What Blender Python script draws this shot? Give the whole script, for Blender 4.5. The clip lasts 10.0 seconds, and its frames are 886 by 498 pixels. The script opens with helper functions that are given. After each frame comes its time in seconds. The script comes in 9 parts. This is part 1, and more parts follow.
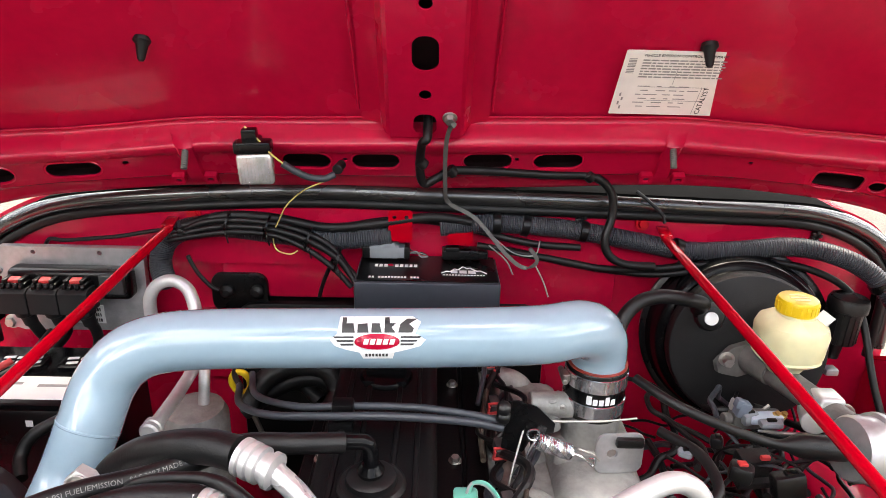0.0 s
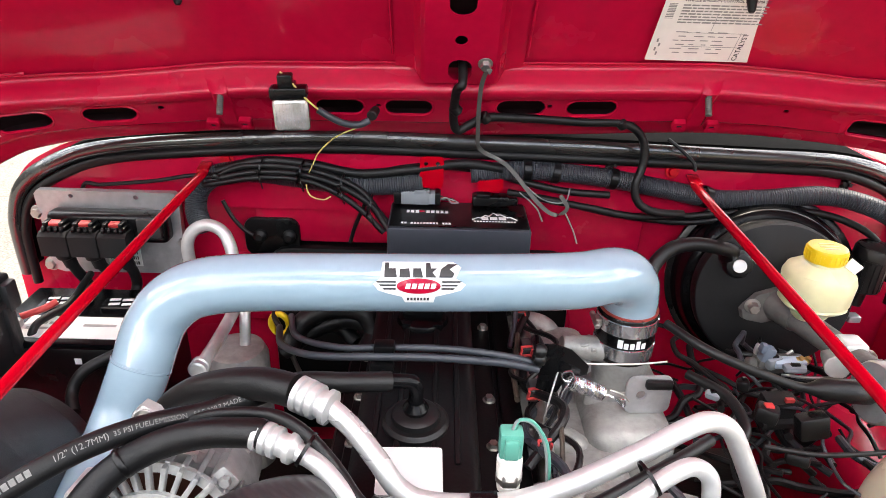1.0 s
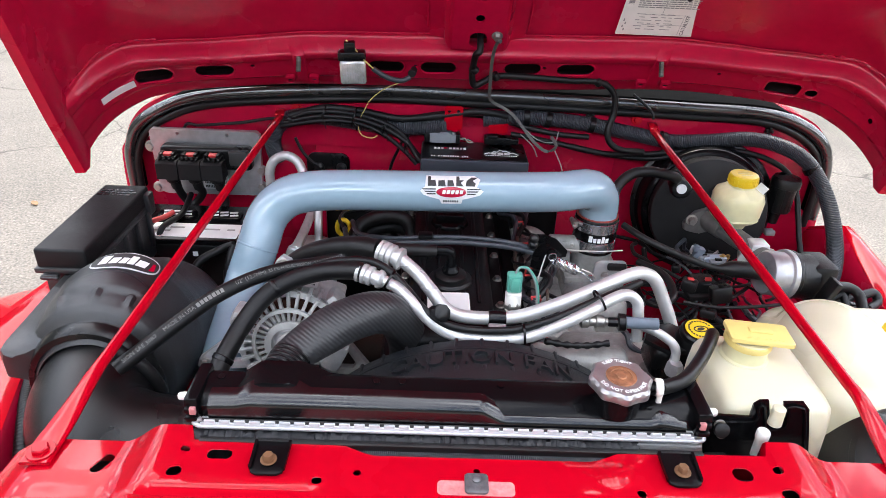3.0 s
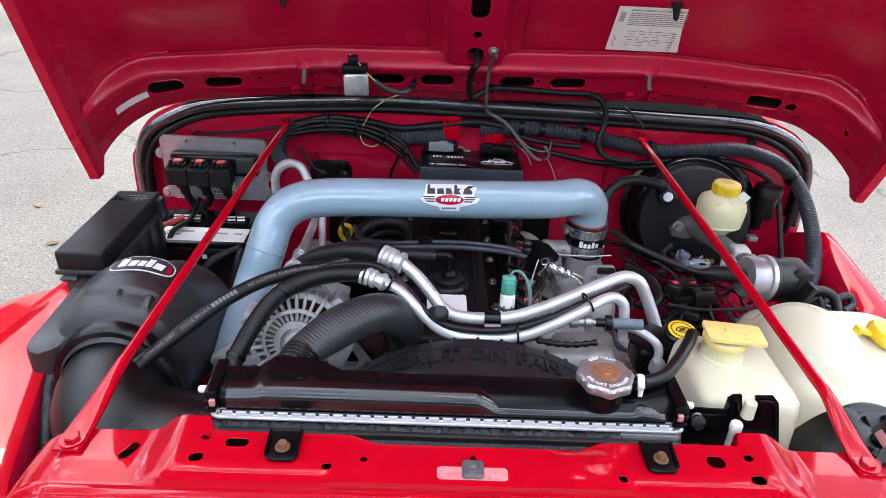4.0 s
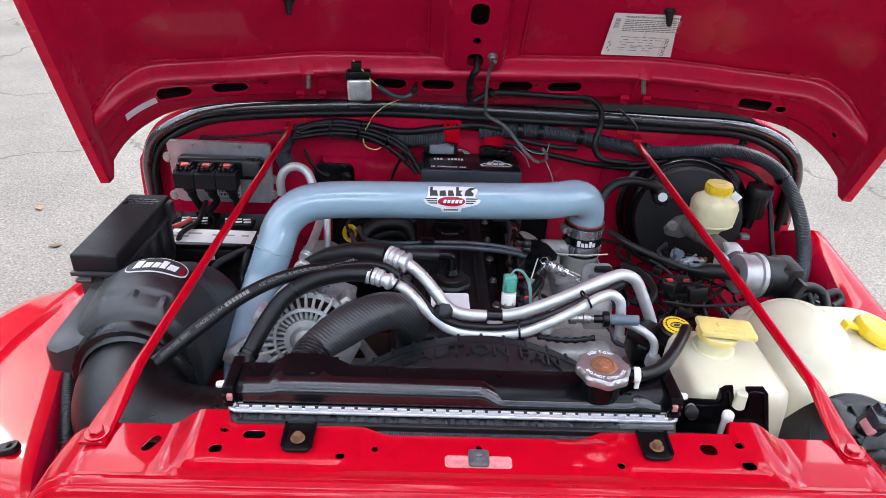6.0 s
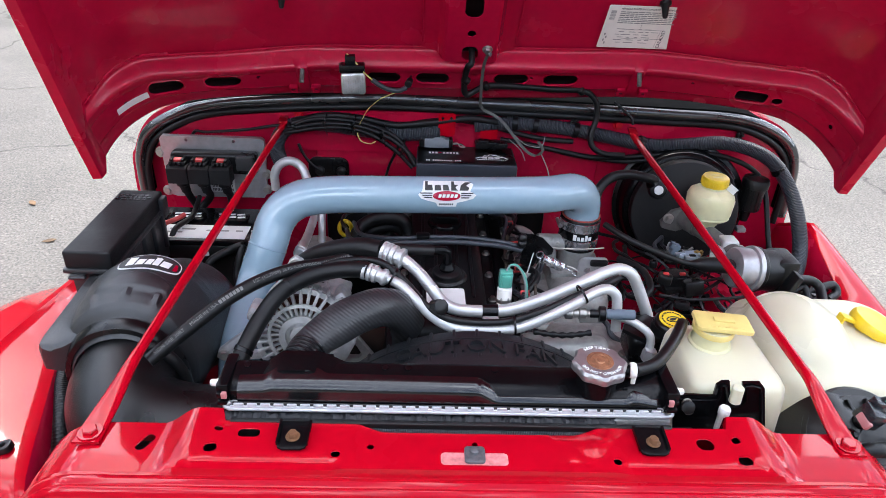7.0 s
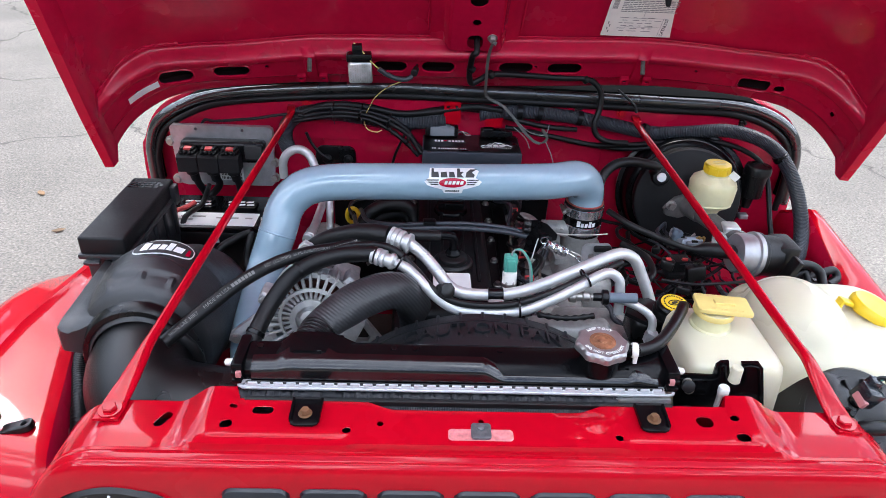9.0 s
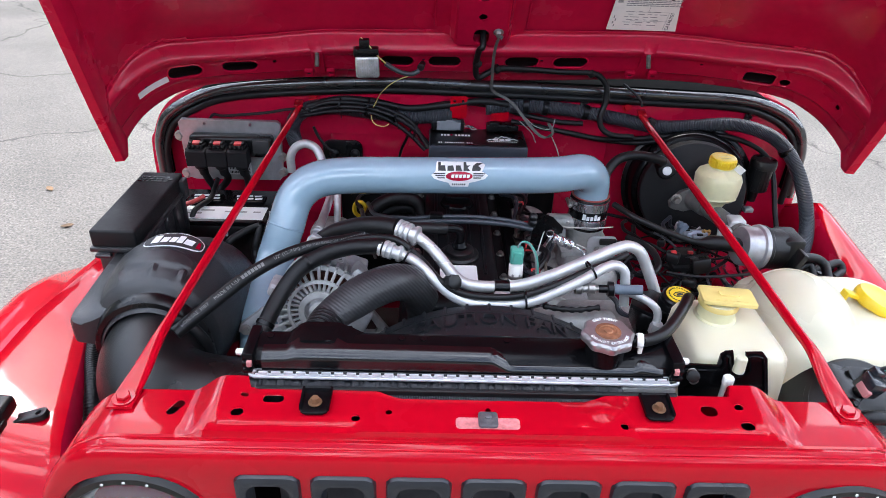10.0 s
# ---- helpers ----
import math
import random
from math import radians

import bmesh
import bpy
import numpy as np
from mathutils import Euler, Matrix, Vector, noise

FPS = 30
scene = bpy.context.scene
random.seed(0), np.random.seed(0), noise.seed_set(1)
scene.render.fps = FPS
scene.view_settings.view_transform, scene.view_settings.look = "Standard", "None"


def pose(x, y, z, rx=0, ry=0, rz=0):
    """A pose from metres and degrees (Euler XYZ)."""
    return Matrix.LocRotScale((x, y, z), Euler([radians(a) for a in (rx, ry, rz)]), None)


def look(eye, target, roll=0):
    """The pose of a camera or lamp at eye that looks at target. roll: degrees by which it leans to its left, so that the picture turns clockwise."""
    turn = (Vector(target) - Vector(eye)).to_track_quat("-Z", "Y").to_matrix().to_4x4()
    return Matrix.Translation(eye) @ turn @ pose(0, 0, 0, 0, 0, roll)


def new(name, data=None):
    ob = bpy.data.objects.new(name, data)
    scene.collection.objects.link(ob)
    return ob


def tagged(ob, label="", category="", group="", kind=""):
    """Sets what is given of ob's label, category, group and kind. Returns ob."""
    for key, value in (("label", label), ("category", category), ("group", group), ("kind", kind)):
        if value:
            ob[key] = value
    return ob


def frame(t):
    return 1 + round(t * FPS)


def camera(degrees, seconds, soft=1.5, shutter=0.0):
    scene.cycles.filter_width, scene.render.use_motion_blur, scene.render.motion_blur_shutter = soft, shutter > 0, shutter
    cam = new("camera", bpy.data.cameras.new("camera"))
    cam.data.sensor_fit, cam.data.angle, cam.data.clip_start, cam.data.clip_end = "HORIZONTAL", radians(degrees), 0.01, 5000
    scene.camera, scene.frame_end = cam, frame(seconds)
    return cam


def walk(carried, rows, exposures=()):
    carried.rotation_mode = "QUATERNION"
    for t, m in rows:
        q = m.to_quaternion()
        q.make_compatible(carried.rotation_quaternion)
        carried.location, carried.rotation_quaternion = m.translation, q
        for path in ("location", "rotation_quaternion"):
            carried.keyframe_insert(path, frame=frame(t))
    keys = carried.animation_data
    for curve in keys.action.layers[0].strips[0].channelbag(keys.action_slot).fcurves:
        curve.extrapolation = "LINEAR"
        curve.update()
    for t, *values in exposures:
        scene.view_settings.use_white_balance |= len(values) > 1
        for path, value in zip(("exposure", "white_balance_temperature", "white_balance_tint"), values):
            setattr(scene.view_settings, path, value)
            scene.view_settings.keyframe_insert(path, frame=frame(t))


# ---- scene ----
cam = camera(68.0, 10.0, soft=0.6)
PATH = [
    (0.0, 0.0390, -0.1939, 1.4438, 68.90, -1.47, -0.53),
    (0.5, 0.0310, -0.1669, 1.4421, 65.83, -1.75, -0.08),
    (1.0, 0.0003, -0.2072, 1.4507, 64.09, -1.56, 0.24),
    (1.5, -0.0312, -0.3278, 1.4841, 62.75, -1.59, -0.03),
    (2.0, -0.0059, -0.4547, 1.5017, 61.73, -1.68, -0.11),
    (2.5, -0.0172, -0.5134, 1.5151, 61.19, -1.98, -0.09),
    (3.0, -0.0515, -0.5642, 1.5352, 60.89, -2.24, 0.11),
    (4.5, -0.0597, -0.6355, 1.5795, 61.24, -2.73, -0.17),
    (5.0, -0.0653, -0.6523, 1.5820, 61.37, -2.65, -0.29),
    (5.5, -0.0716, -0.6577, 1.5882, 61.30, -2.54, -0.38),
    (7.0, -0.0690, -0.6469, 1.5922, 60.40, -2.36, -1.00),
    (7.5, -0.0752, -0.6519, 1.5908, 60.19, -2.29, -1.00),
    (8.0, -0.0775, -0.6599, 1.5937, 60.07, -2.23, -0.93),
    (8.5, -0.0743, -0.6643, 1.5945, 59.82, -2.19, -0.83),
    (9.0, -0.0732, -0.6727, 1.5956, 59.60, -2.11, -0.72),
    (9.5, -0.0755, -0.6795, 1.5954, 59.38, -2.02, -0.57),
    (10.0, -0.0764, -0.6857, 1.5959, 59.25, -1.86, -0.35),
]
walk(cam, [(t, pose(x, y, z, rx, ry, rz)) for t, x, y, z, rx, ry, rz in PATH],
     exposures=[(0.0, 0.68, 7200, 10), (1.0, 0.80, 7050, 10), (1.5, 0.74, 6900, 10), (2.0, 0.58, 6800, 10), (2.5, 0.38, 6750, 10), (3.0, 0.23, 6400, 10), (4.5, 0.03, 6050, 10), (10.0, -0.02, 5900, 10)])


# ---- world, sun ----
world = bpy.data.worlds.new("sky")
scene.world = world
world.use_nodes = True
wn, wl = world.node_tree.nodes, world.node_tree.links
sky = wn.new("ShaderNodeTexSky")
sky.sky_type = "NISHITA"
sky.sun_disc = False
SUN_EL, SUN_AZ = 56.0, 352.0
sky.sun_elevation, sky.sun_rotation = radians(SUN_EL), radians(SUN_AZ)
sky.dust_density = 4.0
tc = wn.new("ShaderNodeTexCoord")
cl = wn.new("ShaderNodeTexNoise")
cl.inputs["Scale"].default_value, cl.inputs["Detail"].default_value = 7.0, 4.0
cl.inputs["Roughness"].default_value = 0.62
ramp = wn.new("ShaderNodeValToRGB")
ramp.color_ramp.elements[0].position, ramp.color_ramp.elements[1].position = 0.51, 0.57
cloud = wn.new("ShaderNodeMix")
cloud.data_type = "RGBA"
cloud.inputs["B"].default_value = (21.0, 21.0, 21.6, 1)
bgn = wn["Background"]
wl.new(tc.outputs["Generated"], cl.inputs["Vector"])
wl.new(cl.outputs["Fac"], ramp.inputs["Fac"])
wl.new(ramp.outputs["Color"], cloud.inputs["Factor"])
wl.new(sky.outputs["Color"], cloud.inputs["A"])
wl.new(cloud.outputs["Result"], bgn.inputs["Color"])
bgn.inputs["Strength"].default_value = 0.34
sun = new("sun", bpy.data.lights.new("sun", "SUN"))
sun.data.energy, sun.data.angle, sun.data.color = 1.2, radians(12), (1.0, 0.95, 0.88)
az, el = radians(SUN_AZ), radians(SUN_EL)
sun.matrix_world = look((0, 0, 0), (-math.sin(az) * math.cos(el), -math.cos(az) * math.cos(el), -math.sin(el)))


# ---- materials ----
def material(name, color, rough=0.5, metal=0.0, vary=0.15, grain=60.0, blotch=6.0, bump=0.15, bump_scale=300.0,
             coat=0.0, sss=0.0, spec=0.5, rough_vary=0.1, dirt=0.0, dirt_color=(0.20, 0.17, 0.13), transmission=0.0, random_tint=0.0, coat_ior=1.5):
    m = bpy.data.materials.new(name)
    m.use_nodes = True
    n, l = m.node_tree.nodes, m.node_tree.links
    b = n["Principled BSDF"]
    co = n.new("ShaderNodeTexCoord")
    n1 = n.new("ShaderNodeTexNoise")
    n1.inputs["Scale"].default_value, n1.inputs["Detail"].default_value = blotch, 5.0
    n2 = n.new("ShaderNodeTexNoise")
    n2.inputs["Scale"].default_value, n2.inputs["Detail"].default_value = grain, 3.0
    for k in (n1, n2):
        l.new(co.outputs["Object"], k.inputs["Vector"])
    add = n.new("ShaderNodeMath")
    add.operation = "ADD"
    l.new(n1.outputs["Fac"], add.inputs[0])
    l.new(n2.outputs["Fac"], add.inputs[1])
    mr = n.new("ShaderNodeMapRange")
    mr.inputs["From Min"].default_value, mr.inputs["From Max"].default_value = 0.6, 1.4
    mr.inputs["To Min"].default_value, mr.inputs["To Max"].default_value = 1 - vary, 1 + vary
    l.new(add.outputs[0], mr.inputs["Value"])
    hsv = n.new("ShaderNodeHueSaturation")
    hsv.inputs["Color"].default_value = (*color, 1)
    l.new(mr.outputs["Result"], hsv.inputs["Value"])
    out = hsv.outputs["Color"]
    if random_tint:
        oi = n.new("ShaderNodeObjectInfo")
        r2 = n.new("ShaderNodeMapRange")
        r2.inputs["To Min"].default_value, r2.inputs["To Max"].default_value = 1 - random_tint, 1 + random_tint
        l.new(oi.outputs["Random"], r2.inputs["Value"])
        mm = n.new("ShaderNodeMath")
        mm.operation = "MULTIPLY"
        l.new(r2.outputs["Result"], mm.inputs[0])
        l.new(mr.outputs["Result"], mm.inputs[1])
        l.new(mm.outputs[0], hsv.inputs["Value"])
    if dirt:
        n3 = n.new("ShaderNodeTexNoise")
        n3.inputs["Scale"].default_value, n3.inputs["Detail"].default_value = blotch * 2.3, 8.0
        n3.inputs["Roughness"].default_value = 0.7
        l.new(co.outputs["Object"], n3.inputs["Vector"])
        dr = n.new("ShaderNodeMapRange")
        dr.inputs["From Min"].default_value, dr.inputs["From Max"].default_value = 0.48, 0.72
        dr.inputs["To Max"].default_value = dirt
        l.new(n3.outputs["Fac"], dr.inputs["Value"])
        mx = n.new("ShaderNodeMix")
        mx.data_type = "RGBA"
        mx.inputs["B"].default_value = (*dirt_color, 1)
        l.new(dr.outputs["Result"], mx.inputs["Factor"])
        l.new(out, mx.inputs["A"])
        out = mx.outputs["Result"]
    l.new(out, b.inputs["Base Color"])
    rr = n.new("ShaderNodeMapRange")
    rr.inputs["From Min"].default_value, rr.inputs["From Max"].default_value = 0.3, 0.7
    rr.inputs["To Min"].default_value, rr.inputs["To Max"].default_value = max(0.02, rough - rough_vary), min(1, rough + rough_vary)
    l.new(n1.outputs["Fac"], rr.inputs["Value"])
    l.new(rr.outputs["Result"], b.inputs["Roughness"])
    b.inputs["Metallic"].default_value = metal
    b.inputs["Coat Weight"].default_value = coat
    b.inputs["Coat Roughness"].default_value = 0.05
    b.inputs["Coat IOR"].default_value = coat_ior
    b.inputs["Specular IOR Level"].default_value = spec
    b.inputs["Transmission Weight"].default_value = transmission
    if sss:
        b.inputs["Subsurface Weight"].default_value = sss
        b.inputs["Subsurface Radius"].default_value = (0.03, 0.025, 0.015)
        b.inputs["Subsurface Scale"].default_value = 1.0
    if bump:
        n4 = n.new("ShaderNodeTexNoise")
        n4.inputs["Scale"].default_value, n4.inputs["Detail"].default_value = bump_scale, 3.0
        l.new(co.outputs["Object"], n4.inputs["Vector"])
        bp = n.new("ShaderNodeBump")
        bp.inputs["Strength"].default_value, bp.inputs["Distance"].default_value = bump, 0.001
        l.new(n4.outputs["Fac"], bp.inputs["Height"])
        l.new(bp.outputs["Normal"], b.inputs["Normal"])
    return m


RED = material("red_paint", (0.43, 0.0004, 0.0095), 0.25, coat=0.65, spec=0.05, vary=0.05, bump=0.02, bump_scale=30, rough_vary=0.03)
# hood underside finish; also body red with the bay's shade in its tone
RED_DULL = material("red_underside_and_bay_shade", (0.47, 0.0040, 0.036), 0.24, coat=0.3, spec=0.25, vary=0.12, bump=0.06, bump_scale=60, rough_vary=0.08, dirt=0.10, dirt_color=(0.25, 0.02, 0.03))
BLUE = material("pale_blue_paint", (0.285, 0.405, 0.485), 0.20, coat=0.9, vary=0.04, bump=0.03, bump_scale=120, rough_vary=0.05)
PLASTIC = material("black_plastic", (0.0032, 0.0032, 0.0036), 0.34, spec=0.48, vary=0.3, bump=0.4, bump_scale=1100, dirt=0.10, dirt_color=(0.025, 0.024, 0.022))
GRAINED = material("grained_black_plastic", (0.0165, 0.0172, 0.0190), 0.38, spec=0.75, vary=0.35, bump=0.5, bump_scale=900, blotch=12, dirt=0.12, dirt_color=(0.04, 0.038, 0.036))
GLOSS = material("gloss_black", (0.0030, 0.0030, 0.0036), 0.20, spec=0.15, vary=0.25, bump=0.1, bump_scale=300, rough_vary=0.06, dirt=0.08, dirt_color=(0.025, 0.025, 0.025))
SATIN = material("satin_black", (0.0026, 0.0026, 0.0030), 0.28, spec=0.36, vary=0.25, bump=0.12, bump_scale=700, rough_vary=0.06)
RUBBER = material("black_rubber", (0.0048, 0.0048, 0.0053), 0.42, spec=0.34, vary=0.3, bump=0.25, bump_scale=500, dirt=0.18, dirt_color=(0.03, 0.029, 0.026))
LOOM = material("grey_corrugated_loom", (0.034, 0.039, 0.048), 0.36, spec=0.5, vary=0.25, bump=0.15, bump_scale=300, dirt=0.25, dirt_color=(0.10, 0.097, 0.092))
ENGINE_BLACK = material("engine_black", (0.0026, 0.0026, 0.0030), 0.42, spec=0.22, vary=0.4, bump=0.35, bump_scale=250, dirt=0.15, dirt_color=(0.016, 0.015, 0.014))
SEAL = material("seal_rubber", (0.013, 0.013, 0.013), 0.26, coat=0.8, spec=0.9, vary=0.25, bump=0.12, bump_scale=150, dirt=0.3, dirt_color=(0.09, 0.08, 0.07))
ALU = material("dull_aluminium", (0.60, 0.60, 0.595), 0.36, metal=0.5, spec=0.4, vary=0.14, bump=0.25, bump_scale=250, dirt=0.25, dirt_color=(0.40, 0.39, 0.38))
CAST = material("cast_aluminium", (0.36, 0.355, 0.335), 0.5, metal=0.3, vary=0.30, bump=0.6, bump_scale=220, dirt=0.5, dirt_color=(0.06, 0.056, 0.05))
DIRTY_CAST = material("dirty_casting", (0.15, 0.145, 0.135), 0.5, metal=0.3, vary=0.35, bump=0.5, bump_scale=240, dirt=0.5, dirt_color=(0.045, 0.042, 0.038))
ALT_CAST = material("alternator_casting", (0.50, 0.50, 0.49), 0.40, metal=0.4, vary=0.30, bump=0.5, bump_scale=260, dirt=0.45, dirt_color=(0.16, 0.15, 0.14))
ZINC = material("zinc_plate", (0.46, 0.46, 0.47), 0.34, metal=0.6, vary=0.2, bump=0.2, bump_scale=60, dirt=0.45, dirt_color=(0.26, 0.23, 0.22))
CHROME = material("polished_steel", (0.62, 0.62, 0.64), 0.16, metal=0.9, vary=0.06, bump=0.04, bump_scale=150, rough_vary=0.06)
CAPSTEEL = material("plated_cap_steel", (0.40, 0.385, 0.385), 0.30, metal=0.75, vary=0.18, bump=0.2, bump_scale=200, dirt=0.3, dirt_color=(0.24, 0.19, 0.18))
STEEL = material("worn_steel", (0.45, 0.43, 0.40), 0.38, metal=0.9, vary=0.25, bump=0.3, bump_scale=300, dirt=0.4, dirt_color=(0.20, 0.12, 0.07))
RUST = material("rusty_steel", (0.17, 0.080, 0.038), 0.5, metal=0.4, vary=0.45, bump=0.6, bump_scale=350, dirt=0.4, dirt_color=(0.27, 0.17, 0.10))
COPPER = material("copper_winding", (0.10, 0.035, 0.022), 0.45, metal=0.6, vary=0.3)
MILKY = material("milky_plastic", (0.66, 0.62, 0.455), 0.32, vary=0.03, sss=0.25, bump=0.06, bump_scale=150, blotch=3, grain=9)
MILKY2 = material("yellowed_plastic", (0.74, 0.69, 0.42), 0.35, vary=0.08, sss=0.2, bump=0.06, bump_scale=150)
YELLOW = material("yellow_plastic", (0.80, 0.56, 0.02), 0.38, vary=0.08, bump=0.1)
YELLOW2 = material("pale_yellow_plastic", (0.76, 0.60, 0.20), 0.42, vary=0.08, bump=0.1, dirt=0.15, dirt_color=(0.45, 0.33, 0.12))
WHITE = material("white_paper", (0.78, 0.78, 0.77), 0.5, vary=0.04, bump=0.05)
CREAM = material("aged_label_paper", (0.90, 0.86, 0.80), 0.45, vary=0.06, bump=0.05)
INK = material("black_ink", (0.03, 0.03, 0.03), 0.5, vary=0.1, bump=0)
GREYINK = material("grey_ink", (0.30, 0.29, 0.28), 0.5, vary=0.2, bump=0)
HOSEINK = material("hose_print", (0.15, 0.15, 0.145), 0.6, vary=0.3, bump=0, grain=300)
LOGO_RED = material("red_paint", (0.40, 0.002, 0.026), 0.07, coat=0.3, spec=0.35, vary=0.05, bump=0.02, bump_scale=40, rough_vary=0.03)
REDPLAST = material("red_plastic", (0.50, 0.04, 0.04), 0.4, vary=0.1)
GREEN = material("green_plastic", (0.10, 0.36, 0.28), 0.4, vary=0.1)
WIRE_Y = material("yellow_wire", (0.66, 0.55, 0.17), 0.4, vary=0.1)
WIRE_W = material("pale_wire", (0.24, 0.26, 0.26), 0.4, vary=0.1)
GREYBAND = material("grey_ribbon_wire", (0.075, 0.073, 0.068), 0.5, vary=0.2)
GREYPL = material("grey_plastic", (0.20, 0.22, 0.24), 0.4, vary=0.1)
ANODISED = material("anodised_grey", (0.055, 0.062, 0.078), 0.34, metal=0.4, vary=0.08, bump=0.1, bump_scale=900)
CREAMPL = material("white_fitting", (0.80, 0.78, 0.72), 0.35, vary=0.06)
FOAM = material("black_foam", (0.012, 0.012, 0.014), 0.6, vary=0.6, bump=1.0, bump_scale=90, grain=150, dirt=0.5, dirt_color=(0.040, 0.042, 0.046))
FINS = material("condenser_fins", (0.10, 0.10, 0.11), 0.5, metal=0.5, vary=0.3)
GLASS = material("headlight_glass", (0.95, 0.96, 0.97), 0.03, vary=0.0, bump=0.0, transmission=0.9)
SHROUD = material("grey_black_plastic", (0.0100, 0.0115, 0.0140), 0.38, spec=0.6, vary=0.25, bump=0.4, bump_scale=700, dirt=0.25, dirt_color=(0.022, 0.021, 0.020))
MATT = material("matt_black_plastic", (0.0065, 0.0065, 0.0072), 0.55, spec=0.32, vary=0.25, bump=0.5, bump_scale=900, dirt=0.10, dirt_color=(0.03, 0.03, 0.03))
LEDGE = material("polished_black_plastic", (0.0028, 0.0028, 0.0034), 0.20, spec=0.8, vary=0.25, bump=0.06, bump_scale=160, rough_vary=0.06, dirt=0.08, dirt_color=(0.025, 0.025, 0.025))
SLATE = material("slate_plastic", (0.012, 0.015, 0.020), 0.30, coat=0.25, spec=0.5, vary=0.3, bump=0.3, bump_scale=700, dirt=0.15, dirt_color=(0.06, 0.06, 0.06))
LIPRUBBER = material("matt_seal_rubber", (0.004, 0.004, 0.004), 0.9, spec=0.02, vary=0.3, bump=0.3, bump_scale=300)
WEAVE = material("woven_hose_rubber", (0.026, 0.027, 0.029), 0.40, spec=0.5, vary=0.25, bump=0.0, dirt=0.25, dirt_color=(0.06, 0.058, 0.055))
LINER = material("silicone_liner", (0.30, 0.035, 0.025), 0.5, vary=0.1)
HOSEBLUE = material("blue_grey_hose", (0.13, 0.16, 0.20), 0.5, vary=0.15)
PINKCLIP = material("pink_plastic", (0.50, 0.20, 0.20), 0.4, vary=0.1)
LEAF = material("dry_leaf", (0.22, 0.13, 0.06), 0.8, vary=0.5, random_tint=0.4)
# near-black that stands for the shade inside the hood's hollow sections
CAVITY_SHADE = material("cavity_shade_dark", (0.018, 0.008, 0.009), 0.6, spec=0.2, vary=0.3, bump=0.2, bump_scale=200, dirt=0.3, dirt_color=(0.03, 0.02, 0.02))
AMBERHOSE = material("braided_sleeve", (0.07, 0.055, 0.04), 0.6, vary=0.4, bump=0.8, bump_scale=500)


def weave(m, scale=75.0):
    """Crossed diagonal ridges of a woven hose."""
    n, l = m.node_tree.nodes, m.node_tree.links
    co = n.new("ShaderNodeTexCoord")
    w = n.new("ShaderNodeTexWave")
    w.bands_direction = "DIAGONAL"
    w.inputs["Scale"].default_value, w.inputs["Distortion"].default_value = scale, 0.6
    bp = n.new("ShaderNodeBump")
    bp.inputs["Strength"].default_value, bp.inputs["Distance"].default_value = 0.35, 0.0012
    l.new(co.outputs["Object"], w.inputs["Vector"])
    l.new(w.outputs["Fac"], bp.inputs["Height"])
    l.new(bp.outputs["Normal"], n["Principled BSDF"].inputs["Normal"])


weave(WEAVE)


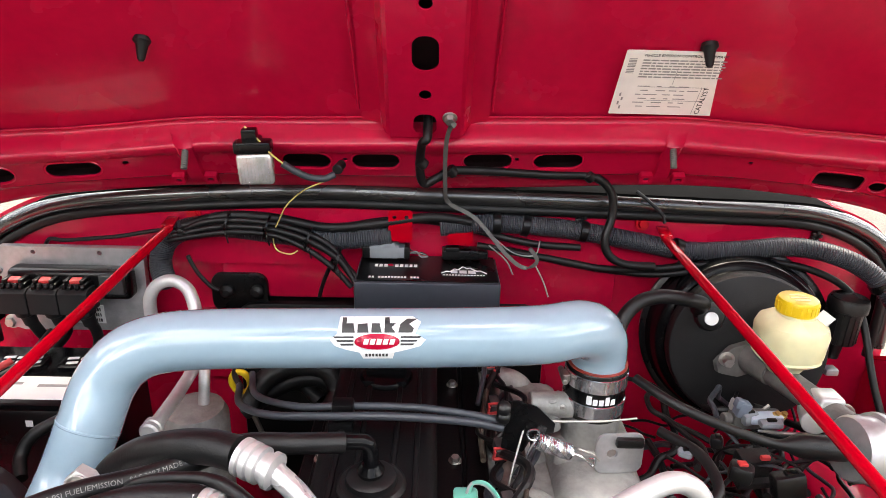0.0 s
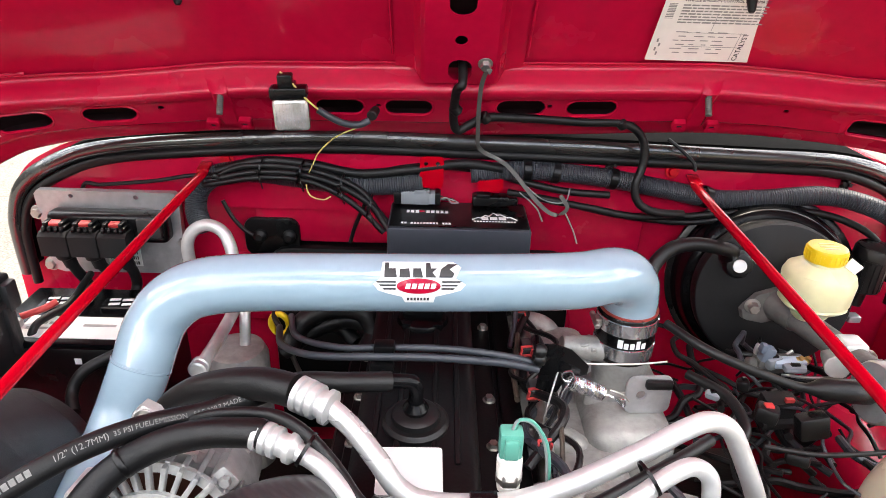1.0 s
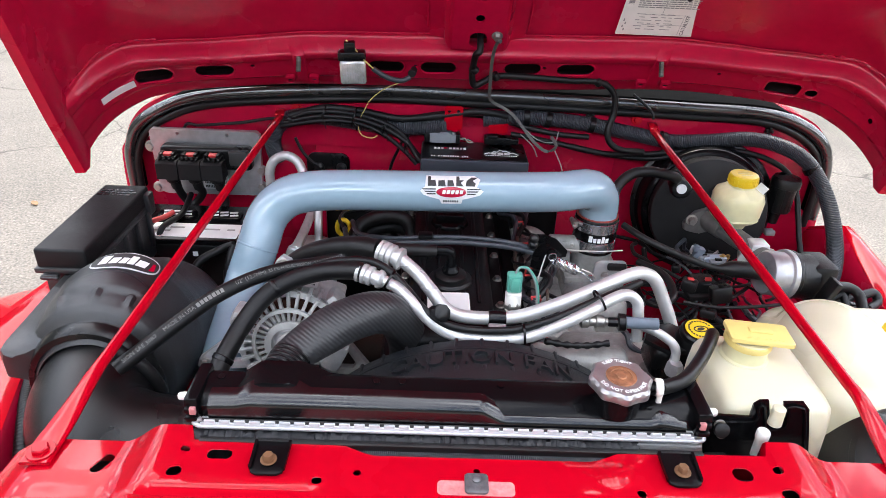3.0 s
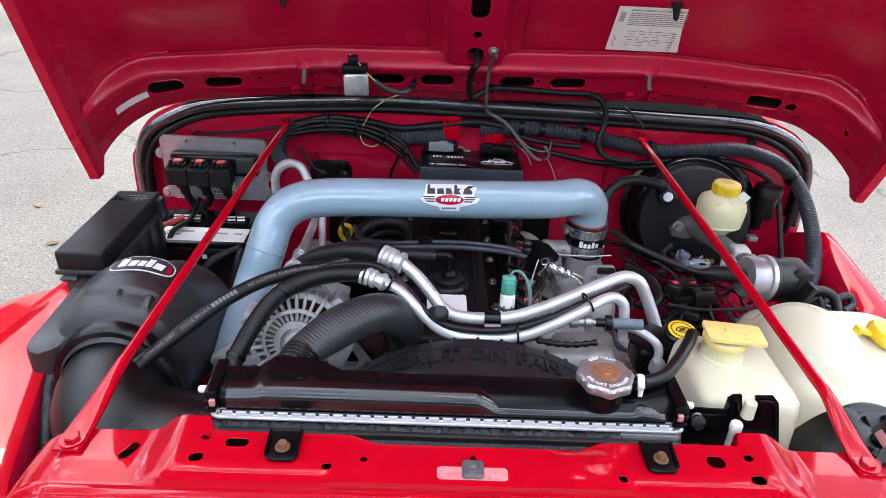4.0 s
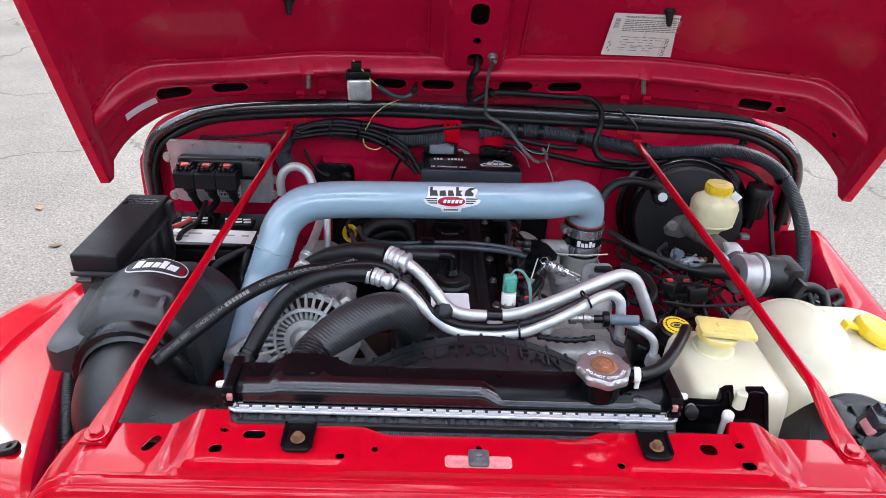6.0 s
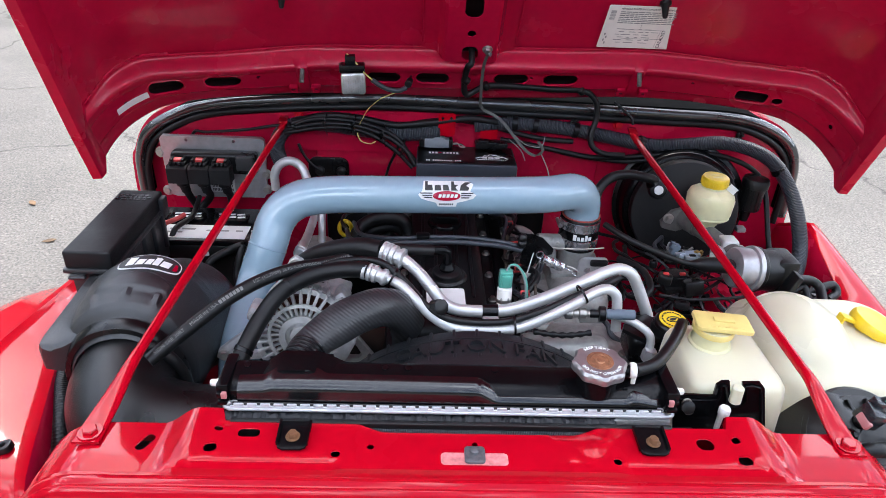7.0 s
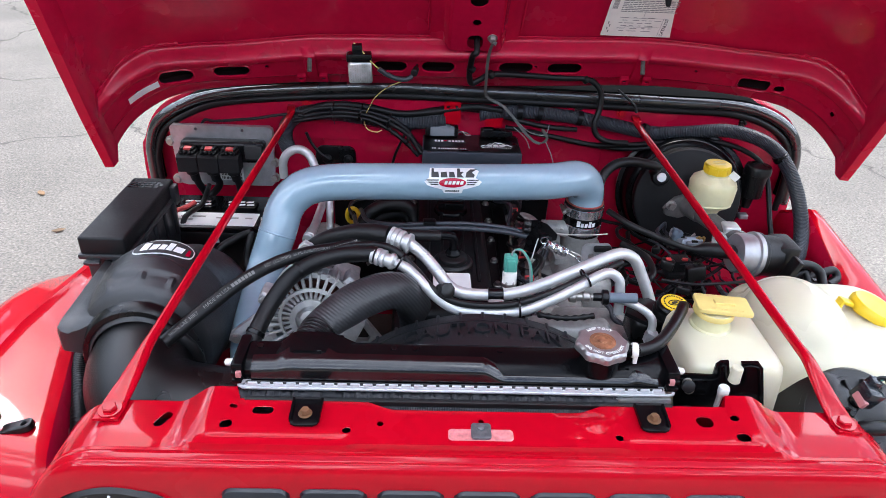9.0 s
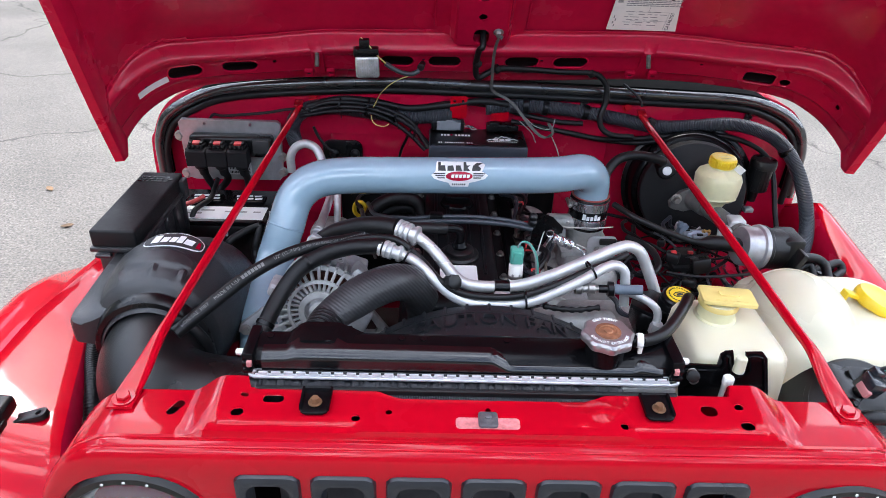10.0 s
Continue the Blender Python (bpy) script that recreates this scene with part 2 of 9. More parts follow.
def asphalt():
    m = bpy.data.materials.new("asphalt")
    m.use_nodes = True
    n, l = m.node_tree.nodes, m.node_tree.links
    b = n["Principled BSDF"]
    co = n.new("ShaderNodeTexCoord")
    big = n.new("ShaderNodeTexNoise")
    big.inputs["Scale"].default_value, big.inputs["Detail"].default_value = 0.8, 6.0
    sp = n.new("ShaderNodeTexVoronoi")
    sp.inputs["Scale"].default_value = 125.0
    fine = n.new("ShaderNodeTexNoise")
    fine.inputs["Scale"].default_value, fine.inputs["Detail"].default_value = 90.0, 8.0
    warp = n.new("ShaderNodeTexNoise")
    warp.inputs["Scale"].default_value, warp.inputs["Detail"].default_value = 1.6, 6.0
    vm = n.new("ShaderNodeVectorMath")
    vm.operation = "MULTIPLY_ADD"
    vm.inputs[1].default_value = (0.9, 0.9, 0.9)
    crack = n.new("ShaderNodeTexVoronoi")
    crack.feature = "DISTANCE_TO_EDGE"
    crack.inputs["Scale"].default_value = 0.35
    for k in (big, sp, fine, warp):
        l.new(co.outputs["Object"], k.inputs["Vector"])
    l.new(warp.outputs["Color"], vm.inputs[0])
    l.new(co.outputs["Object"], vm.inputs[2])
    l.new(vm.outputs[0], crack.inputs["Vector"])
    cr = n.new("ShaderNodeValToRGB")
    cr.color_ramp.elements[0].position, cr.color_ramp.elements[1].position = 0.0008, 0.006
    cr.color_ramp.elements[0].color = (0.42, 0.41, 0.40, 1)
    l.new(crack.outputs["Distance"], cr.inputs["Fac"])
    r1 = n.new("ShaderNodeValToRGB")
    r1.color_ramp.elements[0].color, r1.color_ramp.elements[1].color = (0.115, 0.105, 0.089, 1), (0.255, 0.232, 0.198, 1)
    r1.color_ramp.elements[0].position, r1.color_ramp.elements[1].position = 0.36, 0.64
    mixf = n.new("ShaderNodeMath")
    mixf.operation = "MULTIPLY_ADD"
    mixf.inputs[1].default_value = 0.55
    l.new(fine.outputs["Fac"], mixf.inputs[0])
    half = n.new("ShaderNodeMath")
    half.operation = "MULTIPLY"
    half.inputs[1].default_value = 0.45
    l.new(big.outputs["Fac"], half.inputs[0])
    l.new(half.outputs[0], mixf.inputs[2])
    l.new(mixf.outputs[0], r1.inputs["Fac"])
    mul = n.new("ShaderNodeMix")
    mul.data_type, mul.blend_type = "RGBA", "MULTIPLY"
    mul.inputs["Factor"].default_value = 1.0
    l.new(r1.outputs["Color"], mul.inputs["A"])
    l.new(cr.outputs["Color"], mul.inputs["B"])
    # pale and dark stones of the aggregate, each with its own tone
    sep = n.new("ShaderNodeSeparateColor")
    l.new(sp.outputs["Color"], sep.inputs["Color"])
    tone = n.new("ShaderNodeValToRGB")
    tone.color_ramp.elements[0].color, tone.color_ramp.elements[1].color = (0.70, 0.70, 0.71, 1), (1.32, 1.30, 1.27, 1)
    mid_tone = tone.color_ramp.elements.new(0.35)
    mid_tone.color = (0.95, 0.95, 0.95, 1)
    late_tone = tone.color_ramp.elements.new(0.80)
    late_tone.color = (1.08, 1.07, 1.05, 1)
    l.new(sep.outputs["Red"], tone.inputs["Fac"])
    stones = n.new("ShaderNodeMix")
    stones.data_type, stones.blend_type = "RGBA", "MULTIPLY"
    stones.inputs["Factor"].default_value = 1.0
    l.new(mul.outputs["Result"], stones.inputs["A"])
    l.new(tone.outputs["Color"], stones.inputs["B"])
    l.new(stones.outputs["Result"], b.inputs["Base Color"])
    b.inputs["Roughness"].default_value = 0.85
    bp = n.new("ShaderNodeBump")
    bp.inputs["Strength"].default_value, bp.inputs["Distance"].default_value = 0.35, 0.002
    l.new(sp.outputs["Distance"], bp.inputs["Height"])
    l.new(bp.outputs["Normal"], b.inputs["Normal"])
    return m


ASPHALT = asphalt()


# ---- shape helpers ----
def part(name, bm, mat, parent=None, label="", smooth=True, angle=38.0):
    me = bpy.data.meshes.new(name)
    bmesh.ops.recalc_face_normals(bm, faces=bm.faces)
    if smooth:
        for f in bm.faces:
            f.smooth = True
        lim = radians(angle)
        for e in bm.edges:
            e.smooth = len(e.link_faces) == 2 and e.calc_face_angle(0) < lim
    bm.to_mesh(me)
    bm.free()
    me.materials.append(mat)
    ob = new(name, me)
    if parent:
        ob.parent = parent
    if label:
        ob["label"] = label
    return ob


def thing(name, label, category, group="", kind="", at=(0, 0, 0)):
    ob = new(name)
    ob.empty_display_size = 0.05
    return tagged(ob, label, category, group, kind)


def B():
    return bmesh.new()


def aim(d, up=(0, 0, 1)):
    """Rotation that takes z to d."""
    return Vector(d).to_track_quat("Z", "Y").to_matrix().to_4x4()


def box(bm, c, s, bevel=0.003, rot=(0, 0, 0), seg=2):
    g = bmesh.ops.create_cube(bm, size=1.0)
    v = g["verts"]
    bmesh.ops.scale(bm, vec=s, verts=v)
    if bevel:
        es = list({e for x in v for e in x.link_edges})
        r = bmesh.ops.bevel(bm, geom=es, offset=min(bevel, min(s) * 0.45), segments=seg, affect="EDGES", profile=0.5)
        v = list({x for f in r["faces"] for x in f.verts} | {x for x in v if x.is_valid})
    bmesh.ops.transform(bm, matrix=pose(*c, *rot), verts=v)
    return v


def lathe(bm, profile, origin, axis, seg=32, caps=True):
    """Profile of (radius, height) turned round an axis."""
    m = Matrix.Translation(origin) @ aim(axis)
    rings = []
    for r, h in profile:
        rings.append([bm.verts.new(m @ Vector((r * math.cos(2 * math.pi * i / seg), r * math.sin(2 * math.pi * i / seg), h))) for i in range(seg)])
    for a, b in zip(rings, rings[1:]):
        for i in range(seg):
            bm.faces.new((a[i], a[(i + 1) % seg], b[(i + 1) % seg], b[i]))
    if caps:
        bm.faces.new(rings[0][::-1])
        bm.faces.new(rings[-1])
    return [v for r in rings for v in r]


def cyl(bm, a, b, r, r2=None, seg=24, bev=0.0015):
    a, b = Vector(a), Vector(b)
    h, r2 = (b - a).length, r if r2 is None else r2
    bev = min(bev, h * 0.3, r * 0.4)
    return lathe(bm, [(r - bev, 0), (r, bev), (r2, h - bev), (max(r2 - bev, 1e-4), h)], a, b - a, seg)


def hexbolt(bm, c, axis, r=0.008, h=0.006, washer=0.0):
    if washer:
        cyl(bm, c, Vector(c) + Vector(axis).normalized() * 0.002, washer, seg=20, bev=0.0005)
    lathe(bm, [(r, 0), (r, h * 0.8), (r * 0.85, h)], c, axis, 6)


def spline(pts, n=10):
    """Centripetal-like Catmull-Rom through the points."""
    p = [Vector(q) for q in pts]
    p = [p[0] * 2 - p[1]] + p + [p[-1] * 2 - p[-2]]
    out = []
    for i in range(1, len(p) - 2):
        a, b, c, d = p[i - 1:i + 3]
        for k in range(n):
            t = k / n
            out.append(0.5 * ((2 * b) + (c - a) * t + (2 * a - 5 * b + 4 * c - d) * t * t + (3 * b - a - 3 * c + d) * t ** 3))
    return out + [p[-2]]


def resample(pts, step):
    L = [0.0]
    for a, b in zip(pts, pts[1:]):
        L.append(L[-1] + (b - a).length)
    n = max(2, int(L[-1] / step))
    out, j = [], 0
    for k in range(n + 1):
        s = L[-1] * k / n
        while j < len(L) - 2 and L[j + 1] < s:
            j += 1
        f = (s - L[j]) / max(1e-9, L[j + 1] - L[j])
        out.append(pts[j].lerp(pts[j + 1], min(1, f)))
    return out


def frames(pts):
    res, nrm = [], None
    for i, p in enumerate(pts):
        t = (pts[min(i + 1, len(pts) - 1)] - pts[max(i - 1, 0)]).normalized()
        if nrm is None:
            nrm = t.orthogonal().normalized()
        nrm = (nrm - t * nrm.dot(t)).normalized()
        res.append((p, t, nrm, t.cross(nrm)))
    return res


def tube(bm, pts, r, seg=16, n=8, step=None, radius=None, raw=False, hollow=0.0):
    """Round pipe along a curve; radius(s, i): radius by the length run; hollow: wall thickness of open ends."""
    c = pts if raw else spline(pts, n)
    if step:
        c = resample(c, step)
    fr, s, rings = frames(c), 0.0, []
    for i, (p, t, a, b) in enumerate(fr):
        if i:
            s += (p - fr[i - 1][0]).length
        rr = radius(s, i) if radius else r
        rings.append([bm.verts.new(p + (a * math.cos(q) + b * math.sin(q)) * rr) for q in (2 * math.pi * k / seg for k in range(seg))])
    for x, y in zip(rings, rings[1:]):
        for i in range(seg):
            bm.faces.new((x[i], x[(i + 1) % seg], y[(i + 1) % seg], y[i]))
    for ring, f, sg in ((rings[0], fr[0], -1), (rings[-1], fr[-1], 1)):
        if hollow:
            p, t, a, b = f
            inn = [bm.verts.new(p + (v.co - p) * (1 - hollow / (v.co - p).length)) for v in ring]
            deep = [bm.verts.new(v.co - t * sg * 0.03) for v in inn]
            for x, y in ((ring, inn), (inn, deep)):
                for i in range(seg):
                    bm.faces.new((x[i], x[(i + 1) % seg], y[(i + 1) % seg], y[i]))
            bm.faces.new(deep)
        else:
            bm.faces.new(ring)
    return c


def loom(bm, pts, r, seg=12, pitch=0.0045):
    """Corrugated conduit."""
    tube(bm, pts, r, seg, n=10, step=pitch / 2, radius=lambda s, i: r if i % 2 else r * 0.92)


def ribbon(bm, pts, width, thick, side):
    c = resample(spline(pts, 8), 0.006)
    side, rows = Vector(side), []
    for p, t, a, b in frames(c):
        d = (side - t * side.dot(t)).normalized()
        u = t.cross(d)
        rows.append([bm.verts.new(p + d * x * width / 2 + u * y * thick / 2) for x, y in ((-1, -1), (1, -1), (1, 1), (-1, 1))])
    for x, y in zip(rows, rows[1:]):
        for i in range(4):
            bm.faces.new((x[i], x[(i + 1) % 4], y[(i + 1) % 4], y[i]))
    bm.faces.new(rows[0])
    bm.faces.new(rows[-1])


def prism(bm, outline, depth, m, bevel=0.0, holes=(), z0=0.0):
    """Plate of a flat outline, with holes, of that depth along its z."""
    loops = [[bm.verts.new((x, y, z0)) for x, y in o] for o in (outline, *holes)]
    es = [bm.edges.new((o[i], o[(i + 1) % len(o)])) for o in loops for i in range(len(o))]
    f = bmesh.ops.triangle_fill(bm, use_beauty=True, edges=es)
    faces = [x for x in f["geom"] if isinstance(x, bmesh.types.BMFace)]
    ext = bmesh.ops.extrude_face_region(bm, geom=faces)
    top = [v for v in ext["geom"] if isinstance(v, bmesh.types.BMVert)]
    bmesh.ops.translate(bm, verts=top, vec=(0, 0, depth))
    allv = [v for o in loops for v in o] + top
    if bevel:
        edge = [e for e in {e for v in top for e in v.link_edges} if len(e.link_faces) == 2 and e.calc_face_angle(0) > 1.0 and e.verts[0] in top and e.verts[1] in top]
        r = bmesh.ops.bevel(bm, geom=edge, offset=bevel, segments=2, affect="EDGES", profile=0.5)
        allv = list({v for v in allv if v.is_valid} | {v for x in r["faces"] for v in x.verts})
    bmesh.ops.transform(bm, matrix=m, verts=allv)
    return allv


def rounded(w, h, r, n=5, cx=0.0, cy=0.0):
    out = []
    for sx, sy, a0 in ((1, 1, 0), (-1, 1, 90), (-1, -1, 180), (1, -1, 270)):
        for k in range(n + 1):
            a = radians(a0 + 90 * k / n)
            out.append((cx + sx * (w / 2 - r) + r * math.cos(a), cy + sy * (h / 2 - r) + r * math.sin(a)))
    return out


def ring2d(r, n=24, cx=0.0, cy=0.0):
    return [(cx + r * math.cos(2 * math.pi * k / n), cy + r * math.sin(2 * math.pi * k / n)) for k in range(n)]


def letters(body, size, depth=0.0006, align="CENTER"):
    """Mesh of a line of writing in its own plane."""
    cu = bpy.data.curves.new("writing", "FONT")
    cu.body, cu.size, cu.extrude, cu.align_x, cu.align_y = body, size, depth / 2, align, "CENTER"
    cu.resolution_u = 2
    ob = new("writing", cu)
    dg = bpy.context.evaluated_depsgraph_get()
    me = bpy.data.meshes.new_from_object(ob.evaluated_get(dg))
    bm = B()
    bm.from_mesh(me)
    bpy.data.objects.remove(ob)
    bpy.data.curves.remove(cu)
    bpy.data.meshes.remove(me)
    return bm


def basis(o, x, y):
    """Matrix with origin o, x along x, y towards y."""
    x = Vector(x).normalized()
    z = x.cross(Vector(y)).normalized()
    y = z.cross(x)
    m = Matrix((x, y, z)).transposed().to_4x4()
    m.translation = Vector(o)
    return m


def print_on_tube(bm, curve, r, start, facing, flip=False):
    """Bends flat writing round a pipe, from a length along it, on the side that faces a direction."""
    fr = frames(resample(curve, 0.004))
    L = [0.0]
    for a, b in zip(fr, fr[1:]):
        L.append(L[-1] + (b[0] - a[0]).length)
    facing = Vector(facing)
    for v in bm.verts:
        s = start + (-v.co.x if flip else v.co.x)
        i = max(0, min(len(L) - 2, int(s / 0.004)))
        while i < len(L) - 2 and L[i + 1] < s:
            i += 1
        while i > 0 and L[i] > s:
            i -= 1
        f = (s - L[i]) / max(1e-9, L[i + 1] - L[i])
        p = fr[i][0].lerp(fr[i + 1][0], f)
        t = fr[i][1].lerp(fr[i + 1][1], f).normalized()
        n = (facing - t * facing.dot(t)).normalized()
        side = n.cross(t) * (-1 if flip else 1)
        q = v.co.y / r
        v.co = p + (n * math.cos(q) + side * math.sin(q)) * (r + 0.0004 + v.co.z)
    return bm


# ---- ground ----
bm = B()
bmesh.ops.create_grid(bm, x_segments=8, y_segments=8, size=400)
tagged(part("ground", bm, ASPHALT, smooth=False), "weathered grey cracked asphalt of the car park", "ground", kind="structure")

# unseen walls, added to cut low sky light and darken paint reflections
SKY_BLOCK = material("sky_block_dark", (0.07, 0.075, 0.065), 0.9, vary=0.5, grain=3, blotch=0.5, bump=0.3, bump_scale=20)
for name, c, size in (("wall_south", (0, -12.0, 2.3), (31.0, 0.3, 4.6)), ("wall_north", (0, 20.0, 2.8), (31.0, 0.3, 5.6)), ("wall_west", (-15.4, 4.0, 3.6), (0.3, 32.0, 7.2)), ("wall_east", (15.4, 4.0, 1.6), (0.3, 32.0, 3.2))):
    bm = B()
    box(bm, c, size, 0)
    tagged(part(name, bm, SKY_BLOCK, smooth=False), "unseen dark wall added to block the low sky", "wall", kind="structure")

rng = random.Random(3)
for k in range(9):
    bm = B()
    L = rng.uniform(0.022, 0.036)
    loft_pts = [(-L, 0), (-L * 0.5, L * 0.42), (0, L * 0.5), (L * 0.6, L * 0.3), (L, 0), (L * 0.6, -L * 0.3), (0, -L * 0.5), (-L * 0.5, -L * 0.42)]
    prism(bm, loft_pts, 0.002, pose(-1.35 - rng.uniform(0, 1.6), rng.uniform(0.6, 3.6), 0.008, rng.uniform(-8, 8), rng.uniform(-8, 8), rng.uniform(0, 360)))
    tagged(part("leaf", bm, LEAF), "dry brown leaf fallen on the asphalt", "leaf", group="fallen leaves")

# ---- car body: cowl and fenders ----
CX = 0.045
body = thing("car_body", "red off-road car body with open engine bay", "car")


def cowl_outline(inset=0.0):
    half = [(0.835, 0.45), (0.835, 0.90), (0.818, 0.985), (0.785, 1.045), (0.735, 1.082), (0.64, 1.108), (0.45, 1.128), (0.22, 1.140), (0.0, 1.143)]
    left = [(CX - x + inset, z - inset) for x, z in half]
    left = [(x, z + 0.007 * (0.15 < CX - x < 0.70)) for x, z in left]
    right = [(CX + x * 1.022 - inset, z - inset + (0.016 if 0.6 < x < 0.83 and z > 0.95 else 0.006 if x > 0.3 and z > 0.95 else 0)) for x, z in half[::-1][1:]]
    c = spline([(x, 0, z) for x, z in left + right], 5)
    return [(p.x, p.z) for p in c]


FLIP = Matrix(((1, 0, 0, 0), (0, 0, 1, 0), (0, 1, 0, 0), (0, 0, 0, 1)))
bm = B()
prism(bm, cowl_outline(), 0.40, Matrix.Translation((0, 0.895, 0)) @ FLIP)
# same paint as the body, in a crimson that carries the bay's shade
part("cowl", bm, RED_DULL, body)
# upper cowl face, a shallow step in front of the firewall
bm = B()
up_half = [(x, z) for x, z in cowl_outline(0.03) if z > 1.0]
prism(bm, [(up_half[0][0], 1.0)] + up_half + [(up_half[-1][0], 1.0)], 0.025, Matrix.Translation((0, 0.868, 0)) @ FLIP, bevel=0.0)
part("firewall_step", bm, RED_DULL, body)
# pressed panels of the firewall
for cx, cz, w, h in ((-0.18, 0.985, 0.30, 0.11), (0.26, 0.97, 0.22, 0.13), (-0.22, 0.83, 0.36, 0.14)):
    bm = B()
    prism(bm, rounded(w, h, 0.03), 0.014, pose(cx, 0.895, cz, 90, 0, 0), bevel=0.005)
    part("pressed_panel", bm, RED_DULL, body)
# dark cover plate on the firewall
bm = B()
prism(bm, rounded(0.10, 0.075, 0.02), 0.008, pose(-0.300, 0.881, 0.940, 90, 0, 0), bevel=0.002)
part("cover_plate", bm, SATIN, body, "black cover plate on the firewall")
for sx in (-0.03, 0.045):
    bm = B()
    lathe(bm, [(0.012, 0), (0.012, 0.008), (0.006, 0.014)], (-0.300 + sx * 0.7, 0.873, 0.945), (0, -1, 0), 16)
    part("plug", bm, RUBBER, body)
# black sheet added to darken the lower firewall
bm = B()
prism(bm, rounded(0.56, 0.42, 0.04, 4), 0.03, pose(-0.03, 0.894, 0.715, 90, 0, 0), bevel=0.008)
part("insulation_mat", bm, ENGINE_BLACK, body, "black sheet added over the lower firewall to darken it")
# weather seal
seal = thing("hood_seal", "black rubber weather seal along the cowl edge", "seal")
half = [(0.80, 0.86), (0.800, 0.93), (0.795, 0.975), (0.770, 1.030), (0.71, 1.072), (0.62, 1.096), (0.45, 1.114), (0.22, 1.126), (0.0, 1.130)]
pts = [(CX - x, 0.868, z + 0.007 * (0.15 < x < 0.70)) for x, z in half] + [(CX + x * 1.024, 0.868, z + (0.018 if 0.6 < x < 0.80 and z > 0.95 else 0.006 if x > 0.3 and z > 0.95 else 0)) for x, z in half[::-1][1:]]
bm = B()
tube(bm, pts, 0.0140, 16, n=6)
part("bulb", bm, SEAL, seal)
bm = B()
ribbon(bm, [(x + (0.012 if x < CX - 0.7 else -0.012 if x > CX + 0.7 else 0), y + 0.062, z + 0.014) for x, y, z in pts], 0.130, 0.006, (0, 1, 0))
part("lip", bm, LIPRUBBER, seal)
bm = B()
tube(bm, [(CX + (x - CX) * 0.982, 0.864, z - 0.0190) for x, y, z in pts], 0.0085, 12, n=6)
part("inner_bulb", bm, RUBBER, seal)


def loft(bm, rows, close=False):
    vs = [[bm.verts.new(p) for p in r] for r in rows]
    for a, b in zip(vs, vs[1:]):
        for i in range(len(a) - 1):
            bm.faces.new((a[i], a[i + 1], b[i + 1], b[i]))
    return vs


for sg in (-1, 1):
    bm = B()
    rows = []
    for k in range(21):
        f = k / 20
        y = -0.16 + 1.05 * f
        inner = 0.585 + 0.185 * max(0.0, min(1.0, (y + 0.05) / 0.93))
        if sg < 0:
            inner = min(0.782, 0.672 + 0.30 * (y - 0.07))
        else:
            inner = max(0.60, min(0.835, 0.762 + 0.20 * (y - 0.478)))
        drop = 0.10 * max(0.0, (0.02 - y) / 0.18) ** 1.6
        fall = 0.16 * max(0.0, y - 0.25) if sg < 0 else 0.0
        zi, zc = 0.805 + 0.04 * f - drop - fall, 0.876 + 0.012 * f - drop * 1.1 - fall
        if sg < 0:
            zi = 0.848 + 0.008 * f - drop - 0.5 * fall
        else:
            zi = 0.870 + 0.114 * (min(y, 0.74) - 0.478) - 0.55 * max(0.0, y - 0.74) - drop
            zc = zi + 0.008
        flare = 0.815 - drop * 1.4 - 0.75 * max(0.0, y - 0.42) ** 1.5
        prof = [(inner - 0.012, 0.45), (inner - 0.008, zi - 0.05), (inner - 0.004, zi - 0.006), (inner, zi), (min(inner + 0.02, 0.792), zi + 0.008),
                (0.80, zc - 0.010), (0.815, zc), (0.828, zc - 0.002), (0.836, zc - 0.014), (0.842, min(zc - 0.03, flare + 0.015)), (0.860, flare + 0.002), (0.92, flare), (0.955, flare - 0.010), (0.985, flare - 0.035), (0.998, flare - 0.08), (1.0, min(0.62, flare - 0.10))]
        if sg > 0:
            crest = inner + min(0.15, max(0.006, 0.18 * (0.80 - y)))
            prof[4:9] = [(inner + 0.002, zi + 0.002), (max(inner + 0.003, crest - 0.012), zc), (crest, zc - 0.001), (crest + 0.010, zc - 0.006), (crest + 0.017, zc - 0.016)]
            prof[9:12] = [(crest + 0.022, min(zc - 0.03, flare + 0.015)), (max(0.860, crest + 0.030), flare + 0.002), (max(0.92, crest + 0.034), flare)]
        rows.append([(CX + sg * x, y, z) for x, z in prof])
    loft(bm, [r[3:] for r in rows])
    ob = part("fender", bm, RED, body)
    bm = B()
    loft(bm, [r[:4] for r in rows])
    # body red again, toned for the shade inside the bay
    part("inner_fender", bm, RED_DULL, body)
    so = ob.modifiers.new("thickness", "SOLIDIFY")
    so.thickness, so.offset = 0.003, 0
# inner wheel house panels at the rear of the bay
for sg in (-1, 1):
    bm = B()
    box(bm, (CX + sg * 0.70, 0.58, 0.53), (0.20, 0.62, 0.36), 0.05, seg=4)
    part("wheel_house", bm, RED_DULL, body)
# black sheet across the bay bottom, standing in for the deep shade there
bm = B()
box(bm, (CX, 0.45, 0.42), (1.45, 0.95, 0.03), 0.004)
part("under_tray", bm, ENGINE_BLACK, body, "dark sheet closing the bay below, put in for its shade")

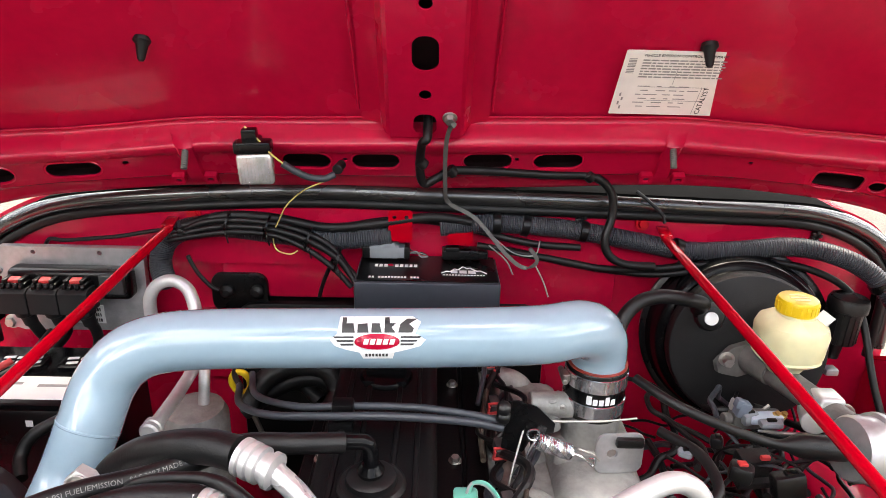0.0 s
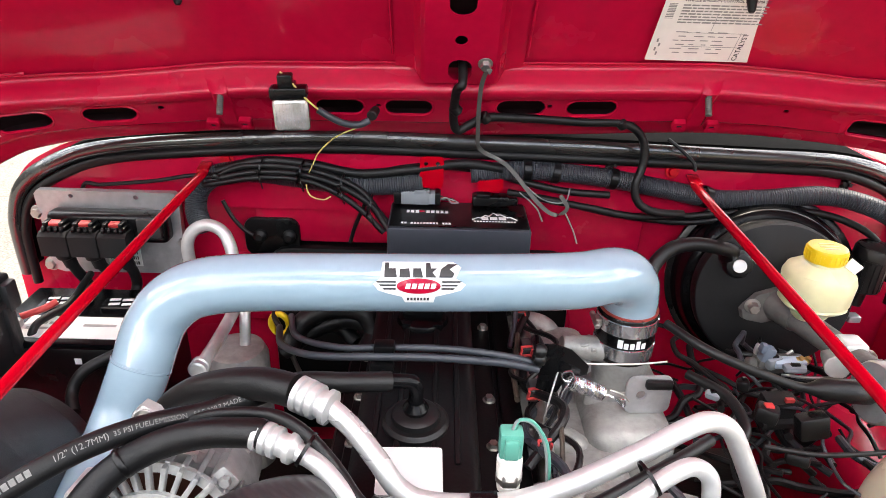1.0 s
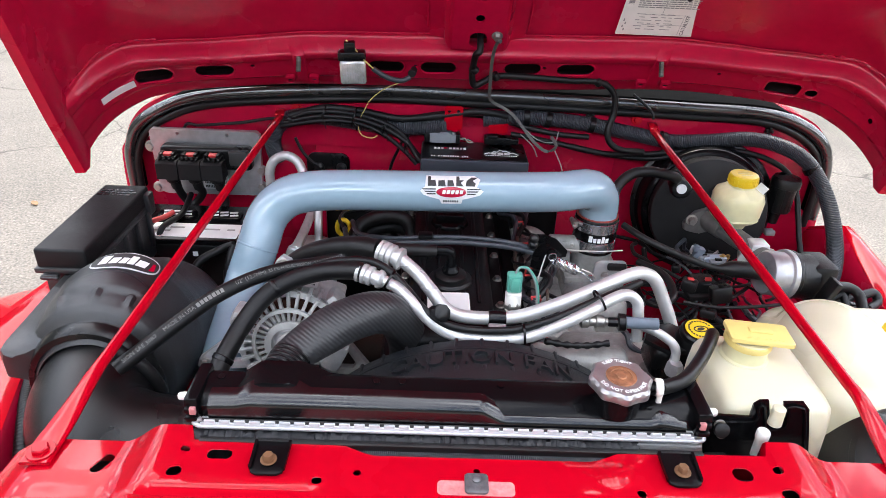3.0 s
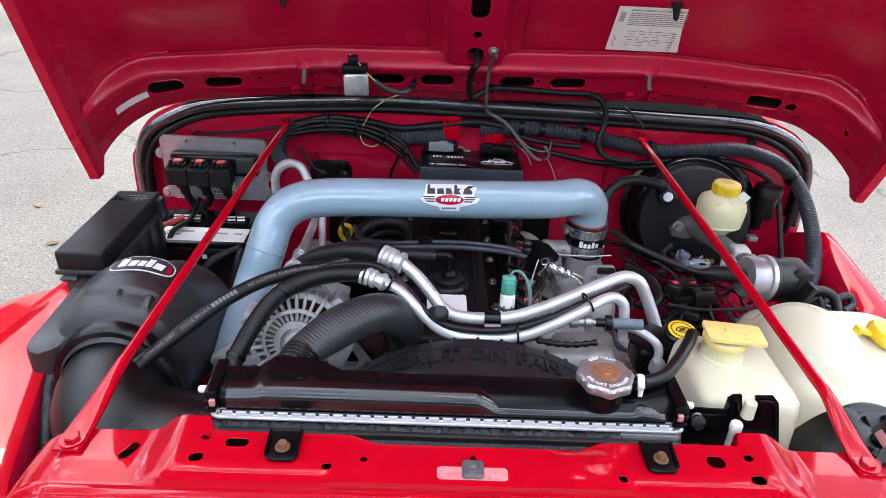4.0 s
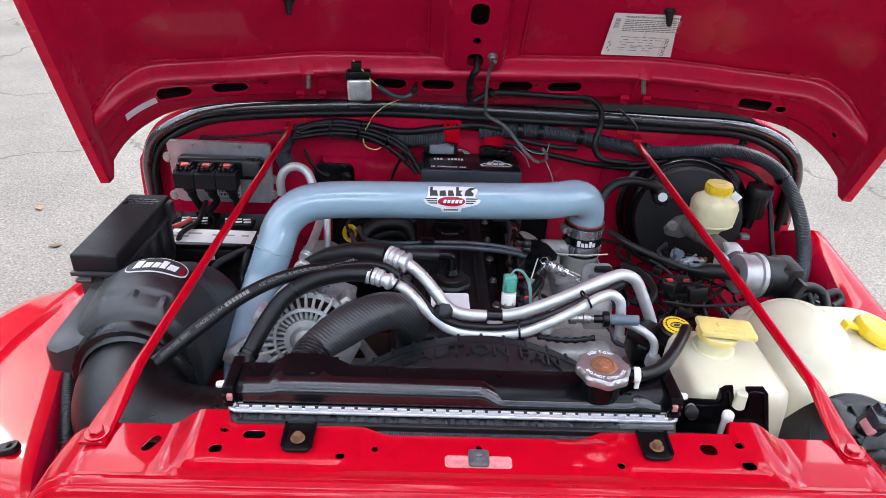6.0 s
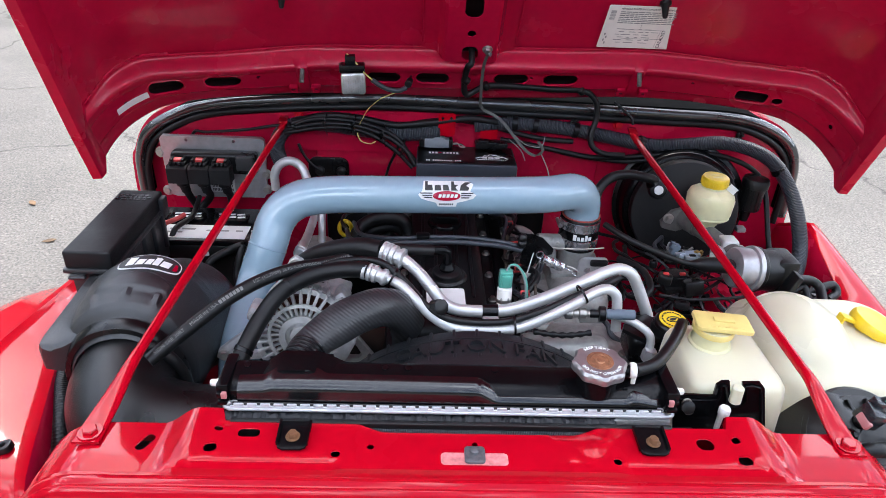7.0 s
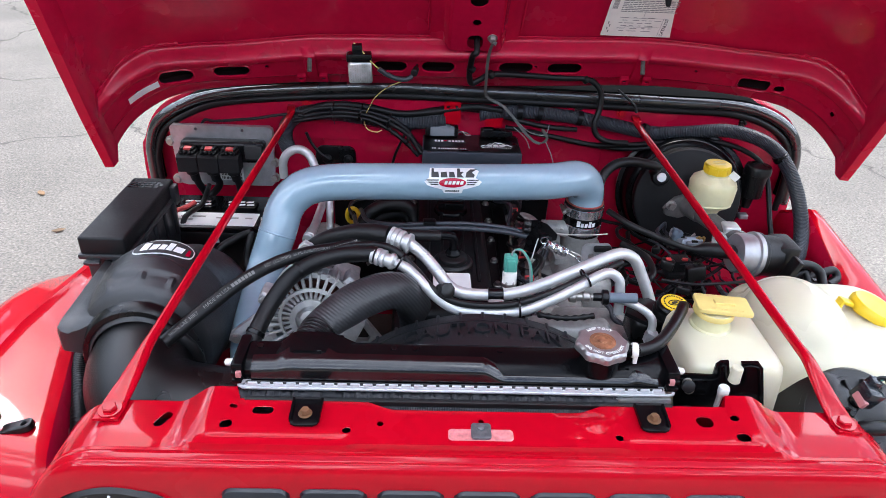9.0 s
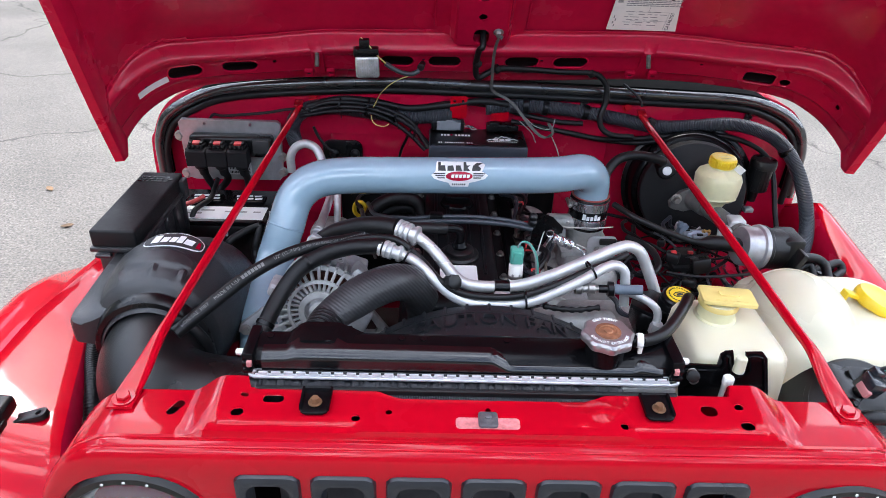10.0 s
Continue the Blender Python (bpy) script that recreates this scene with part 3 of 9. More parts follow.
for sg in (-1, 1):
    wheel = part("wheel", (lambda b: (lathe(b, [(0.06, -0.06), (0.19, -0.05), (0.20, 0.09), (0.21, 0.10)], (CX + sg * 0.78, 0.36, 0.372), (sg, 0, 0), 32), b)[1])(B()), CAST, body)
    bm = B()
    lathe(bm, [(0.20, -0.10), (0.30, -0.11), (0.355, -0.10), (0.372, -0.07), (0.372, 0.07), (0.355, 0.10), (0.30, 0.11), (0.20, 0.10)], (CX + sg * 0.78, 0.36, 0.372), (sg, 0, 0), 40, caps=False)
    part("tyre", bm, RUBBER, wheel, "black rubber tyre")

# ---- hood ----
hood = thing("hood", "red hood propped open, seen from its underside", "hood")
H0, HU, HN = Vector((CX, 0.80, 1.29)), Vector((0, -0.55, 0.835)).normalized(), Vector((0, -0.835, -0.55)).normalized()


def hp(u, v, w):
    """Place on the hood: across, up from the rear edge, and down from the skin towards the engine."""
    return H0 + Vector((1, 0, 0)) * u + HU * v + HN * w


HM = Matrix((Vector((1, 0, 0)), HU, Vector((1, 0, 0)).cross(HU))).transposed().to_4x4()
SIDE = [(0.0, -0.004), (0.20, -0.003), (0.36, 0.003), (0.46, 0.013), (0.56, 0.030), (0.65, 0.055), (0.715, 0.085), (0.765, 0.125), (0.795, 0.170), (0.808, 0.22), (0.812, 0.272)]


def hood_profile(t, off=0.0):
    """Half cross-section of the hood; t narrows it towards the front; off: distance inside the skin."""
    c = [Vector((x, w, 0)) for x, w in SIDE]
    out = []
    for i, p in enumerate(c):
        d = (c[min(i + 1, len(c) - 1)] - c[max(i - 1, 0)]).normalized()
        nrm = Vector((-d.y, d.x, 0))
        q = p + nrm * off * (1.0, 1.0, 1.0, 1.0, 1.0, 1.0, 0.92, 0.75, 0.5, 0.3, 0.16)[i]
        out.append((q.x * (1 - 0.24 * t), q.y))
    return out


def hood_row(v, off=0.0):
    h = hood_profile(max(0.0, v + 0.14) / 1.2, off)
    return [(-x, w) for x, w in h[::-1]] + h[1:]


def along(table, s):
    a = abs(s)
    for (x0, y0), (x1, y1) in zip(table, table[1:]):
        if a <= x1:
            return y0 + (y1 - y0) * (a - x0) / (x1 - x0)
    return table[-1][1]


def lean(s):
    """The hood stands a little askew."""
    return 0.031 * max(-0.5, min(0.5, s))


def rear(s):
    return lean(s) + along([(0, -0.160), (0.2, -0.155), (0.36, -0.143), (0.46, -0.137), (0.56, -0.132), (0.66, -0.122), (0.73, -0.118), (0.79, -0.127), (0.85, -0.139), (0.90, -0.144), (0.96, -0.145)], s)


def seam(s):
    return lean(s) + along([(0, -0.033), (0.2, -0.032), (0.36, -0.026), (0.46, -0.027), (0.56, -0.025), (0.66, -0.010), (0.73, 0.006), (0.79, 0.004), (0.85, -0.003), (0.96, -0.002)], s)


def arc_param(rows):
    L = [0.0]
    for a, b in zip(rows, rows[1:]):
        L.append(L[-1] + math.hypot(b[0] - a[0], b[1] - a[1]))
    return L


def on_rear(off):
    """Function from the length along the rear section (0 in the middle) to its place, at that depth under the skin."""
    row = [(p.x, p.y) for p in spline([(u, w, 0) for u, w in hood_row(-0.14, off)], 6)]
    L = arc_param(row)
    mid = L[-1] / 2

    def f(s):
        s = max(0.0, min(L[-1], s + mid))
        i = max(k for k in range(len(L) - 1) if L[k] <= s)
        q = (s - L[i]) / max(1e-9, L[i + 1] - L[i])
        return row[i][0] + (row[i + 1][0] - row[i][0]) * q, row[i][1] + (row[i + 1][1] - row[i][1]) * q
    return f, mid


depths, reach = {}, on_rear(0.0)[1]


def cm(s, f, d):
    """Place on the rear crossmember: length along it, share of its height from seam (0) to rear edge (1), depth under the skin."""
    key = round(d, 4)
    if key not in depths:
        g, m = on_rear(d)
        depths[key] = (g, m / reach)
    g, k = depths[key]
    u, w = g(s * k)
    v = seam(s) + (rear(s) - seam(s)) * f
    return hp(u * (1 - 0.2 * max(0.0, v + 0.14) * max(0.0, min(1.0, (abs(s) - 0.7) / 0.15))), v, w)


ks = [-1 + 2 * k / 110 for k in range(111)]
bm = B()
rows = [[cm(k * reach, f, 0.0) for k in ks] for f in (1.03, 0.7, 0.35, 0.0)]
base = on_rear(0.0)[0]
for v in (0.06, 0.14, 0.25, 0.40, 0.6, 0.8, 1.06):
    q = 1 - 0.24 * (v + 0.14) / 1.2
    rows.append([hp(base(k * reach)[0] * q, v + lean(k * reach) * max(0.0, 1 - v / 0.5), base(k * reach)[1]) for k in ks])
loft(bm, rows)
skin = part("skin", bm, RED_DULL, hood)
so = skin.modifiers.new("thickness", "SOLIDIFY")
so.thickness, so.offset = 0.004, 1


def oval(cx, cf, w, h, n=6):
    return [(x, cf + (y - cf * 0.125) / 0.125) for x, y in rounded(w, h, min(w, h) * (0.28 if 0.60 < cx < 0.67 else 0.48), n, cx, cf * 0.125)]


F0, F1, FD = 0.24, 0.66, 0.040
n = 90
lo = [(-reach + 2 * reach * k / n, F1) for k in range(n + 1)]
hi = [(reach - 2 * reach * k / n, F0) for k in range(n + 1)]
OVALS = [(-0.703, 0.44, 0.076, 0.034), (-0.580, 0.43, 0.078, 0.034), (-0.213, 0.40, 0.076, 0.032), (-0.100, 0.40, 0.076, 0.032), (0.083, 0.40, 0.078, 0.032), (0.198, 0.41, 0.078, 0.032), (0.636, 0.52, 0.066, 0.036), (0.692, 0.53, 0.022, 0.020),
         (-0.500, 0.36, 0.010, 0.010), (0.13, 0.37, 0.008, 0.008), (-0.15, 0.37, 0.008, 0.008), (0.50, 0.36, 0.008, 0.008), (-0.80, 0.45, 0.011, 0.011), (0.83, 0.45, 0.011, 0.011)]
bm = B()
prism(bm, lo + hi, 0.003, Matrix(), holes=[oval(*o) for o in OVALS])
bmesh.ops.triangulate(bm, faces=bm.faces)
for q in range(2):
    bmesh.ops.subdivide_edges(bm, edges=[e for e in bm.edges if e.calc_length() > 0.06 and abs(e.verts[0].co.x - e.verts[1].co.x) > 0.03], cuts=1)
for v in bm.verts:
    v.co = cm(v.co.x, v.co.y, FD - v.co.z)
part("crossmember_face", bm, RED_DULL, hood, angle=60)
# dark sheet inside the box section, in place of the shade behind its holes
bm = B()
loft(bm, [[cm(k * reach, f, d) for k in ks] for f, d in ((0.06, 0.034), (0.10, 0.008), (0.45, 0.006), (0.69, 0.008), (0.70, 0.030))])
part("cavity", bm, CAVITY_SHADE, hood, "dark sheet standing for the shade inside the crossmember")
# folded hem along the seam
bm = B()
tube(bm, [cm(k * reach, -0.088, 0.0056) for k in ks[4:-4]], 0.0017, 7, n=1)
part("seam_hem", bm, RED_DULL, hood)
# rolled rims round the oval holes
for o in OVALS[:8]:
    ring = oval(o[0], o[1], o[2] + 0.004, o[3] + 0.004)
    bm = B()
    tube(bm, [cm(x, f, FD) for x, f in ring + ring[:1]], 0.0018, 6, n=1)
    part("hole_rim", bm, RED_DULL, hood)
# slope from the crossmember up to the skin, and the rear part with its hem
bm = B()
loft(bm, [[cm(k * reach, f, d) for k in ks] for f, d in ((F0, FD), (0.228, 0.0406), (0.212, 0.0452), (0.200, 0.0466), (0.090, 0.0480), (0.062, 0.0472), (0.040, 0.0420), (0.015, 0.034), (0.0, 0.022), (-0.012, 0.012), (-0.025, 0.0075), (-0.05, 0.0060), (-0.085, 0.0056), (-0.087, 0.0044))])
part("crossmember_slope", bm, RED_DULL, hood, angle=60)
bm = B()
loft(bm, [[cm(k * reach, f, d) for k in ks] for f, d in ((F1, FD), (0.69, 0.0385), (0.71, 0.0345), (0.75, 0.0325), (0.90, 0.031), (0.985, 0.030), (1.02, 0.027), (1.035, 0.020), (1.035, -0.003))])
part("crossmember_return", bm, RED_DULL, hood, angle=60)
# side flanges along the lips
for sg in (-1, 1):
    bm = B()
    rows = []
    for v in (-0.150 + sg * 0.0155, 0.0, 0.2, 0.5, 0.8, 1.06):
        k = 1 - 0.24 * max(0.0, v + 0.14) / 1.2
        rows.append([hp(sg * x * k, v, w) for x, w in ((0.806, 0.20), (0.790, 0.262), (0.796, 0.276), (0.815, 0.278), (0.818, 0.262), (0.812, 0.19))])
    loft(bm, rows)
    part("side_lip", bm, RED_DULL, hood)
# centre rib
RC = 0.026 - CX
bm = B()
rib_out = [(-0.052, -0.03), (0.052, -0.03), (0.050, 0.20), (0.060, 0.60), (0.075, 1.0), (-0.075, 1.0), (-0.060, 0.60), (-0.050, 0.20)]
holes = []
for k in range(6):
    holes += [rounded(0.036, 0.056, 0.016, 5, 0, 0.122 + 0.145 * k - 0.01 * (k > 0)), ring2d(0.009, 14, 0, 0.052 + 0.145 * k)]
holes = [h for h in holes if max(p[1] for p in h) < 0.97] + [rounded(0.034, 0.040, 0.014, 5, 0, -0.004)]
prism(bm, rib_out, 0.003, Matrix.Translation(hp(RC, 0, 0.034)) @ HM, holes=holes)
part("rib_face", bm, RED_DULL, hood)
# dark lining that gives the rib holes their inner shade
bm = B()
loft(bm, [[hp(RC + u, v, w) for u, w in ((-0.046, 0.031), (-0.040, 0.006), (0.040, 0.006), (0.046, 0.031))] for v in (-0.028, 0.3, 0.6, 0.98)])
part("cavity", bm, CAVITY_SHADE, hood, "dark sheet standing for the shade inside the rib")
for sg in (-1, 1):
    bm = B()
    loft(bm, [[hp(RC + sg * (a + d), v, w) for d, w in ((0, 0.034), (0.006, 0.031), (0.016, 0.008), (0.030, 0.004), (0.045, 0.003))] for v, a in ((-0.03, 0.052), (0.2, 0.050), (0.6, 0.060), (1.0, 0.075))])
    part("rib_flank", bm, RED_DULL, hood)
    # hem line of the skin panel beside the rib, and a small fixing nut
    bm = B()
    tube(bm, [hp(RC + sg * 0.10, -0.005, 0.004), hp(RC + sg * 0.104, 0.3, 0.004), hp(RC + sg * 0.125, 0.95, 0.004)], 0.0022, 6, n=4)
    part("panel_seam", bm, RED_DULL, hood)
    bm = B()
    hexbolt(bm, hp(RC + sg * 0.078, 0.215, 0.004), HN, 0.006, 0.008, 0.009)
    part("fixing_nut", bm, STEEL, hood)
# hinge brackets with studs
for s0 in (-0.400, 0.372):
    bm = B()
    rows = []
    for f, d in ((0.0, 0.028), (0.025, 0.045), (0.06, 0.0515), (0.2, 0.0510), (0.30, 0.0475), (0.55, 0.047), (0.72, 0.045)):
        rows.append([cm(s0 + x, f, d - z) for x, z in ((-0.015, 0.006), (-0.011, 0.0), (0.0, -0.001), (0.011, 0.0), (0.015, 0.006))])
    loft(bm, rows)
    ob = part("hinge_bracket", bm, RED_DULL, hood)
    so = ob.modifiers.new("thickness", "SOLIDIFY")
    so.thickness = 0.003
    for du in (-0.026, 0.026):
        bm = B()
        c = cm(s0 + du, 0.66, 0.044)
        prism(bm, rounded(0.020, 0.018, 0.003, 3), 0.010, Matrix.Translation(c) @ HM, holes=[rounded(0.010, 0.008, 0.002, 2)])
        part("hinge_clip", bm, RED_DULL, hood)
        # dark block filling the clip hole in place of its shade
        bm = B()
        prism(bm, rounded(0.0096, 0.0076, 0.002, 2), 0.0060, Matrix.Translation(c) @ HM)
        part("clip_slot", bm, CAVITY_SHADE, hood)
    bm = B()
    a = cm(s0, 0.10, 0.050)
    tube(bm, [a, a + HN * 0.010 - HU * 0.006, a + HN * 0.026 - HU * 0.014], 0.0045, 10, step=0.0016, radius=lambda q, i: 0.0052 if i % 2 else 0.0045)
    part("stud", bm, DIRTY_CAST, hood, "threaded steel stud")
# rubber stops
for u, v in ((-0.355 - CX, 0.112), (0.408 - CX, 0.126)):
    bm = B()
    lathe(bm, [(0.011, 0), (0.012, 0.006), (0.008, 0.010), (0.005, 0.030), (0.003, 0.033)], hp(u, v, 0.004), HN * 0.8 - HU * 0.5, 14)
    part("rubber_stop", bm, RUBBER, hood, "black rubber hood stop")
# white sticker on the shoulder, and a ragged bead of seam sealer
bm = B()
loft(bm, [[cm(-0.826 + 0.080 * k / 8, f, FD + 0.0015) for k in range(9)] for f in (0.43, 0.56)])
so = part("sticker", bm, WHITE, hood, "small white sticker").modifiers.new("thickness", "SOLIDIFY")
so.thickness = 0.0008
for sg in (-1, 1):
    rng = random.Random(8 + sg)
    bm = B()
    tube(bm, [cm(sg * (0.66 + 0.008 * k), -0.10 + rng.uniform(-0.015, 0.015), 0.004) for k in range(20)], 0.003, 7, n=2, radius=lambda q, i: 0.0028 + 0.0012 * math.sin(i * 1.7))
    part("seam_sealer", bm, RED_DULL, hood)

# emission label
label = thing("emission_label", "cream paper emission label stuck inside the hood", "label")
LW, LH = 0.157, 0.115
LM = basis(hp(0.378 - CX, 0.057, 0.0062), (1, 0, 0), HU)
if (LM.to_3x3() @ Vector((0, 0, 1))).dot(HN) < 0:
    LM = LM @ pose(0, 0, 0, 0, 0, 0)
bm = B()
prism(bm, rounded(LW, LH, 0.002, 2), 0.0008, LM)
part("paper", bm, CREAM, label)
bm = letters("VEHICLE EMISSION CONTROL INFORMATION", 0.0060, 0.0004)
bmesh.ops.transform(bm, matrix=LM @ pose(0.008, LH / 2 - 0.008, 0.0012), verts=bm.verts)
part("heading", bm, INK, label, smooth=False)
bm = letters("CATALYST", 0.0105, 0.0004)
bmesh.ops.transform(bm, matrix=LM @ pose(LW / 2 - 0.026, -LH / 2 + 0.028, 0.0012, 0, 0, 90), verts=bm.verts)
part("heading", bm, INK, label, smooth=False)
rng = random.Random(5)
bm = B()
for k in range(7):
    x = -LW / 2 + 0.026
    while x < LW / 2 - 0.020:
        w = rng.uniform(0.004, 0.013)
        box(bm, (x + w / 2, LH / 2 - 0.016 - k * 0.0048, 0.0012), (w, 0.0021, 0.0003), 0)
        x += w + 0.0018
for k in range(6):
    x = -LW / 2 + 0.03 + (k % 2) * 0.006
    while x < LW / 2 - 0.05:
        w = rng.uniform(0.006, 0.02)
        box(bm, (x + w / 2, -0.004 - k * 0.0075, 0.0012), (w, 0.0014, 0.0003), 0)
        x += w + rng.uniform(0.003, 0.012)
for k in range(10):
    box(bm, (-LW / 2 + 0.012, LH / 2 - 0.014 - k * 0.0027, 0.0012), (0.011, 0.0016 if k % 3 else 0.0008, 0.0003), 0)
for k in range(4):
    box(bm, (-LW / 2 + 0.009 + 0.004 * (k % 2), -0.02 - k * 0.008, 0.0012), (0.0025, 0.006, 0.0003), 0)
bmesh.ops.transform(bm, matrix=LM, verts=bm.verts)
tagged(part("fine_print", bm, GREYINK, label, smooth=False), kind="stuff")
bm = B()
for a, b, w, h in ((0.01, -0.005, 0.085, 0.0006), (0.01, -0.03, 0.085, 0.0006), (LW / 2 - 0.034, -0.029, 0.0006, 0.05), (0.0, 0.014, 0.0006, 0.03), (0.0, 0.018, 0.10, 0.0006)):
    box(bm, (a, b, 0.0012), (w, h, 0.0003), 0)
bmesh.ops.transform(bm, matrix=LM, verts=bm.verts)
part("rule_lines", bm, GREYINK, label, smooth=False)

# ---- grille panel ----
grille = thing("grille_panel", "glossy red grille panel with vertical slots and headlights", "grille")
GX = 0.012


def clamp01(x):
    return max(0.0, min(1.0, x))


def grille_rows():
    """Cross-sections along the width: from the rear flange over the top and down the front."""
    rows = []
    for k in range(161):
        x = -0.565 + 1.13 * k / 160
        a = abs(x)
        wing = clamp01((a - 0.115) / 0.05) * clamp01((0.398 - a) / 0.045)
        horn = clamp01((a - 0.318) / 0.005) * clamp01((0.398 - a) / 0.045)
        wing, horn = wing * wing * (3 - 2 * wing), horn * horn * (3 - 2 * horn)
        side = clamp01((a - 0.350) / 0.045)
        side = side * side * (3 - 2 * side)
        edge = max(0.0, (a - 0.47) / 0.095)
        drop = 0.075 * edge ** 2.2
        yb = -0.046 + 0.013 * wing + 0.018 * horn + 0.024 * side
        zt = 0.986 - 0.014 * side - drop
        zf = 0.972 - drop
        lip = 0.003 * wing + 0.004 * horn
        step = 0.0035 * clamp01((a - 0.165) / 0.012) * clamp01((0.36 - a) / 0.01)
        dome = 0.004 * math.exp(-((x - 0.115) / 0.020) ** 2)
        prof = [(yb + 0.004, zt - 0.045), (yb + 0.001, zt - 0.006 + lip), (yb - 0.003, zt + lip), (-0.060, zt + lip * 0.5 + dome * 0.6), (-0.075, zt + 0.0005 + dome), (-0.0905, zt - 0.0005), (-0.0935, zt - 0.001 - step), (-0.104, zt - 0.0013 - step), (-0.1065, zf + 0.003), (-0.109, zf + 0.0012),
                (-0.1115, zf + 0.0032), (-0.116, zf + 0.0042), (-0.119, zf + 0.001), (-0.121, zf - 0.001), (-0.1245, zf), (-0.1285, zf - 0.004), (-0.1315, zf - 0.012), (-0.1335, zf - 0.022), (-0.134, zf - 0.038)]
        rows.append([(GX + x, y, z) for y, z in prof])
    return rows


GRID = grille_rows()


def rail_z(x, y):
    row = min(GRID, key=lambda r: abs(r[0][0] - x))[1:12]
    for a, b in zip(row, row[1:]):
        if b[1] <= y <= a[1]:
            return a[2] + (b[2] - a[2]) * (y - a[1]) / (b[1] - a[1] - 1e-9)
    return row[0][2]


PUNCHED = [((-0.272, -0.054, 0.986), 0.027, 0.013, 0), ((-0.310, -0.049, 0.988), 0.010, 0.007, 0), ((-0.313, -0.077, 0.984), 0.016, 0.012, 10), ((-0.399, -0.057, 0.972), 0.013, 0.028, -25), ((-0.122, -0.073, 0.986), 0.008, 0.008, 0), ((-0.163, -0.084, 0.982), 0.011, 0.009, 0),
           ((0.294, -0.061, 0.986), 0.022, 0.018, 0), ((0.335, -0.055, 0.986), 0.011, 0.010, 0), ((0.336, -0.085, 0.982), 0.018, 0.013, 5), ((0.177, -0.089, 0.982), 0.010, 0.009, 0), ((0.005, -0.066, 0.986), 0.007, 0.007, 0)]
bm = B()
loft(bm, GRID)
rail = part("top_rail", bm, RED, grille, angle=60)
so = rail.modifiers.new("thickness", "SOLIDIFY")
so.thickness, so.offset = 0.0016, 1
bm = B()
for (x, y, z), w, h, rot in PUNCHED:
    prism(bm, rounded(w, h, min(w, h) * 0.48, 6), 0.02, pose(x, y, rail_z(x, y) - 0.010, 0, 0, rot))
cutter = part("hole_cutter", bm, RED, smooth=False)
bo = rail.modifiers.new("holes", "BOOLEAN")
bo.operation, bo.object, bo.solver = "DIFFERENCE", cutter, "EXACT"
me = bpy.data.meshes.new_from_object(rail.evaluated_get(bpy.context.evaluated_depsgraph_get()))
rail.modifiers.clear()
rail.data = me
me.shade_smooth()
me.set_sharp_from_angle(angle=radians(50))
wn_mod = rail.modifiers.new("flat_normals", "WEIGHTED_NORMAL")
wn_mod.keep_sharp, wn_mod.weight = True, 100
bpy.data.objects.remove(cutter)
for (x, y, z), w, h, rot in PUNCHED:
    if w > 0.009:
        ring = rounded(w + 0.001, h + 0.001, min(w, h) * 0.48, 6)
        m = pose(x, y, 0, 0, 0, rot)
        pr = [m @ Vector((a, b, 0)) for a, b in ring + ring[:1]]
        bm = B()
        tube(bm, [Vector((q.x, q.y, rail_z(q.x, q.y) + 0.0004)) for q in pr], 0.0009, 6, n=1)
        part("hole_rim", bm, RED, grille)
bm = B()
box(bm, (GX, -0.080, 0.945), (1.02, 0.10, 0.004), 0)
part("inner_baffle", bm, INK, grille, "dark baffle below the rail")
# front face with slots and headlight openings
bm = B()
front = [(-0.565, 0.58), (0.565, 0.58), (0.565, 0.859)] + [(x, 0.934 - 0.075 * max(0.0, (abs(x) - 0.47) / 0.095) ** 2.2) for x in (0.55, 0.53, 0.50, 0.47, 0.2, -0.2, -0.47, -0.50, -0.53, -0.55)] + [(-0.565, 0.859)]
SLOTS = [GX * 0 - 0.281 + 0.0938 * k for k in range(7)]
LAMP = 0.452
holes = [rounded(0.080, 0.23, 0.014, 4, x, 0.825) for x in SLOTS] + [ring2d(0.096, 40, sg * LAMP, 0.839) for sg in (-1, 1)]
prism(bm, front, 0.004, Matrix.Translation((GX, -0.134, 0)) @ FLIP, holes=holes)
part("front_face", bm, RED, grille)
for x in SLOTS:
    bm = B()
    prism(bm, rounded(0.082, 0.232, 0.014, 4), 0.030, pose(GX + x, -0.112, 0.825, 90, 0, 0), holes=[rounded(0.050, 0.196, 0.014, 5)], bevel=0.007)
    part("slot_insert", bm, SLATE, grille, "black plastic grille slot insert")
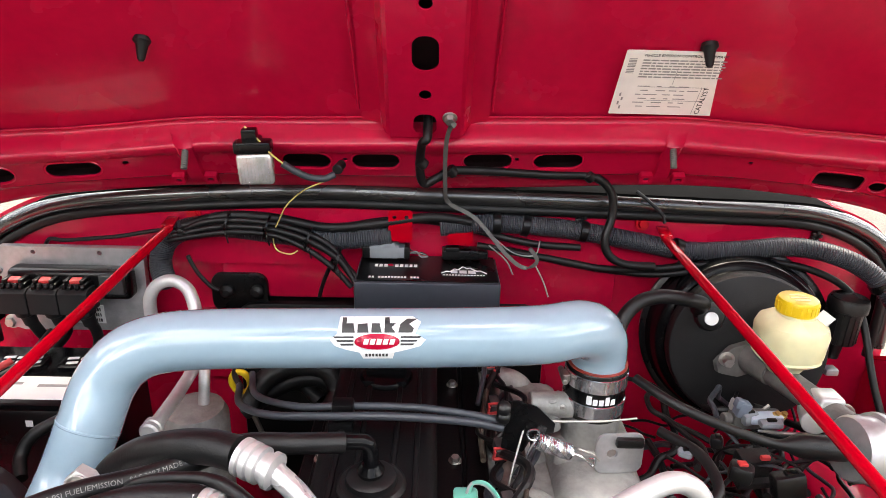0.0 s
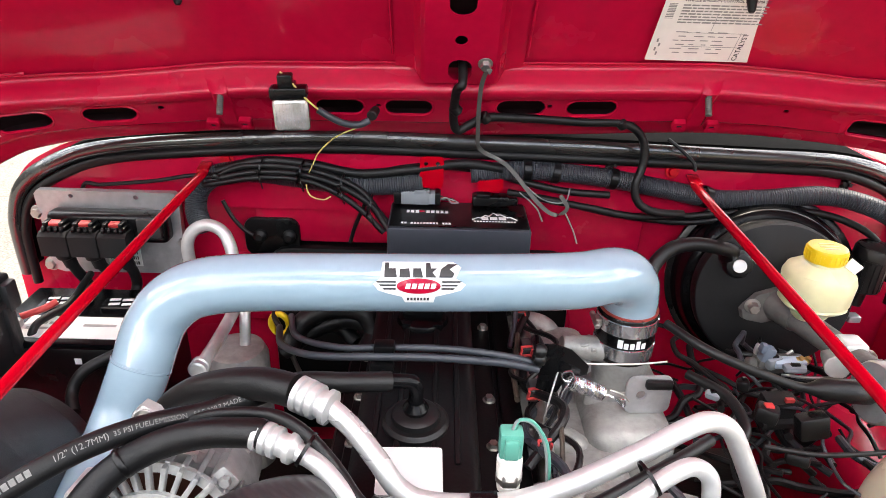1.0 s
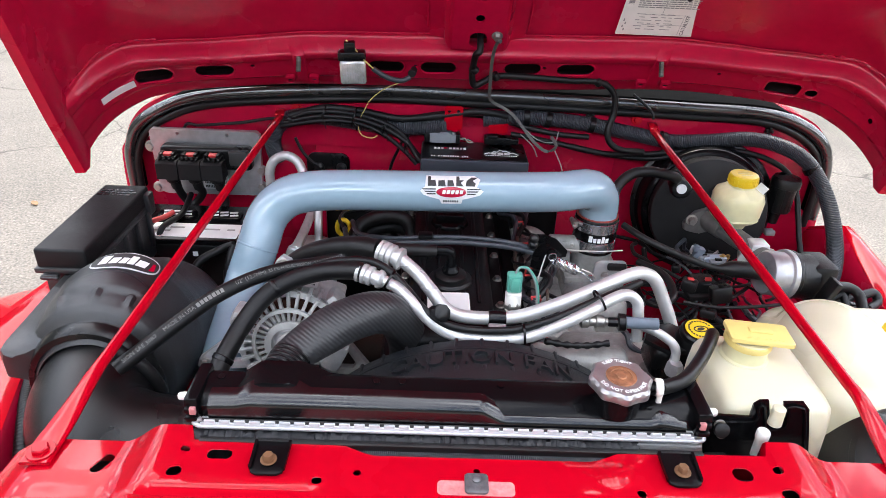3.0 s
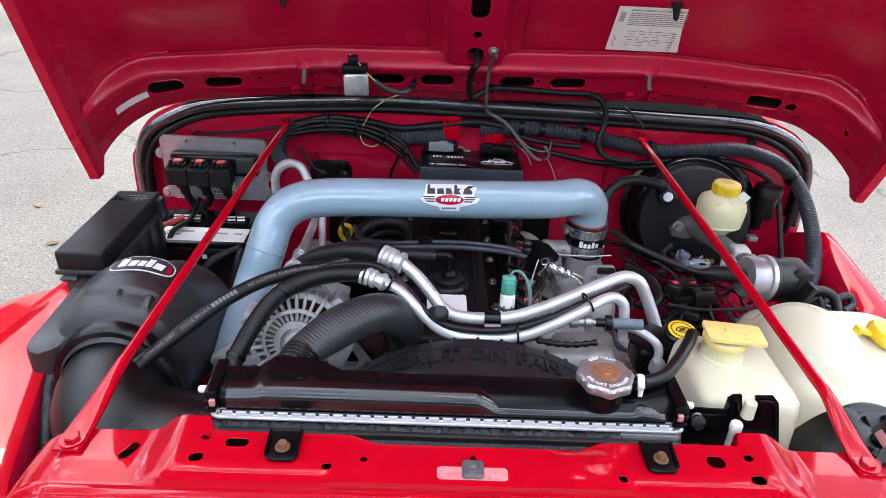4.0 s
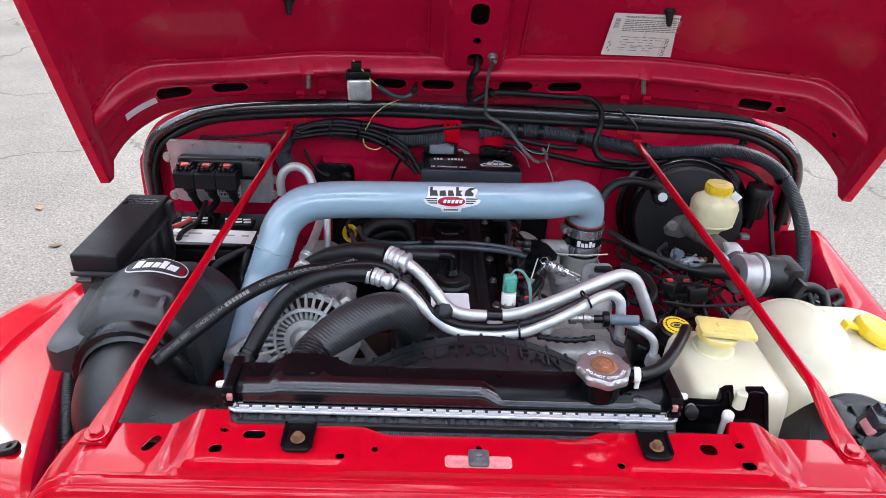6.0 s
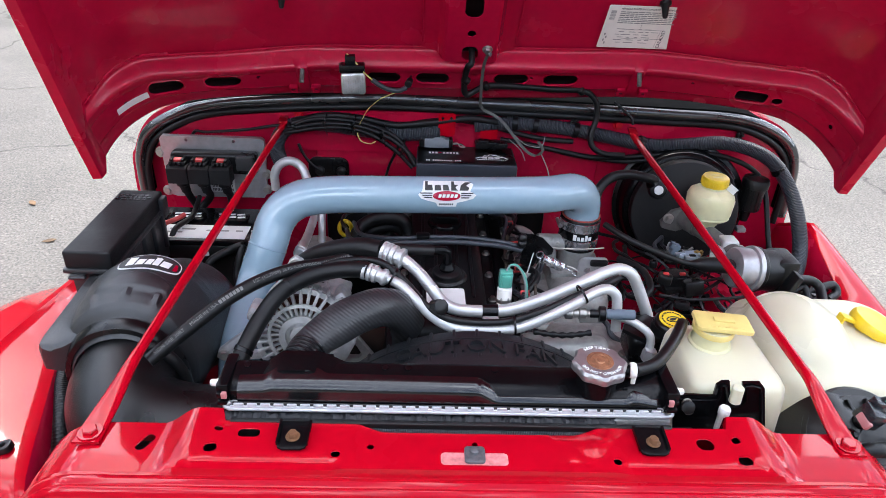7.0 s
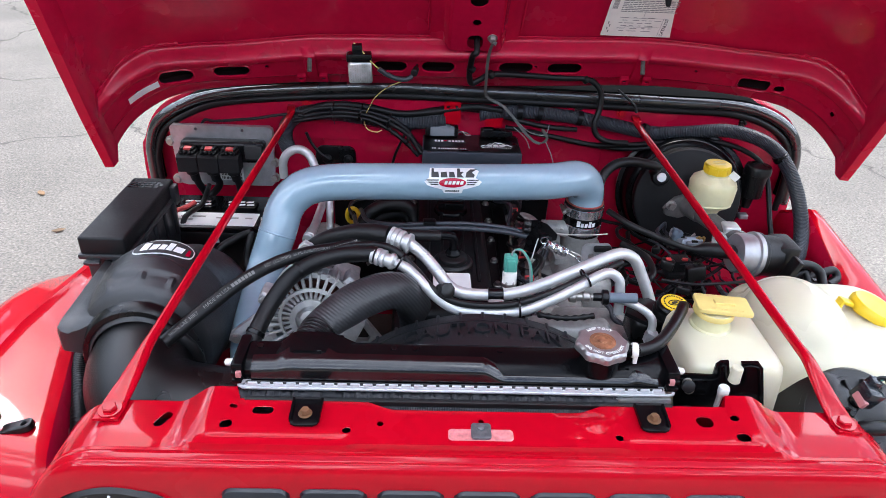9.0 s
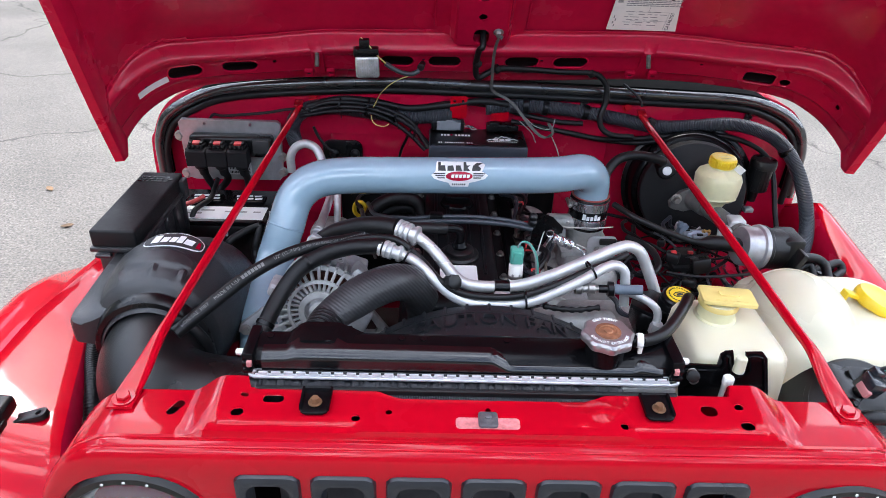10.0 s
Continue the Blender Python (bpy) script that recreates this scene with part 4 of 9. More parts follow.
for sg in (-1, 1):
    lamp = part("headlight", (lambda b: (lathe(b, [(0.06, 0), (0.088, 0.025), (0.090, 0.03), (0.0905, 0.032)], (GX + sg * LAMP, -0.091, 0.839), (0, -1, 0), 40, caps=False), b)[1])(B()), CHROME, grille, "round headlight with chrome reflector")
    bm = B()
    lathe(bm, [(0.086, 0.0), (0.098, 0.002), (0.101, 0.010), (0.097, 0.018), (0.088, 0.018), (0.085, 0.010)], (GX + sg * LAMP, -0.124, 0.839), (0, -1, 0), 48, caps=False)
    part("ring", bm, PLASTIC, lamp, "black plastic headlight ring")
    bm = B()
    lathe(bm, [(0.0875, 0), (0.085, 0.007), (0.065, 0.018), (0.035, 0.025), (0.001, 0.027)], (GX + sg * LAMP, -0.124, 0.839), (0, -1, 0), 40, caps=False)
    ob = part("lens", bm, GLASS, lamp)
    ob.visible_shadow = False
    for a in (-0.3, 0.0, 0.3):
        bm = B()
        lathe(bm, [(0.002, 0), (0.002, 0.001)], (GX + sg * LAMP + 0.0925 * math.sin(a), -0.143, 0.839 + 0.0925 * math.cos(a)), (0, -1, 0), 8)
        part("rivet", bm, WHITE, lamp)
# worn bare patch round the latch striker
bm = B()
PATCH = rounded(0.0810, 0.0180, 0.0050, 5, 0.0035, -0.0890)
pts = [bm.verts.new((x, y, rail_z(x, y) + 0.0021)) for x, y in PATCH]
mid = bm.verts.new((0.0035, -0.0890, rail_z(0.0035, -0.0890) + 0.0021))
for a, b in zip(pts, pts[1:] + pts[:1]):
    bm.faces.new((a, b, mid))
part("worn_patch", bm, material("worn_pink_paint", (0.62, 0.20, 0.20), 0.4, vary=0.35, grain=160, blotch=40), grille, "faded pink worn paint")
# latch striker plate in the middle
DULLSTEEL = material("dull_grey_steel", (0.13, 0.135, 0.145), 0.45, metal=0.5, vary=0.35, grain=120, blotch=40, bump=0.3, bump_scale=200, dirt=0.4, dirt_color=(0.28, 0.24, 0.23))
bm = B()
prism(bm, rounded(0.0250, 0.0250, 0.0045, 4), 0.0028, pose(0.0040, -0.0840, rail_z(0.0040, -0.0840) + 0.0020, 2, 0, 0), holes=[ring2d(0.0030, 12, 0.0, 0.004)], bevel=0.0007)
plate_ob = part("striker_plate", bm, DULLSTEEL, grille, "small bare grey metal plate")
bm = B()
lathe(bm, [(0.0050, 0), (0.0050, 0.0022), (0.0034, 0.0030)], (0.0040, -0.0800, rail_z(0.0040, -0.0800) + 0.0044), (0, 0, 1), 14)
part("rivet", bm, DULLSTEEL, plate_ob)
# shallow pressed dome
bm = B()
rows = []
for k in range(13):
    r = 0.026 * k / 12 + 0.0002
    h = 0.0045 * math.cos(math.pi / 2 * k / 12) ** 2
    rows.append([(0.154 + r * math.cos(a), -0.066 + r * math.sin(a) * 0.85, rail_z(0.154 + r * math.cos(a), -0.066 + r * math.sin(a) * 0.85) + 0.0018 + h) for a in (2 * math.pi * q / 40 for q in range(41))])
loft(bm, rows)
bmesh.ops.remove_doubles(bm, verts=bm.verts, dist=1e-5)
part("pressed_dome", bm, RED, grille, angle=60)


# ---- braces from the grille to the cowl ----
def brace(bolt, bend, top, sg):
    t = thing("brace_rod", "red painted steel brace rod bolted to the grille panel", "brace rod", group="brace rods")
    bolt, bend, top = Vector(bolt), Vector(bend), Vector(top)
    bm = B()
    d = (top - bend).normalized()
    c = resample(spline([bolt + Vector((0, -0.016, 0.0)), bolt + Vector((0, 0.004, 0.0)), bolt.lerp(bend, 0.45) + Vector((0, 0, -0.002)), bend - d * 0.004, bend + d * 0.03, bend + d * 0.10, bend.lerp(top, 0.5), top], 10), 0.004)
    rows, run = [], 0.0
    for i, (p, tt, a, b) in enumerate(frames(c)):
        run += (p - c[i - 1]).length if i else 0.0
        f = min(1.0, run / ((bend - bolt).length + 0.06))
        g = f * f * (3 - 2 * f)
        side = (Vector((1, 0, 0)) - tt * tt.x).normalized()
        upv = side.cross(tt)
        wd, th, ex = 0.0165 * (1 - g) + 0.0074 * g, 0.0022 * (1 - g) + 0.0074 * g, 0.4 + 0.6 * g
        rows.append([bm.verts.new(p + side * wd * math.copysign(abs(math.cos(q)) ** ex, math.cos(q)) + upv * th * math.copysign(abs(math.sin(q)) ** ex, math.sin(q))) for q in (2 * math.pi * k / 18 for k in range(18))])
    for a, b in zip(rows, rows[1:]):
        for i in range(18):
            bm.faces.new((a[i], a[(i + 1) % 18], b[(i + 1) % 18], b[i]))
    bm.faces.new(rows[0])
    bm.faces.new(rows[-1])
    part("rod", bm, RED, t, angle=60)
    bm = B()
    hexbolt(bm, bolt + Vector((0, 0, 0.0022)), (0, 0, 1), 0.0095, 0.007, 0.015)
    part("bolt", bm, RED, t)
    bm = B()
    box(bm, top + Vector((0.004 * sg, 0.02, 0.004)), (0.020, 0.05, 0.006), 0.002, rot=(0, 0, -8 * sg))
    part("cowl_tab", bm, RED, t)
    bm = B()
    hexbolt(bm, top + Vector((-0.03 * sg, 0.036, 0.012)), (0, -1, 0.2), 0.008, 0.008, 0.012)
    part("cowl_bolt", bm, RED, t)


brace((-0.468, -0.048, 0.977), (-0.460, 0.070, 0.993), (-0.392, 0.828, 1.077), -1)
brace((0.488, -0.047, 0.975), (0.479, 0.050, 1.004), (0.427, 0.826, 1.078), 1)

# ---- radiator ----
rad = thing("radiator", "radiator with black plastic top tank and aluminium core", "radiator")
rad.location = (0, 0.018, -0.014)
RL, RR = -0.306, 0.256
bm = B()
prof = [(-0.028, 1.014), (-0.026, 1.028), (-0.016, 1.036), (0.016, 1.040), (0.026, 1.036), (0.032, 1.014)]
prism(bm, prof, RR - RL, Matrix(((0, 0, 1, RL), (1, 0, 0, 0), (0, 1, 0, 0), (0, 0, 0, 1))), bevel=0.003)
part("top_tank", bm, GLOSS, rad)
bm = B()
led = [(RL + 0.012, 1.018), (RR - 0.012, 1.018), (RR - 0.012, 1.030), (RR - 0.045, 1.036), (RR - 0.05, 1.031), (0.035, 1.031), (0.012, 1.046), (-0.190, 1.047), (-0.212, 1.056), (-0.232, 1.056), (-0.258, 1.044), (RL + 0.012, 1.042)]
top = [(x, z) for x, z in led[2:]][::-1]


def ledge_top(x):
    x = max(top[0][0], min(top[-1][0], x))
    return min(1.047, next(z0 + (z1 - z0) * (x - x0) / (x1 - x0) for (x0, z0), (x1, z1) in zip(top, top[1:]) if x0 <= x <= x1 + 1e-9))


rows = []
for k in range(201):
    x = RL + 0.012 + (RR - RL - 0.024) * k / 200
    zt = sum(ledge_top(x + 0.0015 * j) for j in range(-3, 4)) / 7
    web = max(0.0, 1 - abs(x + 0.222) / 0.040)
    back = -0.010 + 0.024 * web
    drop = min(0.014, zt - 1.017)
    row = [(x, back + 0.004, 1.030), (x, back, zt + 0.005 * web - 0.0006)]
    row += [(x, -0.013 - 0.0195 * math.sin(radians(q)), zt - drop * (1 - math.cos(radians(q)))) for q in (0, 20, 36, 50, 62, 72, 80, 86)]
    rows.append(row + [(x, -0.0335, 1.016), (x, -0.0335, 1.012)])
loft(bm, rows)
part("tank_ledge", bm, LEDGE, rad, angle=50)
# raised web that carries the hose neck
bm = B()
for q in ((-0.272, -0.012, 1.034), (-0.172, -0.012, 1.034), (-0.160, 0.030, 1.034), (-0.268, 0.030, 1.034), (-0.240, -0.012, 1.050), (-0.205, -0.012, 1.050), (-0.246, 0.020, 1.053), (-0.198, 0.020, 1.053), (-0.244, 0.030, 1.052), (-0.198, 0.030, 1.052)):
    bm.verts.new(q)
bmesh.ops.convex_hull(bm, input=bm.verts)
bmesh.ops.bevel(bm, geom=bm.edges[:], offset=0.002, segments=2, affect="EDGES")
part("neck_web", bm, GLOSS, rad)
# moulded stars and rings on the tank
for x0, w in ((RL - 0.006, 0.016), (RR + 0.006, 0.018)):
    bm = B()
    box(bm, (x0, 0.000, 1.026), (w, 0.066, 0.034), 0.004)
    part("tank_end", bm, GLOSS, rad)
    for z in (0, 0.012):
        bm = B()
        box(bm, (x0, -0.034, 1.018 + z), (w * 0.8, 0.008, 0.007), 0.002)
        part("end_rib", bm, GLOSS, rad)
for x, sg in ((-0.325, -1), (0.275, 1)):
    bm = B()
    cyl(bm, (x - 0.012 * sg, -0.016, 1.033), (x + 0.006 * sg, -0.016, 1.033), 0.0055, 0.0045, 14)
    part("pin", bm, CREAMPL, rad, "white plastic pin")
    bm = B()
    box(bm, (x - 0.016 * sg, -0.036, 1.030), (0.007, 0.005, 0.009), 0.001)
    part("clip", bm, PINKCLIP, rad)
for k in range(5):
    bm = B()
    lathe(bm, [(0.004, 0), (0.0045, 0.0007)], ((-0.29, -0.11, -0.08, 0.035, 0.2)[k], 0.012, 1.0395), (0, 0, 1), 12)
    part("moulding_mark", bm, SATIN, rad)
# header strip with crimp tabs
bm = B()
tube(bm, [(RL + 0.004, -0.034, 1.017), (RL - 0.004, -0.036, 1.013), (RL + 0.004, -0.038, 1.0105), (RL + 0.03, -0.0385, 1.0098), (0.0, -0.0385, 1.0098), (RR - 0.03, -0.0385, 1.0092), (RR + 0.004, -0.038, 1.010), (RR + 0.008, -0.035, 1.014)], 0.0026, 10, n=6)
part("header_rail", bm, ZINC, rad, "bright aluminium header rail")
bm = B()
box(bm, ((RL + RR) / 2, 0.0, 1.009), (RR - RL - 0.004, 0.066, 0.012), 0.002)
part("header_plate", bm, ALU, rad)
CRIMP = material("bright_crimped_aluminium", (0.66, 0.67, 0.69), 0.36, metal=0.3, vary=0.10, bump=0.2, bump_scale=200, dirt=0.2, dirt_color=(0.45, 0.45, 0.46))
bm = B()
box(bm, ((RL + RR) / 2, -0.0375, 1.0122), (RR - RL - 0.006, 0.0030, 0.0052), 0.0010)
part("crimp_strip", bm, CRIMP, rad)
tab = None
for k in range(33):
    x = RL + 0.014 + (RR - RL - 0.028) * k / 32
    if tab is None:
        bm = B()
        box(bm, (0, 0, 0), (0.0122, 0.0030, 0.0062), 0.0006)
        tab = part("crimp_tab", bm, CRIMP, rad)
        tab.location = (x, -0.0372, 1.0152)
    else:
        o = tab.copy()
        o.location = (x, -0.0372, 1.0152)
        scene.collection.objects.link(o)
bm = B()
box(bm, ((RL + RR) / 2, 0.0, 0.81), (RR - RL - 0.02, 0.05, 0.385), 0.003)
part("core", bm, FINS, rad)
bm = B()
box(bm, ((RL + RR) / 2, -0.0355, 1.0145), (RR - RL - 0.012, 0.0016, 0.0090), 0.0003)
part("crimp_gasket", bm, INK, rad, "dark gasket between the crimp tabs")
bm = B()
for k in range(70):
    box(bm, (0.185 + 0.0011 * k, -0.034, 0.985), (0.0006, 0.016, 0.040), 0)
tagged(part("fin_pack", bm, ALU, rad, smooth=False), kind="stuff")
# foam seal and condenser in front of the core
foam = thing("condenser", "condenser with black foam seal in front of the radiator", "condenser")
foam.location = (0, 0.014, -0.013)
bm = B()
rng = random.Random(21)
rows = []
for k in range(161):
    x = -0.31 + 0.50 * k / 160
    j = lambda a: rng.uniform(-a, a)
    rows.append([(x, -0.030, 1.000 + j(0.001)), (x, -0.034, 1.004 + j(0.002)), (x, -0.040, 1.004 + j(0.003)), (x, -0.046, 1.001 + j(0.003)), (x, -0.049 + j(0.002), 0.995 + j(0.002)), (x, -0.050 + j(0.001), 0.985), (x, -0.050, 0.976)])
loft(bm, rows)
part("foam_seal", bm, FOAM, foam)
bm = B()
box(bm, (-0.02, -0.0480, 0.9985), (0.56, 0.008, 0.012), 0.002)
part("top_bar", bm, PLASTIC, foam)
bm = B()
box(bm, (0.0, -0.050, 0.81), (0.56, 0.014, 0.26), 0.002)
part("core", bm, FINS, foam)
bm = B()
for k in range(150):
    box(bm, (-0.16 + 0.0022 * k, -0.0560, 0.990), (0.0011, 0.008, 0.014), 0, rot=(0, 12, 0))
tagged(part("fin_pack", bm, FINS, foam, smooth=False), kind="stuff")
for x in (-0.304, 0.294):
    bm = B()
    box(bm, (x, -0.025, 0.945), (0.028, 0.03, 0.05), 0.004)
    lathe(bm, [(0.012, 0), (0.012, 0.006), (0.006, 0.007)], (x, -0.03, 0.970), (0, 0, 1), 16)
    part("end_bracket", bm, PLASTIC, foam)
for x, z in ((-0.216, 1.001), (0.225, 1.001)):
    br = thing("mounting_bracket", "black steel mounting bracket with a rusty bolt", "bracket", group="mounting brackets")
    bm = B()
    prism(bm, [(-0.0185, -0.024), (-0.0165, -0.030), (-0.011, -0.033), (0.011, -0.033), (0.0165, -0.030), (0.0185, -0.024), (0.0195, 0.010), (-0.0195, 0.010)], 0.003, pose(x, -0.050, z - 0.008, 4, 0, 0), bevel=0.001)
    for sx in (-1, 1):
        prism(bm, [(-0.0015, -0.026), (0.0015, -0.026), (0.0015, 0.010), (-0.0015, 0.010)], 0.0055, pose(x + sx * 0.0180, -0.050, z - 0.008, 4, 0, -1.3 * sx))
    box(bm, (x, -0.041, z - 0.018), (0.036, 0.003, 0.022), 0.001)
    part("plate", bm, GLOSS, br)
    bm = B()
    hexbolt(bm, (x, -0.066, z - 0.0055), (0, 0, 1), 0.0060, 0.0085, 0.0088)
    part("bolt", bm, RUST, br, "rusty hex bolt")
# radiator cap on its neck
cap = thing("cap", "steel radiator cap with a rusty centre", "")
cap.parent = rad
cap.location = (0, -0.018, 0.014)
CO = Vector((0.166, 0.010, 1.047))
bm = B()
lathe(bm, [(0.026, -0.03), (0.027, 0.002), (0.030, 0.004), (0.030, 0.006)], CO, (0, 0, 1), 32)
part("neck", bm, GLOSS, cap)
bm = B()
seg, rings = 72, []
for r, h in ((0.0325, 0.000), (0.034, 0.002), (0.0340, 0.010), (0.031, 0.0135), (0.021, 0.0145), (0.0185, 0.0135)):
    ring = []
    for i in range(seg):
        a = 2 * math.pi * i / seg
        k = 1 + 0.055 * max(-0.5, math.cos(8 * a)) * (1 if r > 0.03 else 0)
        ring.append(bm.verts.new(CO + Vector((r * k * math.cos(a), r * k * math.sin(a), h))))
    rings.append(ring)
for a, b in zip(rings, rings[1:]):
    for i in range(seg):
        bm.faces.new((a[i], a[(i + 1) % seg], b[(i + 1) % seg], b[i]))
bm.faces.new(rings[-1])
part("shell", bm, CAPSTEEL, cap)
bm = B()
lathe(bm, [(0.0175, 0.0128), (0.0170, 0.0148), (0.012, 0.0152), (0.0115, 0.0140), (0.006, 0.0140), (0.005, 0.0155)], CO, (0, 0, 1), 28)
part("centre_disc", bm, material("coppery_rust", (0.34, 0.15, 0.075), 0.5, metal=0.4, vary=0.5, grain=150, bump=0.6, bump_scale=350, dirt=0.5, dirt_color=(0.10, 0.05, 0.03)), cap, "rusty copper-coloured disc")


def arc_text(body, radius, size, mid, inward):
    bm = letters(body, size, 0.0010)
    for v in bm.verts:
        a = mid + (-1 if inward else 1) * v.co.x / radius * (1 if inward else 1)
        rr = radius + (v.co.y if inward else -v.co.y)
        v.co = CO + Vector((rr * math.cos(a), rr * math.sin(a), 0.0146 + v.co.z))
    return bm


part("writing", arc_text("KEEP TIGHT", 0.0262, 0.0066, radians(90), True), WHITE, cap, smooth=False)
part("writing", arc_text("DO NOT OPEN HOT", 0.0262, 0.0066, radians(-90), False), WHITE, cap, smooth=False)
bm = B()
cyl(bm, CO + Vector((0.024, 0.0, -0.002)), CO + Vector((0.052, -0.002, 0.0)), 0.006, 0.005, 16)
part("overflow_spout", bm, GLOSS, cap)
bm = B()
lathe(bm, [(0.0095, 0), (0.0105, 0.002), (0.0105, 0.006), (0.0095, 0.008)], CO + Vector((0.040, -0.002, 0.001)), (1, -0.1, 0.05), 18)
box(bm, CO + Vector((0.045, -0.008, -0.008)), (0.006, 0.004, 0.016), 0.001)
part("hose_clip", bm, CREAMPL, cap, "white plastic hose clip")
oh = thing("overflow_hose", "black rubber coolant overflow hose", "hose")
bm = B()
tube(bm, [CO + Vector((0.036, -0.002, 0.0)), (0.221, 0.020, 1.038), (0.253, 0.040, 1.034), (0.285, 0.080, 1.029), (0.312, 0.120, 1.029), (0.331, 0.155, 1.018), (0.345, 0.185, 0.965)], 0.0085, 14)
part("hose", bm, RUBBER, oh)

# ---- fan shroud ----
shroud = thing("fan_shroud", "black plastic fan shroud with raised ribs and lettering", "fan shroud")
SC, SR = Vector((0.022, 0.13, 0.70)), 0.300
bm = B()
rows = []
for y, dr in ((0.050, 0.012), (0.075, 0.012), (0.080, -0.004), (0.085, -0.004), (0.165, -0.012), (0.172, -0.020), (0.172, -0.055)):
    rows.append([SC + Vector((0, y - 0.13, 0)) + Vector((math.sin(a), 0, math.cos(a))) * (SR + dr) for a in (radians(-80 + 4 * k) for k in range(41))])
loft(bm, rows)
ob = part("shroud_ring", bm, SHROUD, shroud)
so = ob.modifiers.new("thickness", "SOLIDIFY")
so.thickness = 0.003
for k in range(17):
    a = radians(-56 + 7 * k)
    bm = B()
    m = Matrix.Translation(SC) @ Matrix.Rotation(a, 4, "Y") @ Matrix.Translation((0, -0.006, SR - 0.0065))
    box(bm, (0, 0.032, -0.0060), (0.0050, 0.024, 0.006), 0.0015)
    bmesh.ops.transform(bm, matrix=m, verts=bm.verts)
    part("rib", bm, SHROUD, shroud)
    bm = B()
    box(bm, (0, -0.030, 0.0005), (0.0050, 0.020, 0.006), 0.0015)
    bmesh.ops.transform(bm, matrix=m, verts=bm.verts)
    part("rib", bm, SHROUD, shroud)


for y in (-0.034, 0.016):
    bm = B()
    loft(bm, [[SC + Vector((math.sin(a), 0, math.cos(a))) * (SR - 0.0105 - (y + 0.034) * 0.07 + dr) + Vector((0, y + dy, 0)) for a in (radians(-60 + 3 * k) for k in range(43))] for dr, dy in ((0.0, -0.004), (0.0055, -0.003), (0.0055, 0.002), (0.0, 0.003))])
    part("hoop_rib", bm, SHROUD, shroud)


def shroud_text(body, mid, size):
    bm = letters(body, size, 0.006)
    for v in bm.verts:
        a = radians(mid) + v.co.x / SR
        v.co = SC + Vector((math.sin(a), 0, math.cos(a))) * (SR - 0.0050 + v.co.z) + Vector((0, v.co.y - 0.012, 0))
    return bm


part("raised_lettering", shroud_text("CAUTION", -8.5, 0.038), SHROUD, shroud, smooth=False)
part("raised_lettering", shroud_text("FAN", 17, 0.038), SHROUD, shroud, smooth=False)
bm = B()
box(bm, (-0.03, 0.058, 0.86), (0.56, 0.012, 0.26), 0.003)
part("shroud_plate", bm, SHROUD, shroud)

# ---- engine ----
engine = thing("engine", "black inline engine with dusty valve cover and cast manifold", "engine")
bm = B()
box(bm, (-0.01, 0.50, 0.70), (0.24, 0.64, 0.34), 0.02)
part("block", bm, ENGINE_BLACK, engine)
bm = B()
VX = -0.012
box(bm, (VX - 0.006, 0.505, 0.908), (0.138, 0.60, 0.102), 0.016, seg=4)
part("valve_cover", bm, ENGINE_BLACK, engine)
bm = B()
box(bm, (VX, 0.505, 0.867), (0.195, 0.62, 0.016), 0.005)
part("cover_flange", bm, ENGINE_BLACK, engine)
for dx in (-0.045, -0.02, 0.02, 0.045):
    bm = B()
    box(bm, (VX - 0.006 + dx, 0.53, 0.959), (0.007, 0.46, 0.007), 0.003)
    part("cover_rib", bm, ENGINE_BLACK, engine)
for k in range(7):
    for sg in (-1, 1):
        bm = B()
        hexbolt(bm, (VX + sg * 0.088, 0.24 + 0.09 * k, 0.874), (0, 0, 1), 0.0065, 0.008, 0.009)
        part("cover_bolt", bm, STEEL, engine)
# oil filler cap
bm = B()
OC = Vector((-0.018, 0.578, 0.965))
lathe(bm, [(0.036, -0.035), (0.036, -0.006), (0.033, 0.0), (0.028, 0.002)], OC, (0, 0, 1), 28)
box(bm, OC + Vector((0, 0, 0.006)), (0.056, 0.018, 0.016), 0.005)
for a in range(4):
    box(bm, OC + Vector((0.030 * math.cos(a * 1.57 + 0.78), 0.030 * math.sin(a * 1.57 + 0.78), -0.002)), (0.014, 0.014, 0.012), 0.003)
part("oil_cap", bm, GLOSS, engine, "black oil filler cap")
# breather grommet and elbow
bm = B()
GC = Vector((-0.019, 0.362, 0.960))
lathe(bm, [(0.036, -0.01), (0.037, 0.004), (0.033, 0.008), (0.027, 0.008), (0.026, 0.014), (0.022, 0.017), (0.010, 0.018)], GC, (0, 0, 1), 32)
part("breather_grommet", bm, RUBBER, engine)
bm = B()
tube(bm, [GC + Vector((0, 0, 0.012)), GC + Vector((0, 0, 0.036)), GC + Vector((0, 0, 0.048)), GC + Vector((-0.004, 0, 0.0555)), GC + Vector((-0.014, 0, 0.0565)), GC + Vector((-0.036, 0, 0.0562))], 0.0082, 14, n=5)
lathe(bm, [(0.013, 0), (0.0145, 0.008), (0.0095, 0.016)], GC + Vector((0, 0, 0.014)), (0, 0, 1), 16)
part("breather_elbow", bm, GLOSS, engine)
# white tag on the cover
bm = B()
m = basis((-0.022, 0.285, 0.9645), (1, 0.02, 0), (0, 1, 0.04))
prism(bm, rounded(0.066, 0.062, 0.004, 3), 0.0012, m)
part("paper_tag", bm, WHITE, engine, "blank white paper tag")
# spark rail and injectors
bm = B()
box(bm, (0.105, 0.52, 0.865), (0.03, 0.50, 0.022), 0.006)
part("ignition_rail", bm, ENGINE_BLACK, engine)
bm = B()
